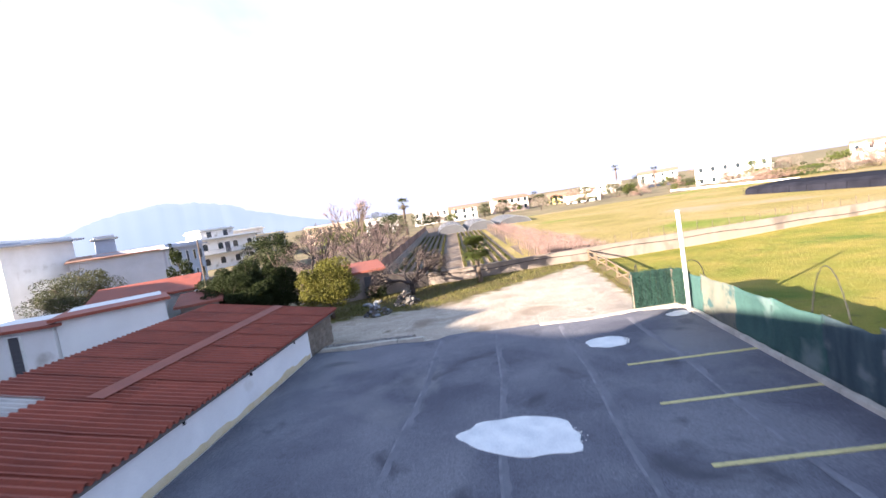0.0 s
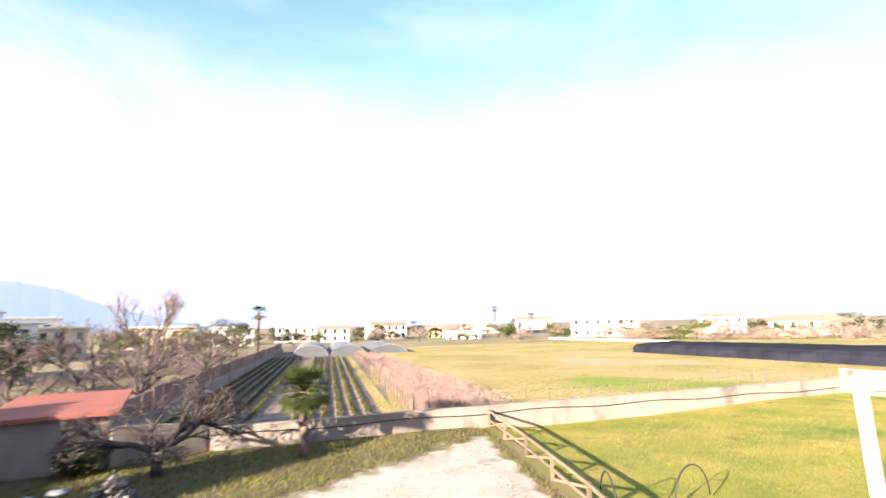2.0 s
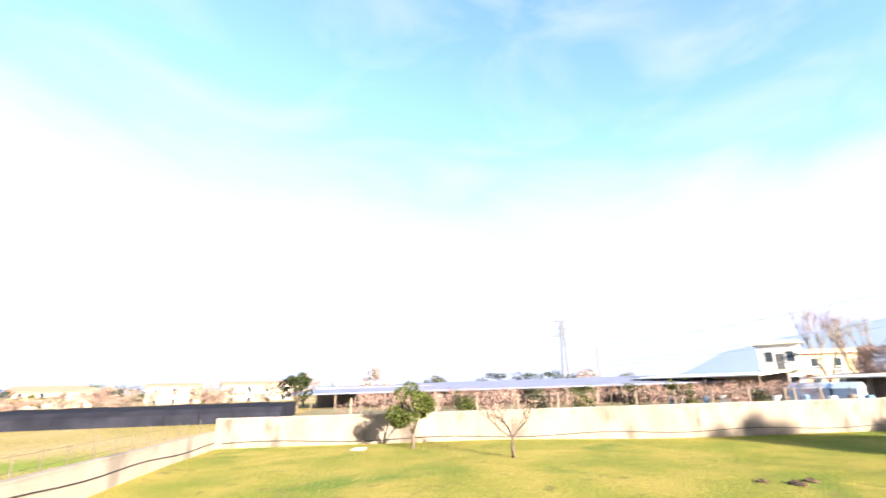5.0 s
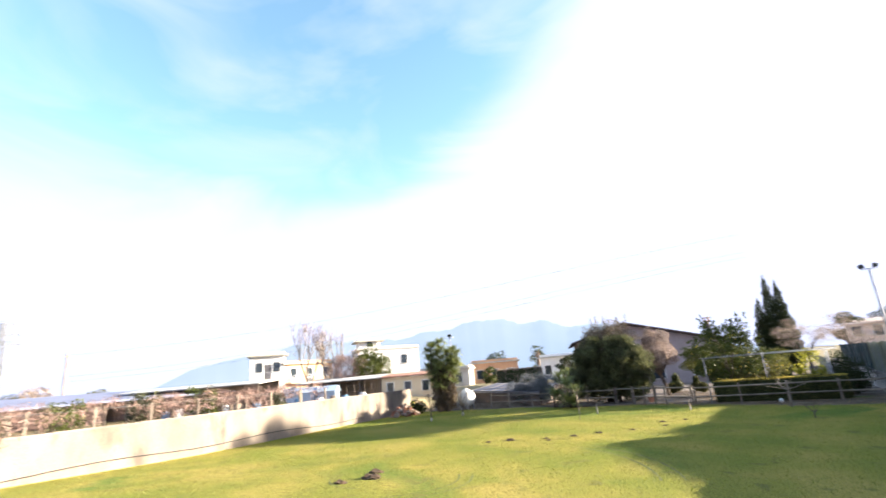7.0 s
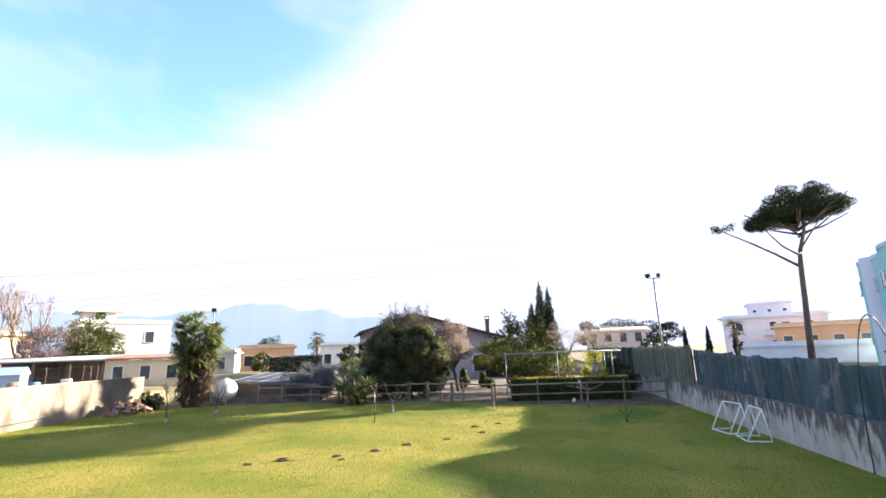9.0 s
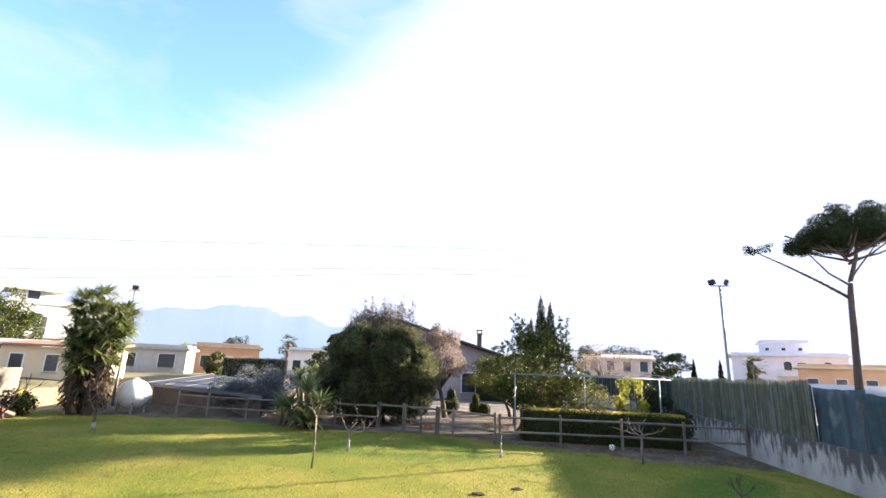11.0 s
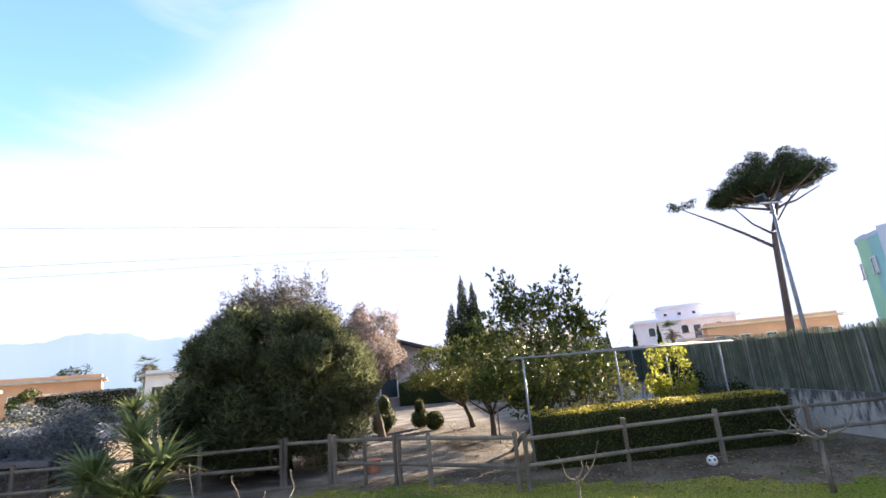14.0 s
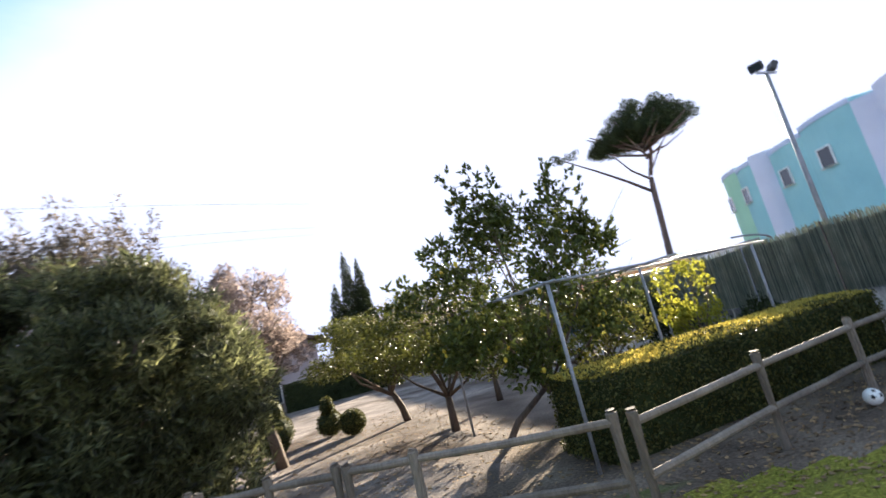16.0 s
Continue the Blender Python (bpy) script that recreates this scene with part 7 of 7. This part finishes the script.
for x, y, h, r, m in ((-23.7, 46.9, 5.7, 1.9, L_DARK), (-26.6, 35.3, 5.3, 1.0, L_DARK), (-26, 50, 4.4, 2.4, L_OLIVE), (-30, 60, 4.6, 2.4, L_DARK), (-36, 66, 4.6, 2.2, L_OLIVE), (-24, 66, 4.2, 2.4, L_CITRUS), (-20, 78, 4.2, 2.6, L_DARK), (-26, 84, 4.6, 2.6, L_CITRUS), (-33, 92, 5.2, 2.8, L_DARK), (-21, 96, 4.6, 2.8, L_OLIVE), (-24, 108, 6.0, 3.0, L_DARK), (-28, 116, 7.0, 3.4, L_DARK), (-36, 120, 6.0, 3.2, L_CITRUS), (-44, 108, 5.5, 3.0, L_OLIVE), (-20, 130, 5.0, 2.8, L_DARK)):
    crown_tree((x, y, .2), "garden tree with dense crown among houses", h, (r, r * .9, h * .38), h * .25, .14, m, 2400, .24, clumps=14)
for x, y, h in ((-12.5, 42, 1.0), (-14.5, 47, 1.1), (-13.5, 57, 1.0), (-18.5, 60, 1.1), (-17, 68, 1.0), (-20, 50, 1.2), (-22, 56, 1.1), (-16.0, 37.5, 1.0), (-17, 74, 1.0)):
    bare_tree((x, y, .25), "leafless reddish fruit tree in a kitchen garden", 1.0 * h, .13, 1.35 * h, 3, .9, M_FIGBARK, twigs=750, twig_m=L_DARKTWIG, kids=(2, 3), forks=4, group="leafless fruit trees")
fan_palm((-21, 112, .3), "palm rising over the garden trees", 7.5, .25, 2.2, 40)
crown_tree((-14.0, 122, .2), "pale leafless tree by the tunnels", 5, (2.5, 2.5, 1.8), 1.5, .12, L_BLOSSOM, 1200, .3, clumps=12, aspect=6)
shrub((-8.8, 29.3, .25), "dark rounded shrub by the small shed", .8, .8, 1.0, L_DARK, 2400, .1)

bt = tagged(thing("garden_brush", (0, 0, 0), "tangle of dark leafless brush in the kitchen gardens", "brush", kind="stuff"))
bc = [(Vector((rnd(-27, -10.5) - .10 * (q - 36), q, rnd(.4, 1.1))), rnd(.8, 1.6), rnd(.8, 1.6), rnd(.4, .9)) for q in [36 + 60 * rnd(0, 1) ** 1.4 for _ in range(150)]]
part("canes", leaf_cloud(MB(), bc, 26000, .55, 16.0, -.5), L_DARKTWIG, bt)

# small red-roofed shed
sh = house((-11.4, 28.9), (-8.3, 30.0), 4.6, .2, 2.05, M_CONC, 1, "small grey shed with faded red roof and dark doorway", 0, "mono", MATS["pink_sheet"], over=.3, roof_h=.22, cat="shed", name="small_shed")
# flat dark slab stands for the unlit inside of the doorway
part("door", MB().box(2.0, -.03, 0, 2.75, .02, 1.55), M_SHUTTER, sh, "dark open doorway")
slab_wall("wall_yard", (-8.2, 30.0), (-5.6, 31.75), .22, 0, 1.65, 1.35, M_CONC, "stained concrete yard wall beside the shed", cap=False)

M_RUBBLE = mat("grey_rubble", (0.15, 0.14, 0.13), (0.085, 0.08, 0.076), 5, .95, .4, vary=.35)
M_SHEETW = mat("pale_plastic_sheeting", (0.26, 0.28, 0.32), (0.16, 0.175, 0.21), 3, .5, .3)
for (px, py), n, lab, ms in (((-6.0, 25.6), 80, "pile of grey stones and rubble under the bare tree", (M_RUBBLE, M_CONC)), ((-7.3, 23.6), 40, "scattered pile of boards, bags and plastic sheeting", (M_RUBBLE, M_SHEETW))):
    t = thing("rubble_pile", (px, py, gz(px, py)), lab, "rubble")
    for i in range(n):
        a, k = rnd(0, TAU), math.sqrt(rnd(0, 1))
        s = rnd(.05, .15)
        q = pose(.75 * k * math.cos(a), .6 * k * math.sin(a), max(.02, 1.1 * (1 - k) * rnd(.5, 1)), rnd(-40, 40), rnd(-40, 40), rnd(0, 360))
        part("stone", MB().box(-s, -s * .65, -s * .5, s, s * .65, s * .5, q), ms[i % 3 == 0], t)
for x, y in ((-8.7, 26.6), (-8.2, 27.2)):
    t = thing("plastic_sack", (x, y, gz(x, y)), "white plastic sack lying on the grass", "sack", "sacks")
    part("sack", MB().ball((0, 0, .08), .3, .2, .1, 12, 8, .4, x), M_SHEETW, t, smooth=True)

# ---- beyond the east wall ----
random.seed(101)
tr = thing("trellis", (0, 0, 0), "concrete vine trellis with leafless canes", "trellis")
for j, off in enumerate((1.6, 4.2, 7.0)):
    for i in range(13):
        y = 31 - i * 2.4
        x = east_x(y) + off
        part("post", MB().beam((x, y, .8), (x, y, 2.55), .10), M_WOOD, tr)
    for z in (1.7, 2.45):
        part("wire", MB().beam((east_x(31) + off, 31, z), (east_x(2.2) + off, 2.2, z), .014), M_BLACKPLASTIC, tr)
cn = tagged(thing("vine_canes", (0, 0, 0), "tangle of leafless vine canes over the trellis", "vine", kind="stuff"))
part("canes", leaf_cloud(MB(), [(Vector((east_x(y) + .3 + rnd(1.2, 7.2), y, rnd(1.9, 2.7))), .8, .8, .35) for y in [rnd(2, 32) for _ in range(120)]], 9000, .5, 20.0), L_TWIG, cn)
for x, y, h, m in ((36.5, 14.0, 2.0, L_OLIVE), (37.5, 10.5, 2.2, L_CITRUS), (36.4, 20.0, 1.8, L_OLIVE), (36.0, 24.5, 1.9, L_CITRUS), (38.5, 5.0, 1.6, L_OLIVE), (37.5, 17, 1.9, L_CITRUS)):
    shrub((x, y, .9), "bushy green shrub behind the boundary wall", .9, .9, h, m, 1500, .14)
m_lilac = mat("lilac_plastic_roof", (0.20, 0.22, 0.32), (0.16, 0.18, 0.27), .4, .8, .1)
gh = thing("long_greenhouse", (0, 0, 0), "long greenhouse with bluish plastic roof", "greenhouse")
part("roof", MB().add([(61.5, 46, 2.6), (58.5, -4, 3.0), (76, -4, 4.0), (79, 46, 3.6), (61.5, 46, 2.45), (58.5, -4, 2.85), (76, -4, 3.85), (79, 46, 3.45)], [(0, 1, 2, 3), (7, 6, 5, 4), (0, 4, 5, 1), (1, 5, 6, 2), (2, 6, 7, 3), (3, 7, 4, 0)]), m_lilac, gh)
for i in range(18):
    u = i / 17
    p = Vector((61.6, 45.8, 0)).lerp(Vector((58.7, -3.8, 0)), u)
    part("post", MB().beam((p.x, p.y, .7), (p.x, p.y, 2.5 + .4 * u), .12), M_WOOD, gh)
part("back_wall", MB().box(70, -3.5, .7, 70.2, 45, 3.3), M_CONC, gh)


def open_shed(A, B, depth, zb, zt, label, posts, roof_m, rise=.4, back=None):
    A, B = Vector(A), Vector(B)
    d = B - A
    t = thing("open_shed", (A.x, A.y, zb), label, "shed", rz=math.degrees(math.atan2(d.y, d.x)))
    w, H = d.length, zt - zb
    part("roof", MB().add([(-.3, -.5, H), (w + .3, -.5, H), (w + .3, depth, H + rise), (-.3, depth, H + rise), (-.3, -.5, H + .1), (w + .3, -.5, H + .1), (w + .3, depth, H + rise + .1), (-.3, depth, H + rise + .1)],
                          [(3, 2, 1, 0), (4, 5, 6, 7), (0, 1, 5, 4), (1, 2, 6, 5), (2, 3, 7, 6), (3, 0, 4, 7)]), roof_m, t)
    part("back_wall", MB().box(0, depth - .3, -.2, w, depth - .1, H + rise - .02), back or M_CONC, t)
    for i in range(posts):
        part("post", MB().beam((w * i / (posts - 1), 0, -.2), (w * i / (posts - 1), 0, H), .14), M_WOOD, t)


open_shed((65.2, 4.4), (54.4, -4.0), 7, .9, 3.4, "open stable shed with dark interior", 6, M_GREYSHEET)
open_shed((55.3, -9.7), (46.5, -13.4), 5, .9, 3.0, "open shed cluttered with tools and drums", 5, M_GREYSHEET)
house((46.3, -13.3), (41.0, -15.6), 4, .9, 2.95, M_CREAM, 1, "low cream outbuilding with red roof edge", 3, "mono", M_TILE, over=.3, roof_h=.35, win=(.7, 1.0), shut=True, cat="outbuilding", name="outbuilding")
m_bluetank = mat("blue_plastic", (0.12, 0.25, 0.42), (0.09, 0.19, 0.34), 2, .5, .05)
m_bluepale = mat("pale_blue_sheet", (0.36, 0.46, 0.60), (0.30, 0.38, 0.50), 1.5, .6, .1)
for i, (x, y) in enumerate(((50.6, -5.4), (49.4, -6.2), (47.6, -7.2))):
    t = thing("tool_hut", (x, y, .9), "small pale blue plastic hut with ridge roof", "hut", "tool huts", rz=-145)
    part("wall", MB().box(-.85, -.8, 0, .85, .8, 1.35), m_bluepale, t)
    part("roof", MB().add([(-.95, -.9, 1.3), (.95, -.9, 1.3), (.95, 0, 1.8), (-.95, 0, 1.8), (-.95, .9, 1.3), (.95, .9, 1.3)], [(0, 1, 2, 3), (3, 2, 5, 4), (0, 3, 4), (1, 5, 2), (0, 4, 5, 1)]), m_bluepale if i else m_bluetank, t)
for i in range(14):
    x, y = 55.5 - i * 1.0 + rnd(-.3, .3), 4.5 - i * .85 + rnd(-.3, .3)
    t = thing("plastic_drum", (x, y, .9), "plastic drum standing by the sheds", "drum", "drums")
    h = rnd(.7, 1.0)
    part("drum", MB().tube([(0, 0, 0), (0, 0, .06), (0, 0, h - .06), (0, 0, h)], [.27, .3, .3, .26], 14), (m_bluetank, M_WHITEPAINT, M_PALEBARK)[i % 3], t)
stakes("yard_fence", (36.0, 1.0, .9), (46.0, -13.0, .9), 8, 1.7, "thin stake and wire fence before the sheds", "", r=.03, wires=(.6, 1.2, 1.65))
for x, y, k in ((57.0, -12.4, 1.0), (55.4, -14.4, .9)):
    bare_tree((x, y, .8), "tall leafless pinkish tree behind the sheds", 1.8 * k, .17, 2.3 * k, 4, .38, M_PALEBARK, twigs=700, up=.5, twig_m=L_TWIG, kids=(2, 3))
crown_tree((54.3, -15.8, .8), "round leafless reddish tree behind the sheds", 5.7, (2.3, 2.3, 2.1), 1.4, .14, L_TWIG, 9500, .3, clumps=20, aspect=10, base_n=.4)
crown_tree((52.6, -18.0, .8), "dense green tree beside the white house", 6.1, (2.1, 2.0, 2.4), 1.4, .16, L_CITRUS, 9000, .2, clumps=18, base_n=.3)
hedge((42.7, -31.4, .3), 5.8, 1.5, 2.6, L_BLOSSOM, 3500, .16, "tall brownish hedge beside the drive", rz=186)
for x, y, h, r, m in ((99, 20, 5.2, 3.5, L_DARK), (98.6, 14, 5.4, 3.5, L_DARK), (98, 8, 5.4, 3.4, L_DARK), (97, 3, 5.2, 3.2, L_BLOSSOM), (96, -4, 4.6, 2.5, L_OLIVE), (76, 38, 5.6, 2.4, L_BLOSSOM), (73.5, 48, 5.4, 2.2, L_BLOSSOM), (60, 44, 4.8, 2.0, L_DARK), (84, 30, 4.4, 2.2, L_OLIVE), (90, 60, 4.6, 3.0, L_BLOSSOM), (98, 76, 4.4, 3.2, L_BLOSSOM), (92, 92, 4.4, 2.6, L_TWIG), (100, 100, 4.2, 3.0, L_TWIG), (74, 108, 5.0, 2.2, L_CITRUS), (80, 150, 6.5, 3, L_CITRUS), (62, 206, 6.5, 3.2, L_DARK), (54, 214, 6.0, 3.4, L_BLOSSOM), (42, 206, 5.4, 3.2, L_BLOSSOM), (38, 196, 5.4, 3.0, L_OLIVE), (90, 205, 6, 3, L_DARK), (20, 205, 6.5, 3.0, L_DARK), (14, 190, 5, 3, L_OLIVE), (30, 176, 5, 3, L_BLOSSOM), (42, 160, 4.4, 2.8, L_BLOSSOM), (4, 170, 5, 2.6, L_DARK), (104, 140, 6, 3, L_TWIG), (118, 110, 5.4, 3, L_BLOSSOM), (46, -36, 3.2, 1.4, L_CITRUS), (60, -62, 7, 2.2, L_DARK), (66, -60, 5.5, 2.2, L_YELLOW), (52, -66, 6, 2.2, L_OLIVE), (36, -40, 3.8, 1.8, L_DARK), (31, -34, 4.0, 2.0, L_DARK), (28, -28, 4.6, 2.2, L_DARK), (-2, -44, 4, 1.6, L_DARK)):
    crown_tree((x, y, .1), "distant tree with uneven crown", h, (r, r * .9, h * .36), h * .3, .16, m, 1300, .34, clumps=13, limbs=5)
random.seed(131)
for i in range(46):
    a = radians(-62 + 74 * (i + rnd(0, .8)) / 46)
    d = rnd(128, 205)
    x, y = 8 + d * math.sin(-a), d * math.cos(a)
    h, r = rnd(2.6, 5.2), rnd(1.6, 3.4)
    crown_tree((x, y, -.2), "distant tree with uneven crown", h, (r, r, h * .38), h * .25, .14, (L_DARK, L_OLIVE, L_TWIG, L_CITRUS, L_BLOSSOM)[i % 5], 700, .4, clumps=10, limbs=3)
for i in range(30):
    u = i / 29
    x, y = 54 + 62 * u + rnd(-4, 4), 120 - 62 * u + rnd(-8, 8)
    h, r = rnd(2.2, 4.2), rnd(2.2, 4.0)
    crown_tree((x, y, -.1), "leafless pinkish thicket beyond the meadow", h, (r, r, h * .42), h * .2, .1, L_TWIG if i % 3 else L_BLOSSOM, 800, .55, clumps=10, limbs=3, aspect=9, group="far thicket")
fan_palm((65.6, 252, 0), "tall palm over the far houses", 12.2, .35, 2.4, 30)
fan_palm((69, 206, 0), "palm over the far houses", 7.5, .3, 2.0, 30)
fan_palm((49, -58, .3), "palm beyond the low houses", 5.5, .25, 1.8, 30)


def pylon(x, y, h):
    t = thing("power_pylon", (x, y, 0), "tall steel lattice power pylon", "pylon")
    def c(k, z):
        w = 1.0 * (1 - z / h * .75)
        return Vector(((-w, w)[k in (1, 2)], (-w, w)[k > 1], z))
    zs = [h * (1 - .86 ** i) / (1 - .86 ** 12) for i in range(13)]
    leg = MB()
    for k in range(4):
        leg.beam(c(k, 0), c(k, h), .22)
    part("leg_frame", leg, M_PYLON, t)
    br = MB()
    for a, b in zip(zs, zs[1:]):
        for k in range(4):
            br.beam(c(k, a), c((k + 1) % 4, b), .12)
    part("lattice", br, M_PYLON, t)
    for z, w in ((h * .78, 3.0), (h * .88, 2.6), (h * .98, 2.0)):
        part("cross_arm", MB().beam((-w * .3, -w, z), (w * .3, w, z), .2).beam((-w * .3, -w, z), (0, 0, z + .9), .12).beam((w * .3, w, z), (0, 0, z + .9), .12), M_PYLON, t)


pylon(148, -3, 21.5)
wl = thing("overhead_cables", (0, 0, 0), "thin overhead cables across the sky", "cable")
for dz, dx in ((12.9, 0), (10.4, .4), (9.9, -.4)):
    part("cable", MB().tube([(79 - 66 * k / 20, 5 - 51.6 * k / 20 + dx, dz - 4.4 + 9.0 * k / 20 - 2.4 * math.sin(math.pi * k / 20) * (1 - k / 20)) for k in range(21)], .007, 4), M_BLACKPLASTIC, wl)
up = thing("utility_pole", (79, 5, .8), "tall utility pole behind the greenhouse", "pole")
part("pole", MB().tube([(0, 0, 0), (0, 0, 7.9)], [.14, .1], 8), M_WOOD, up)
part("crossarm", MB().beam((0, -.6, 7.6), (0, .6, 7.6), .1), M_WOOD, up)
up = thing("utility_pole", (-31, 45, .4), "slim utility pole between the houses", "pole")
part("pole", MB().tube([(0, 0, 0), (0, 0, 6.6)], [.10, .07], 8), M_STAKE, up)

# ---- mountains ----
def mountains():
    m = bpy.data.materials.new("mountain_haze_glow")
    m.use_nodes = True
    nt = m.node_tree
    b = nt.nodes["Principled BSDF"]
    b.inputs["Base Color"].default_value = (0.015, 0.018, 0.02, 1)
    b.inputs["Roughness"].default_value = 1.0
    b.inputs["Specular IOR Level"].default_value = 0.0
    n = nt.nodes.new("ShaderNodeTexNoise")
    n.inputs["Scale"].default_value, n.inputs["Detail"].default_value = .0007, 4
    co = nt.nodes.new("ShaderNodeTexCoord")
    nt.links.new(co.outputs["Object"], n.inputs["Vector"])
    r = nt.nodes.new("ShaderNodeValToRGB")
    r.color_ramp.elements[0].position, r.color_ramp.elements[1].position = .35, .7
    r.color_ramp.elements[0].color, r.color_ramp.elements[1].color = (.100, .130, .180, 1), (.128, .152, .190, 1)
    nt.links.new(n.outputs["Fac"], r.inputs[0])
    # distance haze is painted in: the slopes glow pale blue by emission
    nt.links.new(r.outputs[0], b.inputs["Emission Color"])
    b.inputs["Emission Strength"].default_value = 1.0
    for lo, hi, peaks, nm in ((14, 62, ((36, 8, 200), (30, 5, 70), (44, 8, 90), (24, 6, 70)), "hazy blue mountain beyond the houses"),
                              (-185, -104, ((-117, 5, 90), (-127, 9, 235), (-137, 7, 90), (-149, 11, 310), (-165, 9, 170)), "hazy blue mountain range under white cloud")):
        mb = MB()
        k = 160
        for i in range(k + 1):
            az = radians(lo + (hi - lo) * i / k)
            a = math.degrees(az)
            h = sum(p[2] * math.exp(-((a - p[0]) / p[1]) ** 2) for p in peaks)
            h *= min(1, i / 12, (k - i) / 12)
            h *= 1 + .10 * noise.noise(Vector((a * .35, 1, 0))) + .04 * noise.noise(Vector((a * 1.6, 2, 0)))
            for d, f in ((2700, 0), (2900, .55), (3100, .9), (3300, 1.0), (3800, 0)):
                mb.v.append((-math.sin(az) * d, math.cos(az) * d, h * f * d / 3000 - 2 + (14 * noise.noise(Vector((a * .8, d * .002, 4))) if 0 < f < 1 else 0)))
        for i in range(k):
            for j in range(4):
                mb.f.append((i * 5 + j, i * 5 + 5 + j, i * 5 + 6 + j, i * 5 + j + 1))
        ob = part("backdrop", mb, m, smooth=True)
        tagged(ob, nm, "mountain", kind="structure")


mountains()

# ---- grass blades ----
def blades(name, n, area, size, m, label, keep=None):
    rs = np.random.RandomState(9)
    x, y = rs.uniform(area[0], area[1], n), rs.uniform(area[2], area[3], n)
    mb = MB()
    a = rs.uniform(0, TAU, n)
    s = size * rs.uniform(.5, 1.3, n)
    lx, ly = rs.normal(0, .35, n), rs.normal(0, .35, n)
    for i in range(n):
        if keep and not keep(x[i], y[i]):
            continue
        z = gz(x[i], y[i]) - .01
        dx, dy = math.cos(a[i]) * s[i] * .13, math.sin(a[i]) * s[i] * .13
        o = len(mb.v)
        mb.v += [(x[i] - dx, y[i] - dy, z), (x[i] + dx, y[i] + dy, z), (x[i] + lx[i] * s[i], y[i] + ly[i] * s[i], z + s[i])]
        mb.f.append((o, o + 1, o + 2))
    ob = part(name, mb, m)
    tagged(ob, label, "grass", kind="stuff")


L_GRASS = mat("grass_blade", (0.255, 0.248, 0.046), (0.16, 0.195, 0.034), .5, .6, 0, isl=.45, trans=.35)
blades("lawn_grass", 165000, (6.7, 36, -8, 14), .05, L_GRASS, "short mown lawn grass", keep=lambda x, y: x < east_x(y) - .3 and y > lawn_edge(x) + .6 * noise.noise(Vector((x * .9, y * .9, 0))))
# paler northern blades, keeping step with the brightened ground colour there
L_GRASSY = mat("pale_north_grass_blade", (0.265, 0.25, 0.075), (0.19, 0.185, 0.046), .5, .6, 0, isl=.45, trans=.4)
blades("lawn_grass", 135000, (6.7, 35, 14, 37.4), .05, L_GRASSY, "short yellowish lawn grass", keep=lambda x, y: x < east_x(y) - .3 and y < north_y(x) - .3)
L_WEED = mat("weed_blade", (0.175, 0.155, 0.05), (0.115, 0.105, 0.035), .5, .7, 0, isl=.5, trans=.4)
blades("weeds", 60000, (-18, 6.7, 18, 33.5), .12, L_WEED, "rough weeds and grass over the yard", keep=lambda x, y: y < north_y(x) - .2 and weedy(x, y) + .5 * noise.noise(Vector((x * .9, y * .9, 3))) > .15)

# trees standing among the far houses
random.seed(171)
homes = [o.location for o in bpy.data.objects if o.parent is None and o.name.startswith(("house", "screened"))]
for i in range(58):
    b, dist = math.radians(-16 + 72 * (i + rnd(-.4, .4)) / 57), rnd(128, 205)
    x, y = dist * math.sin(b), dist * math.cos(b)
    if any((x - h.x) ** 2 + (y - h.y) ** 2 < 15 ** 2 for h in homes):
        continue
    k = i * 7 % 5
    h = rnd(3.2, 6.4)
    r = h * rnd(.5, .85)
    crown_tree((x, y, -.2), ("round evergreen tree among the far houses", "dark leafy tree among the far houses", "leafless pinkish tree among the far houses", "grey-green olive tree among the far houses", "leafless pale tree among the far houses")[k],
               h, (r, r * .9, h * .4), h * .2, .14, (L_CITRUS, L_DARK, L_TWIG, L_OLIVE, L_BLOSSOM)[k], 900, .45, clumps=12, limbs=4, aspect=(2, 2, 7, 3, 6)[k], group="far trees")
